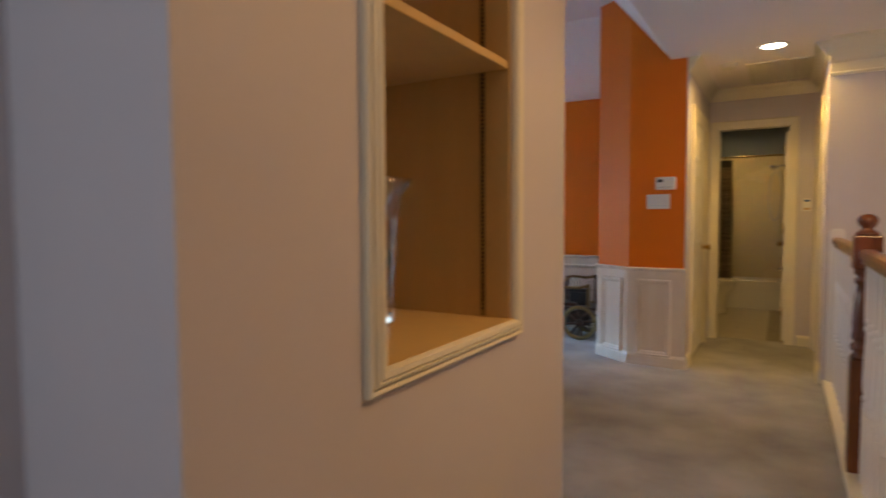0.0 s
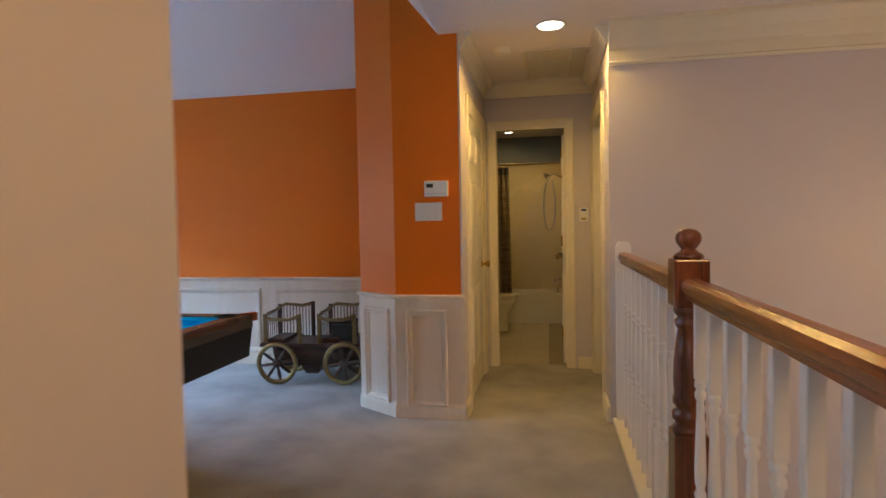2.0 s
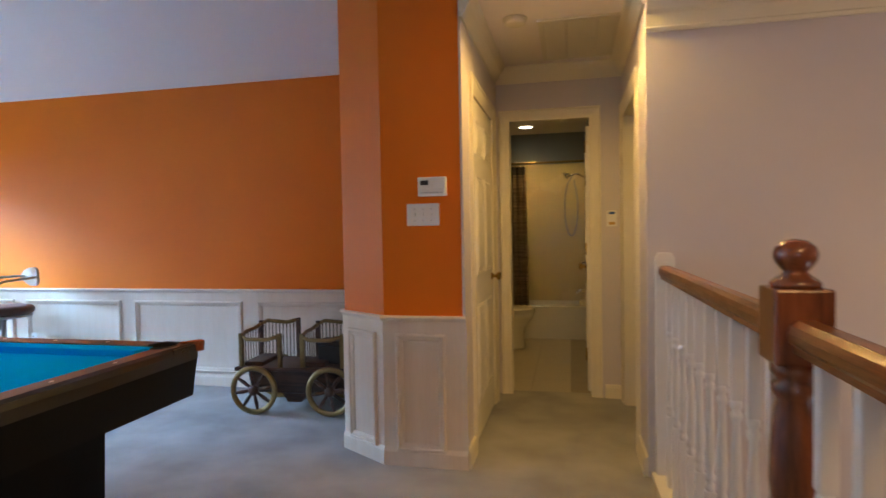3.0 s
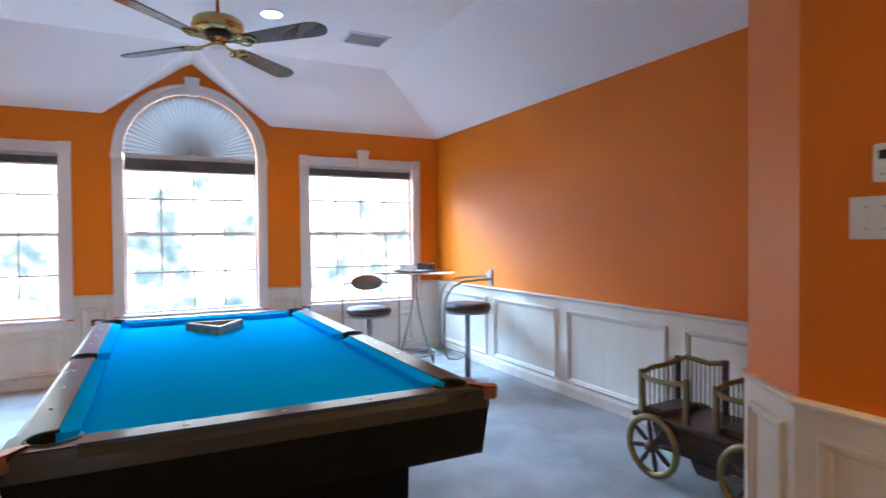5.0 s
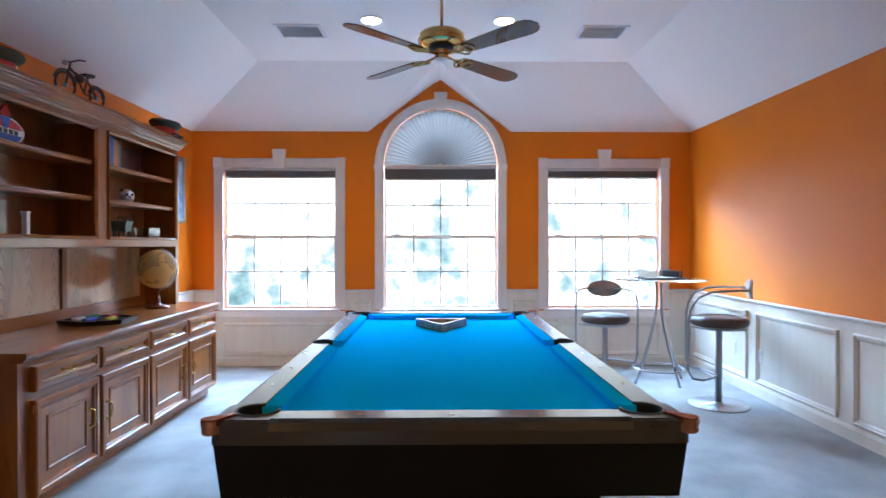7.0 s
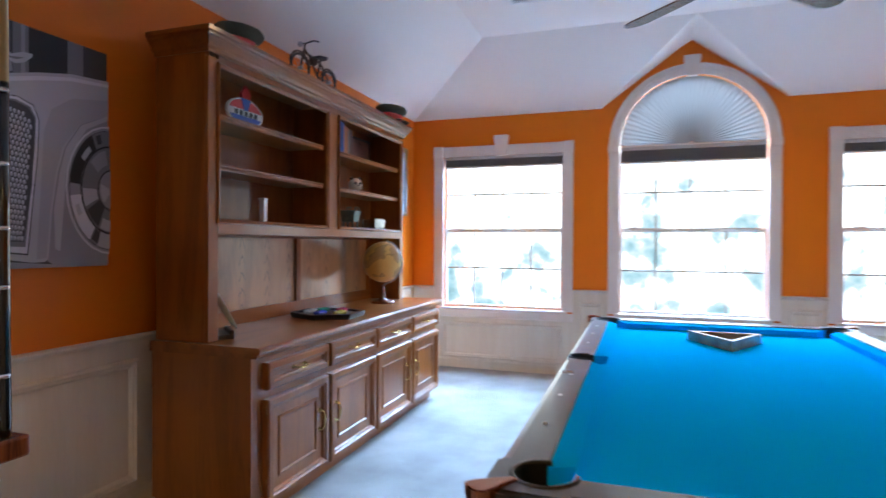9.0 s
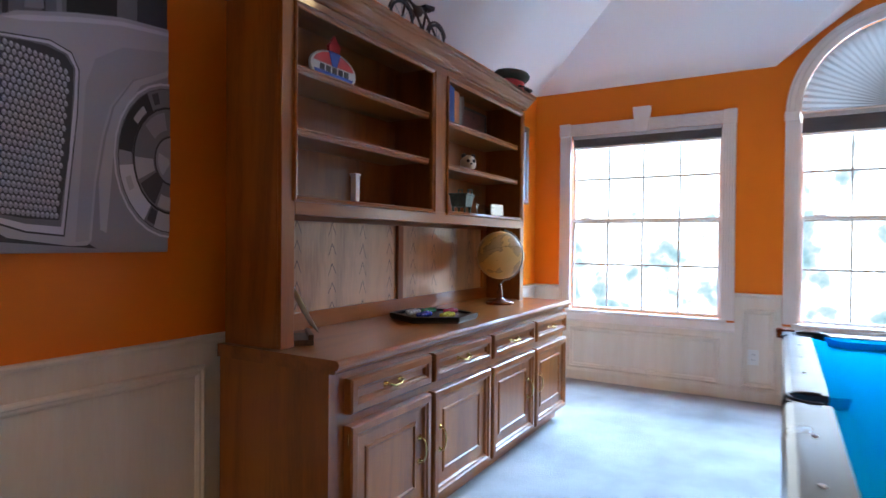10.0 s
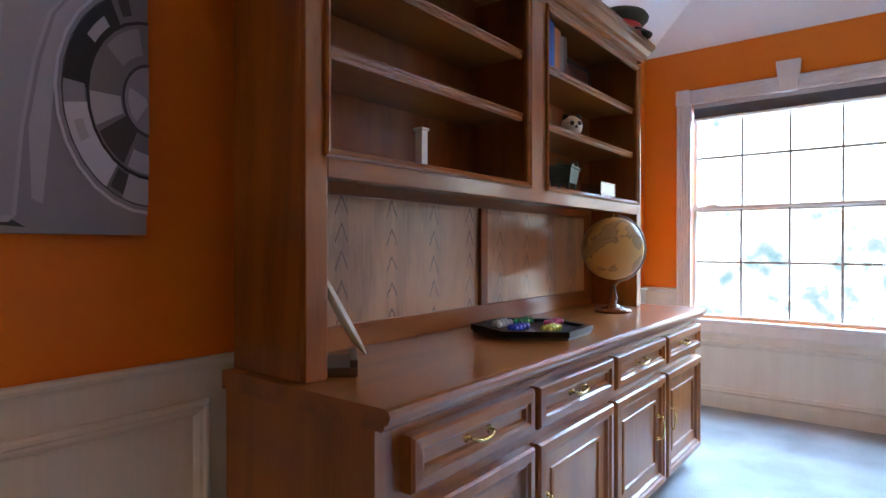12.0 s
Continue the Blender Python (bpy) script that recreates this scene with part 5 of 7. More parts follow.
for xo in (-0.40, 0.05):
    rail_top = [(xo + 0.30, -0.165, 0.545), (xo + 0.20, -0.168, 0.515), (xo + 0.05, -0.165, 0.515), (xo, -0.15, 0.535), (xo - 0.01, -0.06, 0.555), (xo - 0.01, 0.06, 0.555), (xo, 0.15, 0.575), (xo + 0.05, 0.165, 0.60), (xo + 0.20, 0.168, 0.585), (xo + 0.30, 0.165, 0.61)]
    part("seat_rail", Shape().tube(rail_top, 0.014, 8), M_OLDBRASS, wg, "curved brass-bound seat rail")
    for x, y, t in ((xo, -0.155, 0.56), (xo + 0.29, -0.165, 0.56), (xo, 0.155, 0.60), (xo + 0.29, 0.165, 0.62)):
        part("seat_post", Shape().box(x - 0.015, x + 0.015, y - 0.013, y + 0.013, 0.322, t, 0.004), M_OLDBRASS if y < 0 else M_BROWN, wg)
    for k in range(9):
        x = xo + 0.03 + 0.028 * k
        part("spindle", Shape().tube([(x, 0.162, 0.322), (x, 0.164, 0.45), (x, 0.165, 0.59)], 0.004, 6), M_BROWN, wg)
    for k in range(7):
        y = -0.12 + 0.04 * k
        part("spindle", Shape().tube([(xo - 0.006, y, 0.322), (xo - 0.008, y, 0.44), (xo - 0.008, y, 0.55)], 0.004, 6), M_BROWN, wg)
    part("seat_board", Shape().box(xo + 0.01, xo + 0.15, -0.14, 0.14, 0.323, 0.355, 0.006), M_BROWN, wg)
bx = base("tool_box", "black box lying in the wagon", "box", "", pose(-1.86, 5.53, 0.325, 0, 0, -3))
part("box_body", Shape().box(-0.09, 0.09, -0.07, 0.07, 0.0, 0.13, 0.012), M_DARKPL, bx)
part("box_lid", Shape().box(-0.093, 0.093, -0.073, 0.073, 0.128, 0.165, 0.012), M_DARKPL, bx)

# ---- wall plates, vents, lamps ----
def outlet(m, label="white duplex outlet on the wainscot"):
    th = base("outlet", label, "outlet", "outlets round the room", m)
    part("plate", Shape().box(-0.036, 0.036, 0, 0.006, -0.057, 0.057, 0.003), M_PLASTIC, th)
    for z in (-0.020, 0.020):
        part("socket", Shape().box(-0.017, 0.017, 0.004, 0.0085, z - 0.014, z + 0.014, 0.002), M_PLASTIC, th)
        for x in (-0.007, 0.007):
            part("slot", Shape().box(x - 0.0015, x + 0.0015, 0.0080, 0.0088, z - 0.003, z + 0.006), M_DARKPL, th)


PNp = lambda x, z: plane(x, YN - 0.011, 1, 0, 0, -1, z)
outlet(PNp(-5.33, 0.35))
outlet(PNp(-4.905, 0.35))
outlet(PNp(-2.27, 0.34))
outlet(plane(XW + 0.011, 2.375, 0, 1, 1, 0, 0.33))

sw = base("light_switch", "white four-gang light switch plate on the orange wall", "light switch", "", plane(-0.943, YC, 1, 0, 0, -1, 1.338))
part("plate", Shape().box(-0.088, 0.088, 0, 0.006, -0.058, 0.058, 0.003), M_PLASTIC, sw)
for i in range(3):
    x = -0.045 + 0.045 * i
    tg = part("toggle", Shape().box(x - 0.005, x + 0.005, 0.004, 0.016, -0.008, 0.010, 0.002), M_PLASTIC, sw)
    part("screw", Shape().lathe([(0.003, 0.005), (0.003, 0.0072)], x, 0, 0.030, 10, None, "y"), M_STEEL, sw)
    part("screw", Shape().lathe([(0.003, 0.005), (0.003, 0.0072)], x, 0, -0.030, 10, None, "y"), M_STEEL, sw)
thm = base("thermostat", "white wall thermostat with a small grey display", "thermostat", "", plane(-0.888, YC, 1, 0, 0, -1, 1.482))
part("case", Shape().box(-0.076, 0.076, 0, 0.028, -0.050, 0.050, 0.006), M_PLASTIC, thm)
part("display", Shape().box(-0.060, -0.018, 0.027, 0.0295, 0.008, 0.032), M_DARKPL, thm)
part("lower_lid", Shape().box(-0.070, 0.070, 0.026, 0.031, -0.046, -0.006, 0.002), M_PLASTIC, thm)
for k in range(6):
    part("label_bar", Shape().box(-0.055 + 0.02 * k, -0.043 + 0.02 * k, 0.0305, 0.0315, -0.034, -0.029), M_STEEL, thm)
hs = base("light_switch", "small light switch with a coloured picture plate by the bathroom door", "light switch", "", plane(0.105, YB, 1, 0, 0, -1, 1.32))
part("plate", Shape().box(-0.036, 0.036, 0, 0.006, -0.058, 0.058, 0.003), M_PLASTIC, hs)
M_BLUE = noise_mat("blue_ink", (0.02, 0.08, 0.30), (0.03, 0.11, 0.38), 9.0, 0.5, 90, 0.0)
M_OCHRE = noise_mat("ochre_ink", (0.45, 0.25, 0.05), (0.55, 0.33, 0.08), 9.0, 0.5, 90, 0.0)
part("plate_picture", Shape().box(-0.022, 0.022, 0.0058, 0.0068, 0.030, 0.048), M_BLUE, hs)
part("plate_picture", Shape().box(-0.022, 0.022, 0.0058, 0.0068, -0.046, -0.026), M_OCHRE, hs)
part("toggle", Shape().box(-0.005, 0.005, 0.004, 0.016, -0.008, 0.010, 0.002), M_PLASTIC, hs)


def ceiling_vent(x, y):
    th = base("ceiling_vent", "white slatted air vent in the ceiling", "vent", "ceiling vents", Matrix.Translation((x, y, FLAT)))
    part("frame", framed(Shape(), -0.15, 0.15, -0.19, 0.19, [(0, 0), (0.004, 0.010), (0.024, 0.010), (0.030, 0.002)], Matrix(((1, 0, 0, 0), (0, 0, 1, 0), (0, -1, 0, 0), (0, 0, 0, 1)))), M_WHITE, th)
    part("backing", Shape().box(-0.125, 0.125, -0.165, 0.165, -0.003, -0.0005), M_BLIND, th)
    for k in range(9):
        xx = -0.115 + 0.0275 * k
        part("slat", Shape().prism([(xx + 0.004, -0.003), (xx + 0.007, -0.003), (xx + 0.015, -0.009), (xx + 0.012, -0.009)], "y", -0.165, 0.165), M_WHITE, th)


ceiling_vent(-4.885, 2.09)
ceiling_vent(-4.885, 4.57)


def downlight(x, y, z, label):
    th = base("recessed_light", label, "ceiling light", "recessed ceiling lights", Matrix.Translation((x, y, z)))
    part("trim_ring", Shape().lathe([(0.098, -0.001), (0.098, -0.006), (0.088, -0.010), (0.076, -0.006), (0.076, -0.001)], 0, 0, 0, 36), M_WHITE, th)
    part("bulb_lens", Shape().lathe([(0.074, -0.002), (0.072, -0.007), (0.04, -0.011), (0.004, -0.012)], 0, 0, 0, 32), M_LAMP, th, "glowing lamp")


downlight(-0.165, 4.62, HALLZ, "lit recessed ceiling light in the hall")
downlight(-4.66, 2.70, FLAT, "lit recessed ceiling light above the pool table")
downlight(-4.66, 3.735, FLAT, "lit recessed ceiling light above the pool table")
sd = base("smoke_detector", "round cream smoke detector on the hall ceiling", "smoke detector", "", Matrix.Translation((-0.485, 5.03, HALLZ)))
part("case", Shape().lathe([(0.062, -0.0005), (0.064, -0.010), (0.060, -0.030), (0.048, -0.036), (0.010, -0.037)], 0, 0, 0, 32), M_TRIM, sd)
part("base_ring", Shape().lathe([(0.070, -0.0005), (0.070, -0.008), (0.064, -0.010)], 0, 0, 0, 32), M_TRIM, sd)
ah = base("return_grille", "large cream return air grille in the hall ceiling", "vent", "", Matrix.Translation((-0.11, 5.50, HALLZ)))
part("frame", framed(Shape(), -0.255, 0.255, -0.42, 0.36, [(0, 0), (0.003, 0.012), (0.030, 0.012), (0.036, 0.004)], Matrix(((1, 0, 0, 0), (0, 0, 1, 0), (0, -1, 0, 0), (0, 0, 0, 1)))), M_TRIM, ah)
for k in range(40):
    yy = -0.385 + 0.018 * k
    part("slat", Shape().box(-0.225, 0.225, yy, yy + 0.011, -0.007, -0.003), M_TRIM, ah)
for xx in (-0.09, 0.09):
    part("bar", Shape().box(xx - 0.006, xx + 0.006, -0.39, 0.33, -0.010, -0.003), M_TRIM, ah)
part("backing", Shape().box(-0.23, 0.23, -0.39, 0.33, -0.0025, -0.0005), M_BLIND, ah)

# ---- car picture ----
AX0, AX1, AZ0, AZ1 = -2.645, -1.75, 1.127, 2.03
PA = plane(0, YS + 0.032, 1, 0, 0, 1)
art = base("canvas_print", "grey photographic canvas of a vintage car grille and headlight", "wall art", "", Matrix.Translation((-2.2, YS, 1.13)))
ink = lambda nm, v, w: noise_mat(nm, (v * 1.02, v * 0.97, v * 1.08), (w * 1.02, w * 0.98, w * 1.09), 2.2, 0.5, 300, 0.03)
I_BRIGHT, I_PALE, I_SOFT, I_MID = ink("print_bright_grey", 0.52, 0.66), ink("print_pale_grey", 0.37, 0.47), ink("print_soft_grey", 0.30, 0.39), ink("print_mid_grey", 0.23, 0.31)
I_GREY, I_DARK, I_BLACK = ink("print_grey", 0.13, 0.19), ink("print_dark_grey", 0.030, 0.050), ink("print_black", 0.010, 0.016)


def art_part(name, sh, mat):
    return part(name, sh, mat, art, world=True)


art_part("canvas", Shape().box(AX0, AX1, -0.031, 0, AZ0, AZ1, 0.002, m=PA @ Matrix.Identity(4)), I_MID)
layer = [0.0]


def flat(name, pts, mat):
    layer[0] += 0.0004
    pts = [(min(max(u, AX0 + 0.001), AX1 - 0.001), min(max(w, AZ0 + 0.001), AZ1 - 0.001)) for u, w in pts]
    k = layer[0]
    return art_part(name, Shape()._add([(u, 0.0003 + k, w) for u, w in pts], [list(range(len(pts)))], PA), mat)


def oval(cu, cw, ru, rw, n=40, a0=0, a1=360):
    return [(cu + ru * math.cos(radians(a0 + (a1 - a0) * i / n)), cw + rw * math.sin(radians(a0 + (a1 - a0) * i / n))) for i in range(n)]


flat("print_wall", [(AX0, 1.80), (AX1, 1.70), (AX1, AZ1), (AX0, AZ1)], I_GREY)
for a, b, mat in ((-2.645, -2.535, I_DARK), (-2.467, -2.313, I_BLACK), (-2.300, -2.285, I_MID), (-2.255, -2.245, I_DARK), (-2.16, -2.145, I_DARK), (-2.10, -2.085, I_DARK), (-2.05, -2.01, I_MID), (-1.95, -1.93, I_DARK), (-1.86, -1.82, I_MID)):
    flat("print_board", [(a, 1.80), (b, 1.80), (b, AZ1), (a, AZ1)], mat)
for w0, w1, mat in ((1.62, 1.72, I_MID), (1.555, 1.585, I_DARK), (1.45, 1.555, I_PALE), (1.40, 1.45, I_MID), (1.335, 1.40, I_PALE), (1.30, 1.335, I_DARK), (1.19, 1.30, I_GREY)):
    flat("print_band", [(-2.16, w0 + 0.012), (AX1, w0 - 0.02), (AX1, w1 - 0.02), (-2.16, w1 + 0.012)], mat)
flat("print_ground", [(AX0, AZ0), (AX1, AZ0), (AX1, 1.19), (-2.10, 1.172), (-2.383, 1.163), (AX0, 1.122)], I_MID)
flat("print_shade", [(-2.06, 1.165), (-2.40, 1.140), (-2.36, 1.165), (-2.12, 1.205), (-2.06, 1.21)], I_DARK)
# wing and lamp bowl, then the bonnet in three turning planes
flat("print_fender", [(AX0, 1.128), (-2.383, 1.168), (-2.397, 1.349), (-2.42, 1.496), (-2.448, 1.60), (-2.517, 1.707), (AX0, 1.775)], I_MID)
flat("print_fender_roll", [(-2.41, 1.20), (-2.43, 1.19), (-2.445, 1.36), (-2.455, 1.50), (-2.485, 1.60), (-2.545, 1.69), (AX0, 1.745), (AX0, 1.765), (-2.52, 1.70), (-2.455, 1.60), (-2.428, 1.496), (-2.405, 1.349)], I_PALE)
flat("print_bonnet", [(-2.115, 1.758), (-2.13, 1.786), (-2.177, 1.816), (-2.339, 1.865), (-2.477, 1.897), (AX0, 1.910), (AX0, 1.775), (-2.517, 1.707), (-2.448, 1.60), (-2.42, 1.496), (-2.397, 1.349), (-2.383, 1.165), (-2.37, 1.15), (-2.321, 1.148), (-2.154, 1.171), (-2.104, 1.202), (-2.111, 1.25), (-2.119, 1.487), (-2.120, 1.645)], I_PALE)
flat("print_bonnet_side", [(-2.335, 1.16), (-2.375, 1.165), (-2.390, 1.349), (-2.412, 1.496), (-2.440, 1.60), (-2.510, 1.70), (AX0, 1.765), (AX0, 1.83), (-2.48, 1.80), (-2.395, 1.74), (-2.365, 1.65), (-2.352, 1.42)], I_SOFT)
flat("print_bonnet_light", [(-2.14, 1.786), (-2.19, 1.808), (-2.345, 1.853), (-2.48, 1.884), (AX0, 1.897), (AX0, 1.885), (-2.47, 1.868), (-2.34, 1.836), (-2.20, 1.795)], I_BRIGHT)
flat("print_shell_edge", [(-2.122, 1.742), (-2.263, 1.760), (-2.324, 1.740), (-2.347, 1.690), (-2.342, 1.554), (-2.304, 1.176), (-2.199, 1.186), (-2.108, 1.215)], I_DARK)
flat("print_shell", [(-2.124, 1.738), (-2.263, 1.756), (-2.322, 1.736), (-2.343, 1.688), (-2.338, 1.554), (-2.300, 1.182), (-2.199, 1.192), (-2.111, 1.220)], I_BRIGHT)
flat("print_shell_inner", [(-2.131, 1.733), (-2.258, 1.746), (-2.312, 1.730), (-2.334, 1.692), (-2.331, 1.60), (-2.294, 1.206), (-2.200, 1.212), (-2.120, 1.232)], I_GREY)
flat("print_grille", [(-2.137, 1.729), (-2.20, 1.737), (-2.255, 1.738), (-2.304, 1.726), (-2.328, 1.692), (-2.327, 1.622), (-2.317, 1.43), (-2.287, 1.226), (-2.20, 1.228), (-2.131, 1.238)], I_DARK)
layer[0] += 0.0004
for row, mat in enumerate((I_SOFT, I_BRIGHT)):
    gr = Shape()
    layer[0] += 0.0004
    for j in range(25):
        for i in range(12):
            a, b = (i + (0.25 if j % 2 else 0.75)) / 12.5, (j + 0.45) / 25
            left, right = -2.133 - 0.004 * b, -2.289 - 0.038 * b
            u, w = left + (right - left) * a, 1.240 + (0.492 - 0.020 * a) * b - 0.010 * a
            k = 0.0066 if row == 0 else 0.0030
            if b > 0.94 and a > 0.82:
                continue
            dw = 0.0 if row == 0 else 0.0045
            pts = [(u + k * math.cos(radians(t)), 0.0003 + layer[0], w + dw + k * (1.25 if t < 181 else 1.5) * math.sin(radians(t))) for t in (0, 60, 120, 180, 240, 270, 300)]
            gr._add(pts, [list(range(len(pts)))], PA)
    art_part("print_mesh", gr, mat)
flat("print_mascot", [(-2.195, 1.83), (-2.247, 1.843), (-2.243, 1.885), (-2.215, 1.885), (-2.20, 1.869)], I_MID)
flat("print_mascot", [(-2.189, 1.909), (-2.215, 1.918), (-2.243, 1.906), (-2.285, 1.925), (-2.320, 1.927), (-2.317, 1.914), (-2.290, 1.888), (-2.255, 1.874), (-2.225, 1.884), (-2.189, 1.873)], I_PALE)
flat("print_mascot", [(-2.195, 1.900), (-2.240, 1.896), (-2.290, 1.905), (-2.262, 1.890), (-2.225, 1.890)], I_GREY)


def lamp_piece(name, f0, f1, a0, a1, mat):
    """A piece of the head lamp between two ellipses, cut off at the canvas edge."""
    e = lambda f, t: (-2.648 + 0.190 * f * math.cos(radians(t)), 1.447 + 0.258 * f * math.sin(radians(t)))
    n = 14
    flat(name, [e(f0, a0 + (a1 - a0) * i / n) for i in range(n + 1)] + [e(f1, a1 - (a1 - a0) * i / n) for i in range(n + 1)], mat)


for f0, f1, a0, a1, mat in ((0.0, 1.05, -92, 92, I_BRIGHT), (0.0, 1.02, -92, 92, I_MID), (0.0, 0.98, -92, 92, I_DARK), (0.0, 0.97, -92, 92, I_GREY),
                            (0.72, 0.965, 2, 62, I_BLACK), (0.72, 0.965, 62, 92, I_GREY), (0.74, 0.96, -10, 4, I_MID), (0.72, 0.965, -58, -8, I_BRIGHT), (0.74, 0.93, -72, -60, I_DARK), (0.72, 0.965, -92, -70, I_PALE),
                            (0.76, 0.86, 34, 52, I_PALE), (0.78, 0.93, 66, 74, I_DARK), (0.80, 0.90, -30, -18, I_PALE), (0.0, 0.73, -92, 92, I_BLACK), (0.0, 0.70, -92, 92, I_GREY),
                            (0.35, 0.69, -25, 0, I_PALE), (0.32, 0.68, -62, -30, I_DARK), (0.42, 0.66, 40, 78, I_MID), (0.36, 0.62, 5, 38, I_GREY), (0.50, 0.68, -88, -66, I_PALE), (0.0, 0.34, -92, 92, I_DARK), (0.0, 0.31, -92, 92, I_MID), (0.05, 0.27, -50, 20, I_PALE)):
    lamp_piece("print_lamp", f0, f1, a0, a1, mat)

# picture near the window
pic = base("framed_picture", "small framed blue print in a grey frame on the orange wall", "picture", "", Matrix.Translation((-5.82, YS, 1.50)))
part("frame", framed(Shape(), -6.03, -5.62, 1.50, 2.16, [(0, 0), (0, 0.022), (0.012, 0.028), (0.040, 0.020), (0.045, 0.010)], PS), M_STEEL, pic, world=True)
part("print", Shape().box(-5.99, -5.66, 0.002, 0.012, 1.54, 2.12, m=PS), noise_mat("blue_print_paper", (0.08, 0.22, 0.42), (0.55, 0.60, 0.62), 9.0, 0.4, 60, 0.0), pic, world=True)

# cue rack and cues against the niche block
cr = base("cue_rack", "red-brown wooden cue rack on the ledge", "cue rack", "", Matrix.Translation((NX0 - 0.055, 1.355, 0.785)))
part("rack_base", Shape().box(-0.036, 0.036, -0.34, 0.285, 0, 0.045, 0.006), M_NEWEL, cr)
part("rack_back", Shape().box(0.036, 0.053, -0.34, 0.285, 0.0, 0.07, 0.004), M_NEWEL, cr)
M_CUEW = noise_mat("maple_cue", (0.52, 0.32, 0.12), (0.62, 0.41, 0.17), 3.0, 0.3, 40, 0.02, (8, 8, 0.5), coat=0.5)
M_CUEB = noise_mat("black_cue_lacquer", (0.008, 0.009, 0.012), (0.016, 0.018, 0.024), 6.0, 0.15, 60, 0.0, coat=0.8)


def pool_cue(y):
    th = base("pool_cue", "black-butted maple pool cue standing in the rack", "pool cue", "pool cues in the rack", Matrix.Translation((NX0 - 0.058, y, 0.83)))
    part("butt", Shape().lathe([(0.015, 0), (0.0155, 0.02), (0.0135, 0.45), (0.0120, 0.72)], 0, 0, 0, 16), M_CUEB, th)
    for z in (0.12, 0.30, 0.42, 0.55, 0.70):
        part("ring", Shape().lathe([(0.0156 - 0.0045 * z, z), (0.0158 - 0.0045 * z, z + 0.008)], 0, 0, 0, 16), M_CHROME, th)
    part("shaft", Shape().lathe([(0.0120, 0.72), (0.0095, 1.10), (0.0065, 1.40)], 0, 0, 0, 14), M_CUEW, th)
    part("tip", Shape().lathe([(0.0065, 1.40), (0.0065, 1.415), (0.004, 1.422)], 0, 0, 0, 12), M_PLASTIC, th)


for y in (1.605, 1.54, 1.475):
    pool_cue(y)

# ---- niche vase ----
vz = NZ0 + 0.0165
vs = base("glass_vase", "tall flared clear glass vase filled with woven decorative balls", "vase", "", Matrix.Translation((-1.095, 1.105, vz)))
outer = [(0.050, 0.0), (0.056, 0.010), (0.055, 0.06), (0.057, 0.18), (0.064, 0.30), (0.082, 0.38), (0.112, 0.425)]
inner = [(r - 0.003, h) for r, h in outer[::-1] if h > 0.03]
part("glass", Shape().lathe(outer + inner + [(0.002, 0.042)], 0, 0, 0, 40), M_THIN, vs)
part("solid_foot", Shape().lathe([(0.044, 0.002), (0.050, 0.012), (0.0495, 0.034), (0.044, 0.038)], 0, 0, 0, 32), M_GLASS, vs, "thick clear glass foot")
M_BALLS = [noise_mat("twine_grey_brown", (0.05, 0.035, 0.028), (0.26, 0.20, 0.16), 30.0, 0.8, 220, 0.8), noise_mat("twine_rust", (0.09, 0.025, 0.012), (0.30, 0.10, 0.05), 30.0, 0.8, 220, 0.8), noise_mat("twine_moss", (0.02, 0.04, 0.025), (0.11, 0.16, 0.10), 30.0, 0.8, 220, 0.8)]
for k, (z, r, mi, dx) in enumerate(((0.098, 0.047, 0, -0.001), (0.192, 0.046, 2, 0.002), (0.288, 0.049, 1, -0.003), (0.390, 0.055, 0, 0.004))):
    o = Shape().sphere(0, 0, 0, r, 24)
    ball = part("decorative_ball", o, M_BALLS[mi])
    ball.matrix_world = Matrix.Translation((-1.095 + dx, 1.105, vz + z))
    tagged(ball, "woven twine ball inside the glass vase", "ornament", "decorative balls in the vase")

# ---- on the hutch ----
CT = 0.785
gl = base("globe", "antique-toned desk globe on a turned wooden stand", "globe", "", on_hutch(-4.74, 0.965, CT, -35))
part("foot", Shape().lathe([(0.085, 0), (0.088, 0.010), (0.070, 0.020), (0.030, 0.028), (0.016, 0.045), (0.020, 0.070), (0.012, 0.095), (0.010, 0.125)], 0, 0, 0, 28), M_NEWEL, gl)
part("arm", Shape().tube([(0, 0, 0.12)] + [(0.160 * math.sin(radians(a)), 0, 0.305 - 0.160 * math.cos(radians(a))) for a in range(10, 171, 16)], 0.005, 8, pose(0, 0, 0, 0, 0, 120)), M_STEEL, gl)
M_GLOBE = bpy.data.materials.new("antique_globe_map")
M_GLOBE.use_nodes = True
gn, gk = M_GLOBE.node_tree.nodes, M_GLOBE.node_tree.links
gco, gnz, grp = gn.new("ShaderNodeTexCoord"), gn.new("ShaderNodeTexNoise"), gn.new("ShaderNodeValToRGB")
gnz.inputs["Scale"].default_value, gnz.inputs["Detail"].default_value = 9.0, 8.0
gk.new(gco.outputs["Object"], gnz.inputs["Vector"])
gk.new(gnz.outputs[0], grp.inputs[0])
er = grp.color_ramp.elements
er[0].position, er[0].color = 0.0, (0.62, 0.37, 0.10, 1)
er[1].position, er[1].color = 0.52, (0.66, 0.41, 0.13, 1)
for p, c in ((0.535, (0.28, 0.17, 0.06, 1)), (0.56, (0.46, 0.30, 0.12, 1)), (0.75, (0.36, 0.24, 0.10, 1))):
    e = er.new(p)
    e.color = c
gk.new(grp.outputs[0], gn["Principled BSDF"].inputs["Base Color"])
gn["Principled BSDF"].inputs["Roughness"].default_value = 0.3
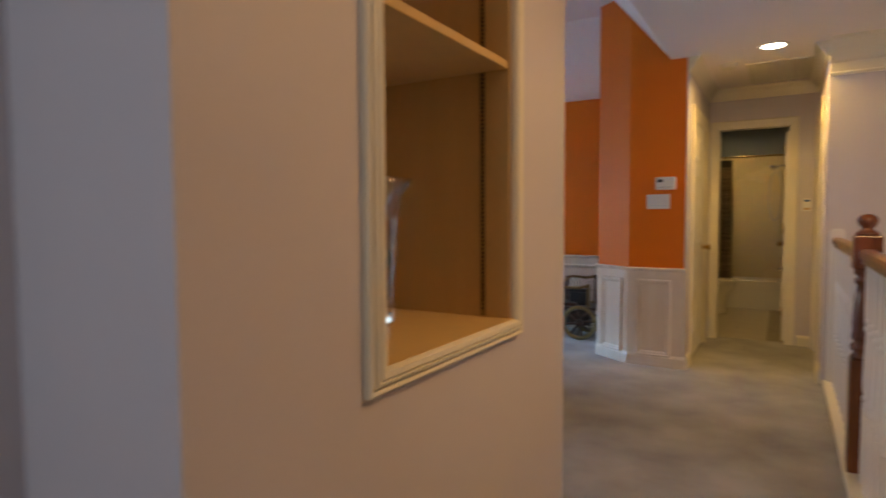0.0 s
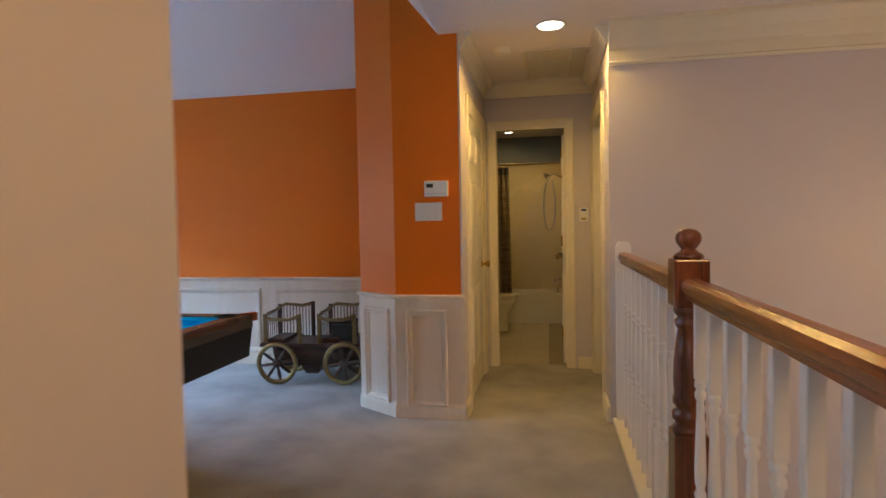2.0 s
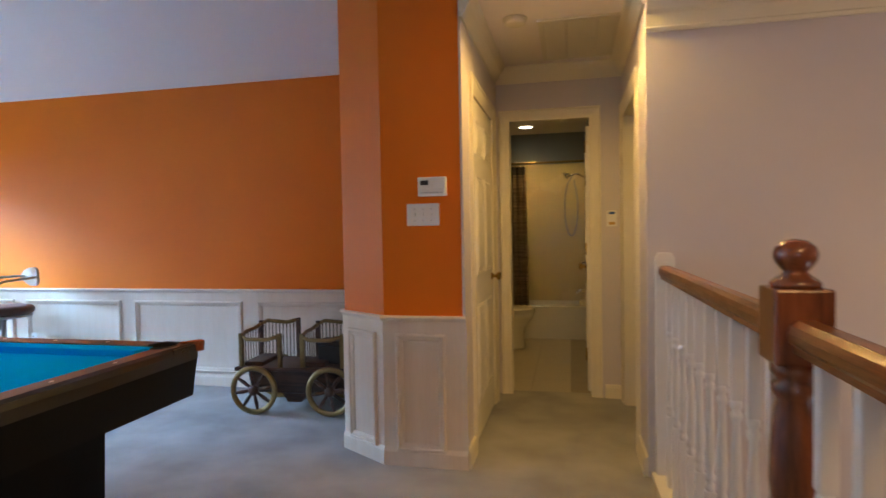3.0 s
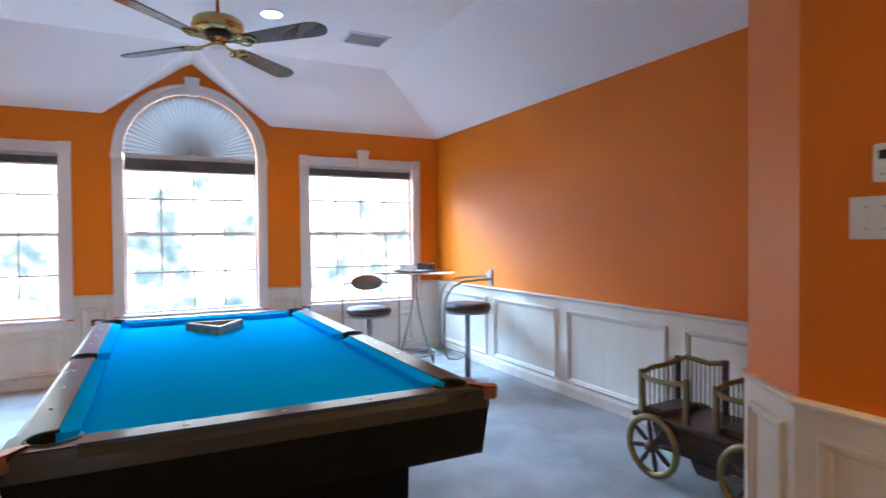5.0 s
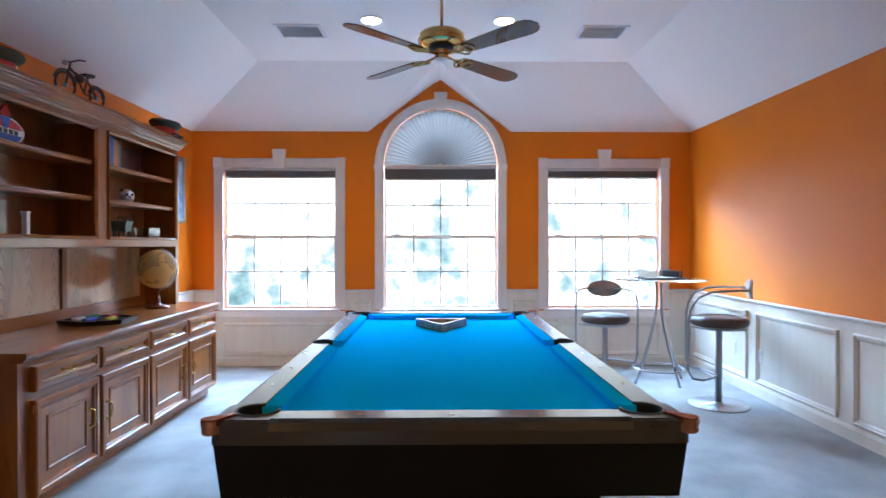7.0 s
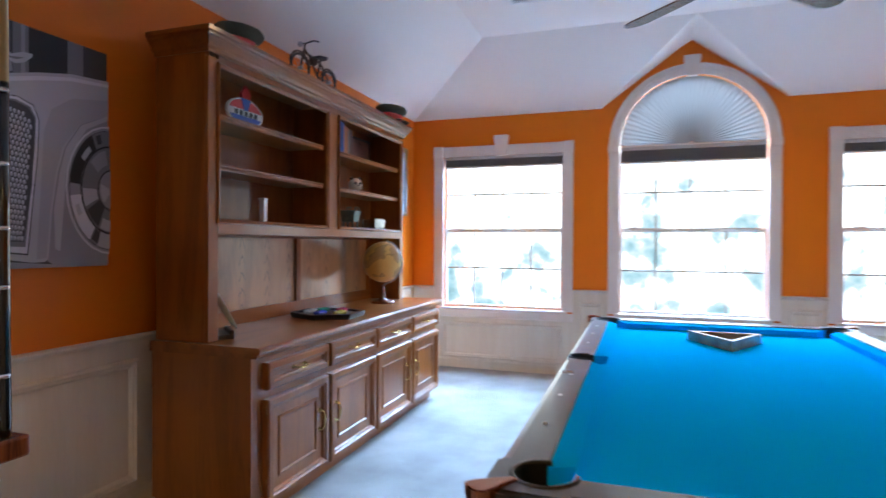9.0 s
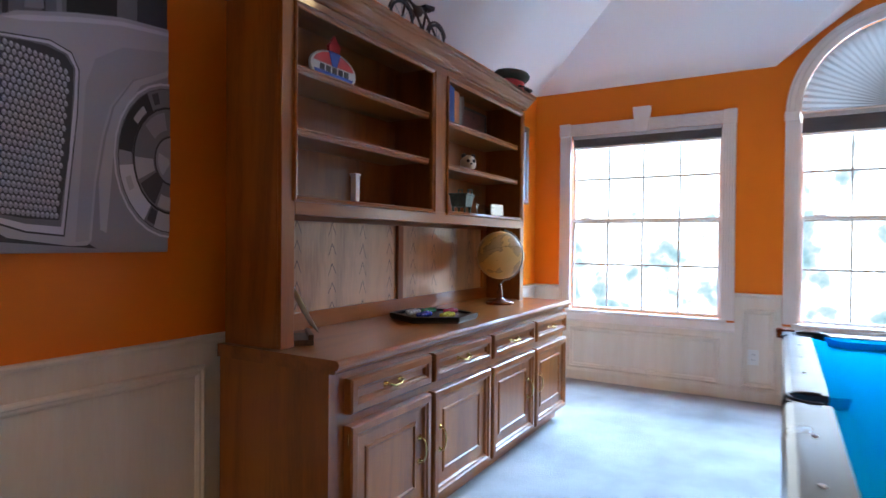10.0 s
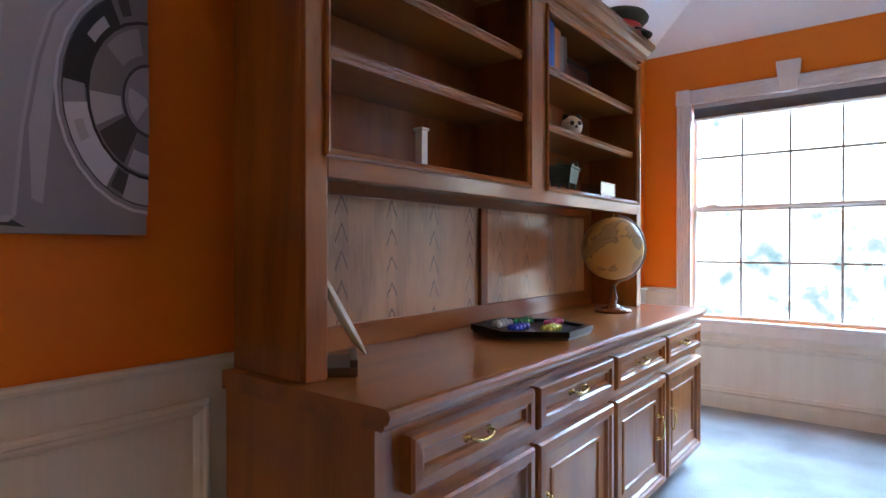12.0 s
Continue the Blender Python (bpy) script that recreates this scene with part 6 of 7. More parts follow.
ball = part("sphere", Shape().sphere(0, 0, 0.305, 0.150, 40), M_GLOBE, gl, "antique map sphere")
part("equator_band", Shape().ring(0, 0, 0.305, 0.1500, 0.0012, seg=60, sub=6, m=Matrix.Translation((0, 0, 0.305)) @ pose(0, 0, 0, 23, 0, 0) @ Matrix.Translation((0, 0, -0.305))), M_OLDBRASS, gl)
part("pole_pin", Shape().lathe([(0.006, 0.452), (0.004, 0.466), (0.002, 0.475)], 0, 0, 0, 10), M_BRASS, gl)

ab = base("marble_game", "black hexagonal marble game board with coloured glass marbles", "board game", "", on_hutch(-3.90, 0.985, CT, 4))
hexa = lambda r: [(r * math.cos(radians(60 * k)), r * math.sin(radians(60 * k))) for k in range(6)]
part("tray", Shape().prism(hexa(0.215), "z", 0.0, 0.018), M_DARKPL, ab)
rim = Shape()
for k in range(6):
    a, b, c, d = hexa(0.222)[k], hexa(0.222)[(k + 1) % 6], hexa(0.190)[(k + 1) % 6], hexa(0.190)[k]
    rim.prism([a, b, c, d], "z", 0.010, 0.030)
part("rim", rim, M_BLACK, ab)
COL = [(0.02, 0.06, 0.50), (0.55, 0.50, 0.04), (0.40, 0.02, 0.06), (0.50, 0.55, 0.58), (0.01, 0.22, 0.10)]
MARB = []
for c in COL:
    mm = noise_mat("glass_marble", c, tuple(min(1, x * 1.3 + 0.02) for x in c), 20.0, 0.08, 60, 0.0, coat=1.0)
    MARB.append(mm)
names = ("blue", "yellow", "crimson", "pale grey", "green")
proto = {}
spots = [(0, (0.086, -0.018), 4), (1, (0.045, 0.088), 4), (2, (-0.098, 0.035), 4), (3, (0.027, -0.115), 4), (4, (-0.066, -0.075), 4)]
for ci, (u, w), n in spots:
    for row in range(2):
        for k in range(n):
            q = on_hutch(-3.90, 0.985, CT, 4) @ Matrix.Translation((u + (k - 1.5) * 0.028 + row * 0.014, w + row * 0.026, 0.018 + 0.0125))
            if ci not in proto:
                o = part("marble", Shape().sphere(0, 0, 0, 0.0125, 14), MARB[ci])
                o.matrix_world = q
                proto[ci] = tagged(o, names[ci] + " glass marble on the black game board", "marble", "marbles on the game board")
            else:
                copy_thing(proto[ci], q)
for i in range(9):
    for j in range(9):
        u, w = -0.16 + 0.04 * i + (0.02 if j % 2 else 0), -0.14 + 0.035 * j
        if abs(w) < 0.15 and abs(u) + abs(w) * 0.58 < 0.175:
            part("hollow", Shape().lathe([(0.004, 0.0178), (0.003, 0.0195)], u, w, 0, 8), M_STEEL, ab)

pl = base("plate_on_stand", "polished shell plate leaning on a dark wooden easel", "ornament", "", on_hutch(-3.01, 0.90, CT, 48))
part("stand_base", Shape().box(-0.09, 0.09, -0.07, 0.055, 0, 0.022, 0.004), M_BROWN, pl)
part("stand_lip", Shape().box(-0.09, 0.09, 0.035, 0.055, 0.020, 0.040, 0.004), M_BROWN, pl)
part("stand_back", Shape().box(-0.03, 0.03, -0.010, 0.010, 0, 0.20, 0.004, m=pose(0, -0.045, 0.02, 28, 0, 0)), M_BROWN, pl)
M_SHELL = noise_mat("polished_shell", (0.62, 0.60, 0.48), (0.80, 0.78, 0.68), 14.0, 0.12, 80, 0.05, coat=0.6)
part("plate", Shape().lathe([(0.004, 0.0), (0.08, 0.004), (0.115, 0.016), (0.120, 0.022), (0.110, 0.022), (0.07, 0.012), (0.004, 0.009)], 0, 0, 0, 40, pose(0, 0.000, 0.142, 28, 0, 0) @ pose(0, 0, 0, -90, 0, 0) @ Matrix.Diagonal((0.80, 1.10, 1, 1))), M_SHELL, pl)

S1, S2, S0 = 1.588, 1.816, 1.325
tagged(part("column_model", Shape().box(0.002, 0.030, -0.014, 0.014, 0.012, 0.135, 0.002).box(-0.002, 0.034, -0.018, 0.018, 0.130, 0.139, 0.002).box(-0.050, 0.040, -0.028, 0.028, 0.0, 0.013, 0.003), M_PLASTIC), "small white marble column model on a shelf", "ornament").matrix_world = on_hutch(-3.40, 0.875, S0)
dg = base("bronze_vessel", "square green bronze vessel on four legs on a shelf", "vessel", "", on_hutch(-4.38, 0.87, S0, 10))
M_VERD = noise_mat("verdigris_bronze", (0.06, 0.085, 0.075), (0.14, 0.20, 0.17), 18.0, 0.55, 90, 0.3, metal=0.4)
part("bowl", Shape()._add([(-0.058, -0.042, 0.05), (0.058, -0.042, 0.05), (0.058, 0.042, 0.05), (-0.058, 0.042, 0.05), (-0.068, -0.052, 0.118), (0.068, -0.052, 0.118), (0.068, 0.052, 0.118), (-0.068, 0.052, 0.118)], [(0, 1, 2, 3), (4, 7, 6, 5), (0, 4, 5, 1), (1, 5, 6, 2), (2, 6, 7, 3), (3, 7, 4, 0)]).box(-0.073, 0.073, -0.057, 0.057, 0.114, 0.126, 0.003), M_VERD, dg)
for x in (-0.05, 0.05):
    for y in (-0.034, 0.034):
        part("leg", Shape().tube([(x, y, 0), (x, y, 0.03), (x, y, 0.055)], [0.007, 0.006, 0.009], 10), M_VERD, dg)
for y in (-0.03, 0.03):
    part("ear", Shape().tube([(-0.06, y - 0.012, 0.12), (-0.06, y - 0.012, 0.155), (-0.06, y + 0.012, 0.155), (-0.06, y + 0.012, 0.12)], 0.005, 8), M_VERD, dg)
ac = base("acrylic_box", "clear acrylic display box on a shelf", "box", "", on_hutch(-4.78, 0.86, S0))
part("walls", Shape().box(-0.085, 0.085, -0.055, -0.051, 0.004, 0.085).box(-0.085, 0.085, 0.051, 0.055, 0.004, 0.085).box(-0.085, -0.081, -0.051, 0.051, 0.004, 0.085).box(0.081, 0.085, -0.051, 0.051, 0.004, 0.085), M_THIN, ac)
part("bottom", Shape().box(-0.085, 0.085, -0.055, 0.055, 0, 0.004), M_BROWN, ac)

pd_me = Shape().sphere(0, 0, 0.045, 0.048, 20)
pd_ob = part("panda_figurine", pd_me, M_IVORY)
pd_ob.data.materials.append(M_DARKPL)
bmx = bmesh.new()
bmx.from_mesh(pd_ob.data)
for (x, y, z, r) in ((-0.030, 0.0, 0.088, 0.015), (0.030, 0.0, 0.088, 0.015), (-0.017, 0.041, 0.054, 0.011), (0.017, 0.041, 0.054, 0.011), (0, 0.047, 0.038, 0.007)):
    sp = bmesh.ops.create_icosphere(bmx, subdivisions=2, radius=r, matrix=Matrix.Translation((x, y, z)))
    for vv in sp["verts"]:
        for ff in vv.link_faces:
            ff.material_index, ff.smooth = 1, True
bmx.to_mesh(pd_ob.data)
bmx.free()
pd_ob.matrix_world = on_hutch(-4.43, 0.885, S1, -38)
tagged(pd_ob, "small black and white panda head ornament on a shelf", "ornament")

M_RED = noise_mat("red_enamel", (0.50, 0.02, 0.02), (0.58, 0.03, 0.03), 9.0, 0.3, 80, 0.0)
M_NAVY = noise_mat("blue_enamel", (0.02, 0.07, 0.34), (0.03, 0.10, 0.42), 9.0, 0.3, 80, 0.0)
sg = base("oval_sign", "small oval red white and blue enamel sign with a torch", "sign", "", on_hutch(-3.27, 0.84, S2) @ Matrix(((-1.4, 0, 0, 0), (0, 1, 0, 0), (0, 0, 1.12, 0), (0, 0, 0, 1))))
ov = lambda ru, rw, cz, a0=0, a1=360, n=36: [(ru * math.cos(radians(a0 + (a1 - a0) * i / n)), cz + rw * math.sin(radians(a0 + (a1 - a0) * i / n))) for i in range(n + (0 if a1 - a0 == 360 else 1))]
part("backing", Shape().prism(ov(0.100, 0.065, 0.065), "y", -0.006, 0.006), M_PLASTIC, sg)
part("upper_field", Shape().prism(ov(0.090, 0.056, 0.068, 10, 170), "y", 0.0055, 0.0075), M_RED, sg)
part("lower_field", Shape().prism(ov(0.088, 0.052, 0.058, 190, 350), "y", 0.0055, 0.0075), M_NAVY, sg)
for k in range(5):
    part("letter_bar", Shape().box(-0.062 + 0.027 * k, -0.044 + 0.027 * k, 0.0055, 0.0085, 0.050, 0.072), M_DARKPL, sg)
part("torch", Shape().prism([(-0.010, 0.075), (0.010, 0.075), (0.026, 0.128), (-0.026, 0.128)], "y", -0.005, 0.0095), M_NAVY, sg)
part("flame", Shape().prism([(-0.022, 0.130), (0.022, 0.130), (0.026, 0.152), (0.008, 0.178), (0.0, 0.190), (-0.012, 0.168), (-0.026, 0.150)], "y", -0.005, 0.0095), M_RED, sg)
tagged(part("stone_ornament", Shape().sphere(0, 0, 0.022, 0.03, 16, 0.72).box(-0.012, 0.03, -0.012, 0.012, 0.03, 0.048, 0.006), M_IVORY), "small pale carved ornament on a shelf", "ornament").matrix_world = on_hutch(-3.02, 0.84, S1)

bk_cols = [((0.02, 0.06, 0.22), 0.026, 0.205), ((0.03, 0.09, 0.30), 0.024, 0.20), ((0.42, 0.13, 0.03), 0.030, 0.185), ((0.34, 0.10, 0.03), 0.022, 0.18), ((0.14, 0.12, 0.10), 0.026, 0.165), ((0.08, 0.035, 0.02), 0.03, 0.17)]
x = -4.135
for c, w, h in bk_cols:
    bk = base("book", "hardback book standing on a shelf of the hutch", "book", "books on the shelf", on_hutch(x - w / 2, 0.85, S2))
    cm = noise_mat("book_cloth", c, tuple(min(1, q * 1.4) for q in c), 12.0, 0.5, 90, 0.1)
    part("cover", Shape().box(-w / 2, -w / 2 + 0.003, -0.07, 0.07, 0, h).box(w / 2 - 0.003, w / 2, -0.07, 0.07, 0, h).box(-w / 2, w / 2, 0.066, 0.070, 0, h, 0.001), cm, bk)
    part("pages", Shape().box(-w / 2 + 0.003, w / 2 - 0.003, -0.066, 0.066, 0.003, h - 0.004), M_IVORY, bk)
    x -= w + 0.002
ph = base("photo_print", "dark reddish framed photograph leaning at the back of the shelf", "picture", "", on_hutch(-4.72, 0.74, S2))
part("frame", framed(Shape(), -0.19, 0.19, 0.0, 0.20, [(0, 0), (0, 0.012), (0.010, 0.014), (0.016, 0.008)], plane(0, 0, 1, 0, 0, 1)), M_DARKPL, ph)
part("print", Shape().box(-0.18, 0.18, 0.0, 0.006, 0.01, 0.19), noise_mat("dark_red_print", (0.03, 0.008, 0.006), (0.22, 0.06, 0.03), 9.0, 0.3, 60, 0.0), ph)

TOP = 2.160


def peaked_cap(x, y, rz, label, k=1.0):
    th = base("peaked_cap", label, "hat", "military caps on the hutch", on_hutch(x, y, TOP, rz) @ Matrix.Scale(k, 4))
    part("crown", Shape().lathe([(0.088, 0.056), (0.096, 0.064), (0.112, 0.082), (0.116, 0.098), (0.104, 0.114), (0.06, 0.124), (0.004, 0.127)], 0, 0, 0, 32, pose(0, 0, 0, -6, 0, 0)), M_OLIVE, th, "olive green cloth crown")
    part("band", Shape().lathe([(0.088, 0.006), (0.091, 0.008), (0.091, 0.060), (0.088, 0.062)], 0, 0, 0, 32), M_RED, th, "red cap band")
    pk = Shape()
    v, f, n = [], [], 16
    for i in range(n + 1):
        a = radians(20 + 140 * i / n)
        for r, z in ((0.086, 0.024), (0.118, 0.012), (0.142 * (0.75 + 0.25 * math.sin(a)), 0.001), (0.138 * (0.75 + 0.25 * math.sin(a)), -0.001 + 0.001), (0.084, 0.016)):
            v.append((r * math.cos(a), r * math.sin(a), z))
    for i in range(n):
        for q in range(4):
            f.append((i * 5 + q, i * 5 + q + 1, (i + 1) * 5 + q + 1, (i + 1) * 5 + q))
    part("peak", pk._add(v, f), M_BLACK, th)
    part("badge", Shape().lathe([(0.014, 0), (0.010, 0.004), (0.003, 0.006)], 0, 0.088, 0.036, 14, None, "y"), M_BRASS, th, "gilt badge")
    return th


M_OLIVE = noise_mat("olive_wool", (0.050, 0.050, 0.032), (0.085, 0.082, 0.055), 9.0, 0.85, 200, 0.4)
peaked_cap(-3.17, 0.87, 20, "olive military cap on top of the hutch", 1.05)
peaked_cap(-4.93, 0.93, 30, "olive military cap with red band and badge on the hutch", 1.05)
bk = base("model_bicycle", "small dark metal model bicycle on top of the hutch", "model bicycle", "", on_hutch(-3.86, 0.90, TOP, -6) @ Matrix.Scale(1.28, 4))
for x, r in ((0.105, 0.062), (-0.11, 0.050)):
    wh = part("wheel", Shape().ring(x, 0, r + 0.006, r, 0.006, "y", 32, 8), M_DARKPL, bk)
    part("hub", Shape().lathe([(0.008, -0.012), (0.008, 0.012)], x, 0, r + 0.006, 10, None, "y"), M_STEEL, wh)
    for k in range(8):
        a = radians(45 * k)
        part("spoke", Shape().tube([(x, 0, r + 0.006), (x + r * math.cos(a), 0, r + 0.006 + r * math.sin(a))], 0.0015, 5), M_STEEL, wh)
    part("mudguard", Shape().tube([(x + (r + 0.012) * math.cos(radians(a)), 0, r + 0.006 + (r + 0.012) * math.sin(radians(a))) for a in range(15, 166, 15)], 0.005, 6), M_BROWN, bk)
fr = Shape()
for pts in (((-0.11, 0, 0.056), (-0.02, 0, 0.06), (0.03, 0, 0.13), (0.075, 0, 0.16)), ((-0.02, 0, 0.06), (-0.045, 0, 0.15)), ((-0.11, 0, 0.056), (-0.04, 0, 0.13)), ((0.105, 0, 0.068), (0.07, 0, 0.185)), ((-0.04, 0, 0.13), (0.075, 0, 0.15))):
    fr.tube(pts, 0.005, 7)
part("frame", fr, M_BROWN, bk)
part("handlebar", Shape().tube([(0.035, -0.05, 0.20), (0.062, -0.04, 0.198), (0.070, 0, 0.188), (0.062, 0.04, 0.198), (0.035, 0.05, 0.20)], 0.004, 7), M_DARKPL, bk)
part("saddle", Shape().prism([(-0.075, 0.150), (-0.02, 0.150), (-0.015, 0.158), (-0.045, 0.163), (-0.08, 0.168)], "y", -0.016, 0.016), M_DARKPL, bk)
part("tank", Shape().sphere(0.01, 0, 0.125, 0.022, 14), M_BROWN, bk)
part("lamp", Shape().sphere(0.105, 0, 0.175, 0.013, 12), M_STEEL, bk)

# ---- bathroom ----
M_TILE = noise_mat("beige_floor_tile", (0.40, 0.36, 0.28), (0.48, 0.43, 0.34), 3.0, 0.35, 60, 0.1)
M_GROUT = noise_mat("grout", (0.30, 0.27, 0.22), (0.36, 0.32, 0.26), 8.0, 0.9, 120, 0.3)
M_SURR = noise_mat("cream_tub_surround", (0.62, 0.52, 0.30), (0.66, 0.56, 0.34), 2.0, 0.25, 60, 0.02)
M_TUB = noise_mat("white_enamel", (0.74, 0.70, 0.58), (0.78, 0.74, 0.62), 2.0, 0.18, 60, 0.0)
M_BWALL = noise_mat("grey_blue_bath_wall", (0.22, 0.25, 0.27), (0.26, 0.29, 0.31), 2.0, 0.6, 150, 0.1)
Y0, Y1, X0, X1, BZ2 = YB + 0.11, 8.96, -1.42, 0.0, 2.43
fl = structure("bath_floor", Shape().box(X0, X1, Y0 - 0.11, Y1, -0.05, -0.004), M_GROUT)
tile = None
for i in range(5):
    for j in range(7):
        xa, ya2 = X0 + 0.004 + 0.305 * i, Y0 - 0.02 + 0.305 * j
        if xa + 0.30 > X1 + 0.01 or ya2 > 8.3:
            continue
        if tile is None:
            tile = part("tile", Shape().box(0, 0.300, 0, 0.300, -0.005, 0.003, 0.0015), M_TILE, fl)
            tile.location = (xa, ya2, 0)
        else:
            o = bpy.data.objects.new("tile", tile.data)
            scene.collection.objects.link(o)
            o.parent = fl
            o.location = (xa, ya2, 0)
structure("wall_bath", Shape().box(X0 - 0.1, X0, Y0, Y1, 0, HALLZ).box(X1, X1 + 0.1, Y0, Y1, 0, HALLZ).box(X0 - 0.1, X1 + 0.1, Y1, Y1 + 0.1, 0, HALLZ), M_BWALL)
structure("ceiling_bath", Shape().box(X0 - 0.1, X1 + 0.1, YB + 0.11, Y1 + 0.1, BZ2, HALLZ + 0.08), M_CEIL)
structure("tub_surround", Shape().box(X0, X1, Y1 - 0.012, Y1 - 0.001, 0.36, 2.05, 0.003).box(X1 - 0.012, X1 - 0.001, 8.27, Y1 - 0.012, 0.36, 2.05, 0.003).box(X0 + 0.001, X0 + 0.012, 8.27, Y1 - 0.012, 0.36, 2.05, 0.003), M_SURR)
tb = base("bathtub", "cream enamel bathtub along the back wall", "bathtub", "", Matrix.Translation(((X0 + X1) / 2, 8.26, 0)))
w = (X1 - X0) / 2 - 0.002
part("apron", Shape().box(-w, w, 0.004, 0.025, 0.004, 0.345, 0.006), M_TUB, tb)
part("rim", framed(Shape(), -w, w, 0.0, 0.775, [(0, 0.30), (0, 0.372), (0.01, 0.380), (0.07, 0.380), (0.085, 0.370), (0.12, 0.12)], Matrix(((1, 0, 0, 0), (0, 0, 1, 0), (0, 1, 0, 0), (0, 0, 0, 1)))), M_TUB, tb)
part("tub_floor", Shape().box(-w + 0.1, w - 0.1, 0.10, 0.68, 0.08, 0.125, 0.01), M_TUB, tb)
tagged(part("soap_dish", Shape().box(-0.86, -0.72, Y1 - 0.045, Y1 - 0.010, 0.66, 0.76, 0.006), M_SURR), "cream soap dish set in the tub wall", "soap dish")
rd = tagged(part("curtain_rod", Shape().tube([(X0, 8.30, 2.00), (-0.5, 8.30, 2.00), (X1, 8.30, 2.00)], 0.013, 12), M_OLDBRASS), "brass shower curtain rod across the tub", "curtain rod")
M_CURT = noise_mat("striped_shower_curtain", (0.10, 0.075, 0.06), (0.34, 0.27, 0.20), 14.0, 0.8, 60, 0.1, (0.2, 0.2, 3.0))
sc = base("shower_curtain", "dark plaid shower curtain drawn aside on its rod", "curtain", "", Matrix.Translation((-0.90, 8.30, 0.10)))
v, f = [], []
n = 60
for i in range(n + 1):
    t = i / n
    x = -0.34 + 0.56 * t
    for k, z in enumerate((0.0, 0.9, 1.86)):
        sp = 1.0 + 0.06 * (2 - k)
        v.append((x * sp, 0.028 * math.sin(t * 2 * math.pi * 9) * (1.2 - 0.2 * k), z))
for i in range(n):
    for k in range(2):
        f.append((i * 3 + k, (i + 1) * 3 + k, (i + 1) * 3 + k + 1, i * 3 + k + 1))
csh = Shape()._add(v, f)
part("cloth", csh, M_CURT, sc)
part("header_band", Shape()._add([(vx, vy - 0.002, vz) for vx, vy, vz in v[2::3]] + [(vx, vy - 0.002, vz - 0.09) for vx, vy, vz in v[2::3]], [(i, i + 1, n + 2 + i, n + 1 + i) for i in range(n)]), M_DARKPL, sc, "dark header band")
for k in range(8):
    part("hook", Shape().ring(-0.31 + 0.073 * k, 0, 1.885, 0.022, 0.002, "x", 16, 6), M_CHROME, sc)
sw2 = base("hand_shower", "chrome hand shower with a hanging hose", "shower", "", Matrix.Translation((X1 - 0.013, 8.62, 1.84)))
part("arm", Shape().tube([(0, 0, 0), (-0.10, 0, 0.05), (-0.20, 0, 0.02)], 0.010, 10), M_CHROME, sw2)
part("head", Shape().lathe([(0.012, 0.0), (0.030, 0.03), (0.045, 0.045), (0.045, 0.058)], 0, 0, 0, 20, pose(-0.18, 0, 0.05, 0, -120, 0)), M_CHROME, sw2)
hose = [(-0.15, -0.01, 0.02)] + [(-0.165 - 0.075 * math.sin(radians(a)), -0.01, -0.35 - 0.33 * math.cos(radians(a))) for a in range(150, -151, -20)] + [(-0.13, -0.01, -0.02)]
part("hose", Shape().tube(hose, 0.007, 8), M_STEEL, sw2)
tagged(part("tub_spout", Shape().tube([(X1 - 0.012, 8.62, 0.52), (X1 - 0.10, 8.62, 0.52), (X1 - 0.13, 8.62, 0.49)], [0.020, 0.020, 0.016], 12), M_CHROME), "chrome tub spout on the end wall", "tub spout")
tagged(part("tub_valve", Shape().lathe([(0.06, 0), (0.06, -0.006), (0.022, -0.02), (0.026, -0.055), (0.01, -0.06)], X1 - 0.012, 8.62, 0.85, 20, None, "x"), M_CHROME), "chrome tub valve on the end wall", "tub valve")
tl = base("toilet", "cream toilet with its lid closed beside the tub", "toilet", "", Matrix.Translation((-0.80, 7.75, 0.003)))
part("bowl", Shape().lathe([(0.10, 0), (0.11, 0.02), (0.095, 0.12), (0.11, 0.22), (0.17, 0.32), (0.185, 0.375), (0.16, 0.385)], 0, 0, 0, 32, Matrix.Diagonal((1.25, 1, 1, 1))), M_TUB, tl)
part("seat", Shape().lathe([(0.19, 0.386), (0.193, 0.398), (0.18, 0.404)], 0, 0, 0, 32, Matrix.Diagonal((1.25, 1, 1, 1))), M_TUB, tl)
part("lid", Shape().lathe([(0.188, 0.404), (0.19, 0.418), (0.15, 0.428), (0.004, 0.43)], 0, 0, 0, 32, Matrix.Diagonal((1.25, 1, 1, 1))), M_TUB, tl)
part("tank", Shape().box(-0.44, -0.24, -0.22, 0.22, 0.36, 0.74, 0.02), M_TUB, tl)
part("tank_lid", Shape().box(-0.45, -0.23, -0.23, 0.23, 0.738, 0.775, 0.012), M_TUB, tl)
part("neck", Shape().box(-0.26, -0.10, -0.10, 0.10, 0.0, 0.36, 0.03), M_TUB, tl)
downlight(-0.68, 8.41, BZ2, "lit recessed ceiling light in the bathroom")

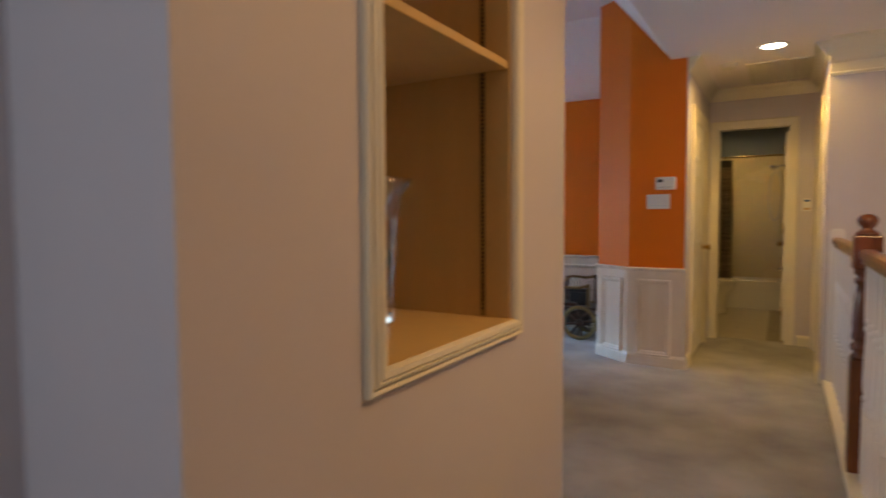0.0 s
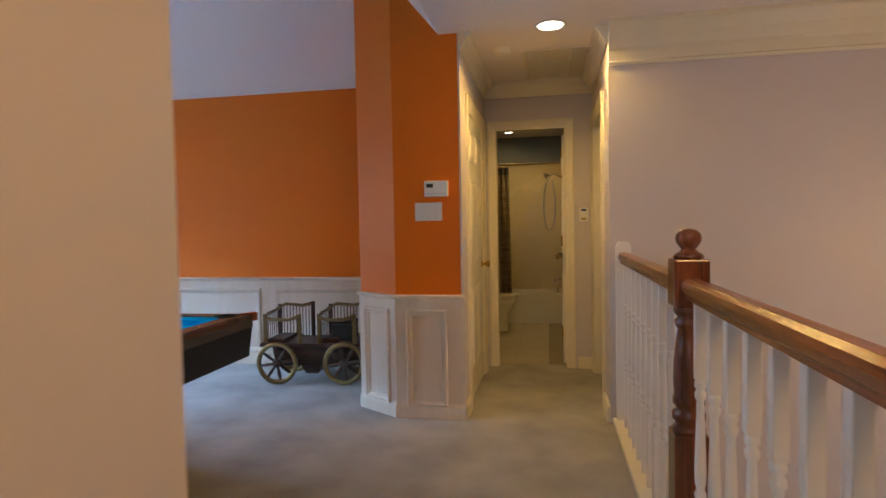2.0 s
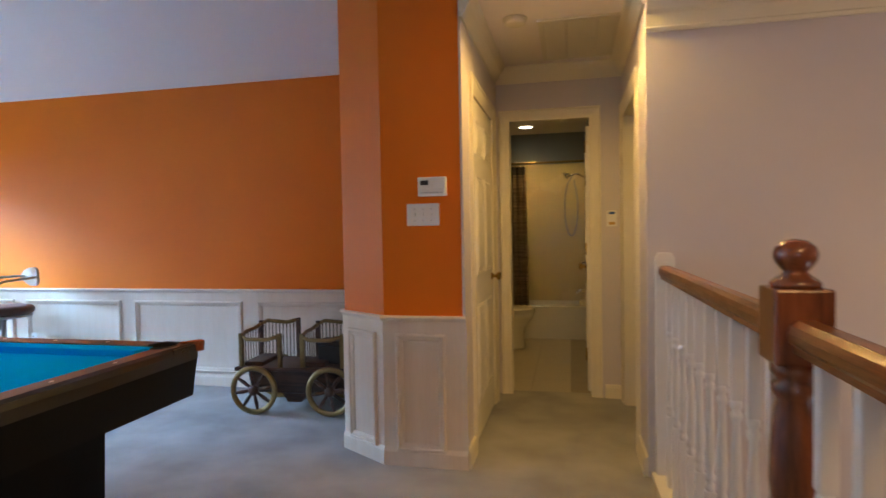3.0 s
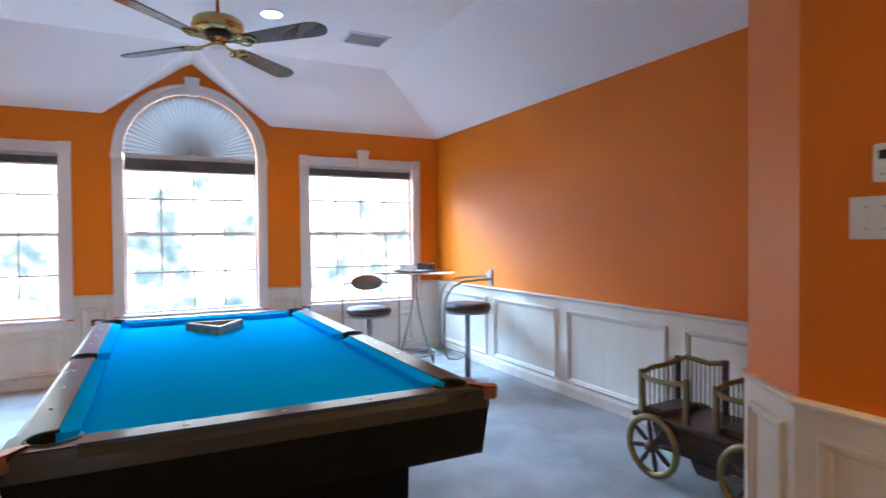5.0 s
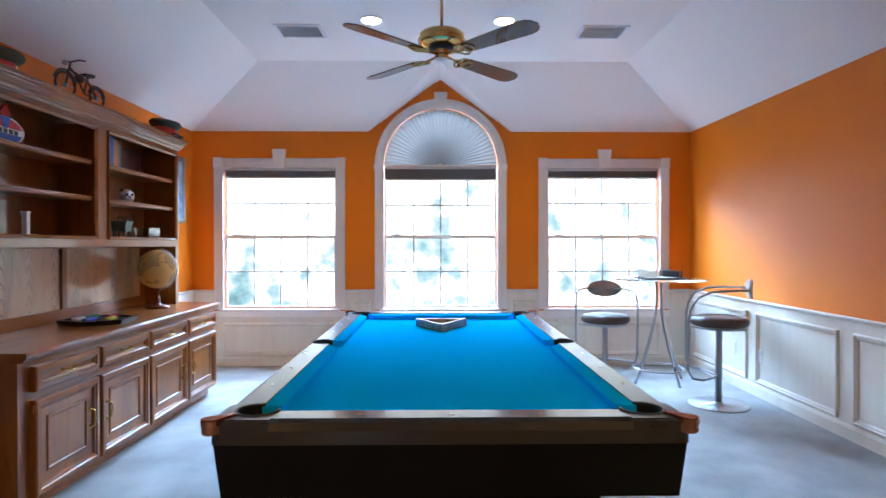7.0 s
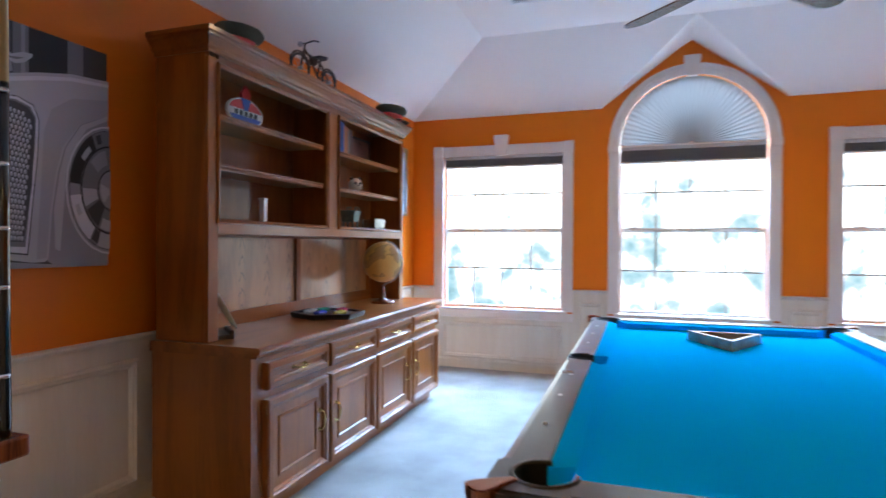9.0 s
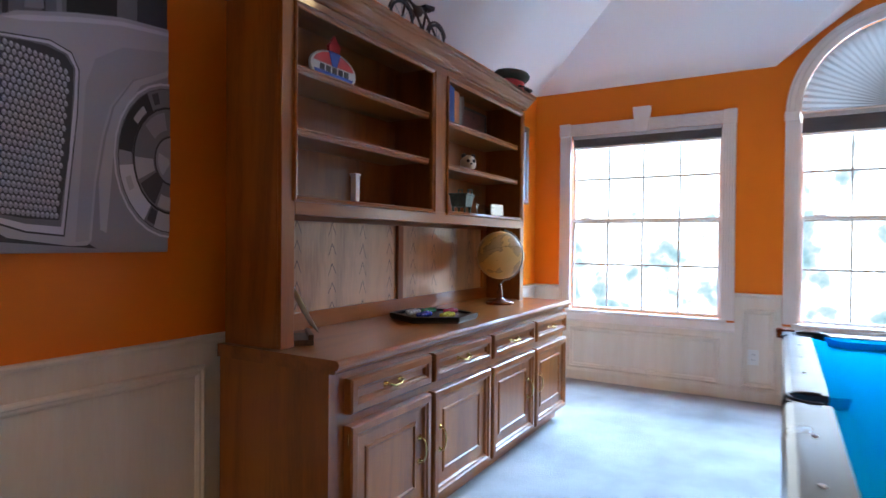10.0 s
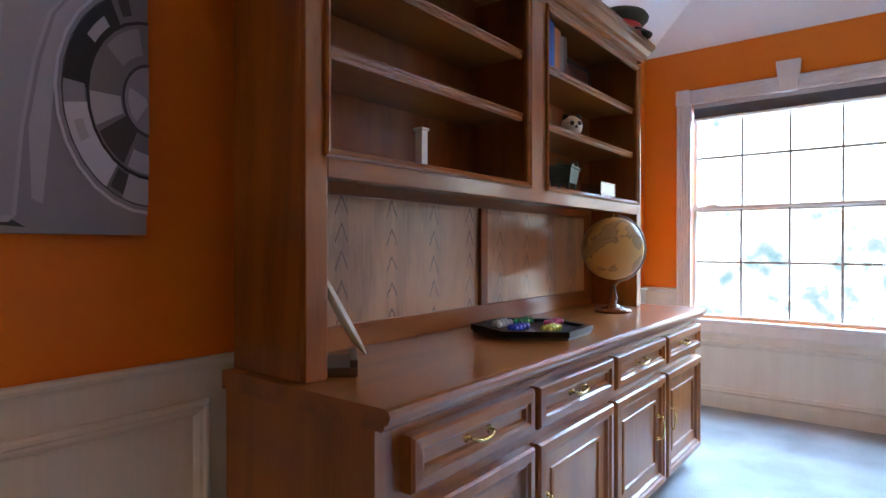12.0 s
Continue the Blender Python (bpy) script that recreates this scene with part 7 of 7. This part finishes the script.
# ---- outside the windows ----
# glowing sheet: foliage and glare painted in emission, paler upwards, also lighting the room
M_BACK = bpy.data.materials.new("glowing_garden_backdrop")
M_BACK.use_nodes = True
bn, bl2 = M_BACK.node_tree.nodes, M_BACK.node_tree.links
bco, bmp = bn.new("ShaderNodeTexCoord"), bn.new("ShaderNodeMapping")
b1, b2 = bn.new("ShaderNodeTexNoise"), bn.new("ShaderNodeTexNoise")
b1.inputs["Scale"].default_value, b1.inputs["Detail"].default_value = 0.42, 10.0
b2.inputs["Scale"].default_value, b2.inputs["Detail"].default_value = 0.10, 3.0
bl2.new(bco.outputs["Object"], b1.inputs["Vector"])
bl2.new(bco.outputs["Object"], b2.inputs["Vector"])
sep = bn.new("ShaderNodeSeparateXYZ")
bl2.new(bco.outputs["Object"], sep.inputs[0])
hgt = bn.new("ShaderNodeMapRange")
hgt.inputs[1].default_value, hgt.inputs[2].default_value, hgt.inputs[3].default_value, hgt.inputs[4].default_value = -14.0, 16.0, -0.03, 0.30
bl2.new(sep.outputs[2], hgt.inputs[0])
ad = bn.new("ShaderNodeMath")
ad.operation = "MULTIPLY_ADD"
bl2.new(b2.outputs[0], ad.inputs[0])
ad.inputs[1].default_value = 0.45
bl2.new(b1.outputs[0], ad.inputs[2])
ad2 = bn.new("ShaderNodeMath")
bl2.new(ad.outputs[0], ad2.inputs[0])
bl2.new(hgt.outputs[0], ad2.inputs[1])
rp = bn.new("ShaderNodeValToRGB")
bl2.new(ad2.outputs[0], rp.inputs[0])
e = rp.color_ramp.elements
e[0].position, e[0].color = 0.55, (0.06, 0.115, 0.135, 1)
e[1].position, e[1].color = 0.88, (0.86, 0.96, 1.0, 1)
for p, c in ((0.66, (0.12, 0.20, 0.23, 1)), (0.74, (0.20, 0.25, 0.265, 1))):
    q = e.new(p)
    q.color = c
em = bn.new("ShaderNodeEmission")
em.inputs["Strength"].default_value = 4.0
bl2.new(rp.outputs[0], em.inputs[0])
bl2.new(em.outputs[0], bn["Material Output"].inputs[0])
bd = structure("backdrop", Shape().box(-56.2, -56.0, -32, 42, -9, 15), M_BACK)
M_LAWN = noise_mat("lawn", (0.05, 0.09, 0.03), (0.10, 0.15, 0.06), 1.0, 0.9, 40, 0.5)
structure("ground", Shape().box(-400, 400, -400, 400, -7.4, -7.0), M_LAWN)
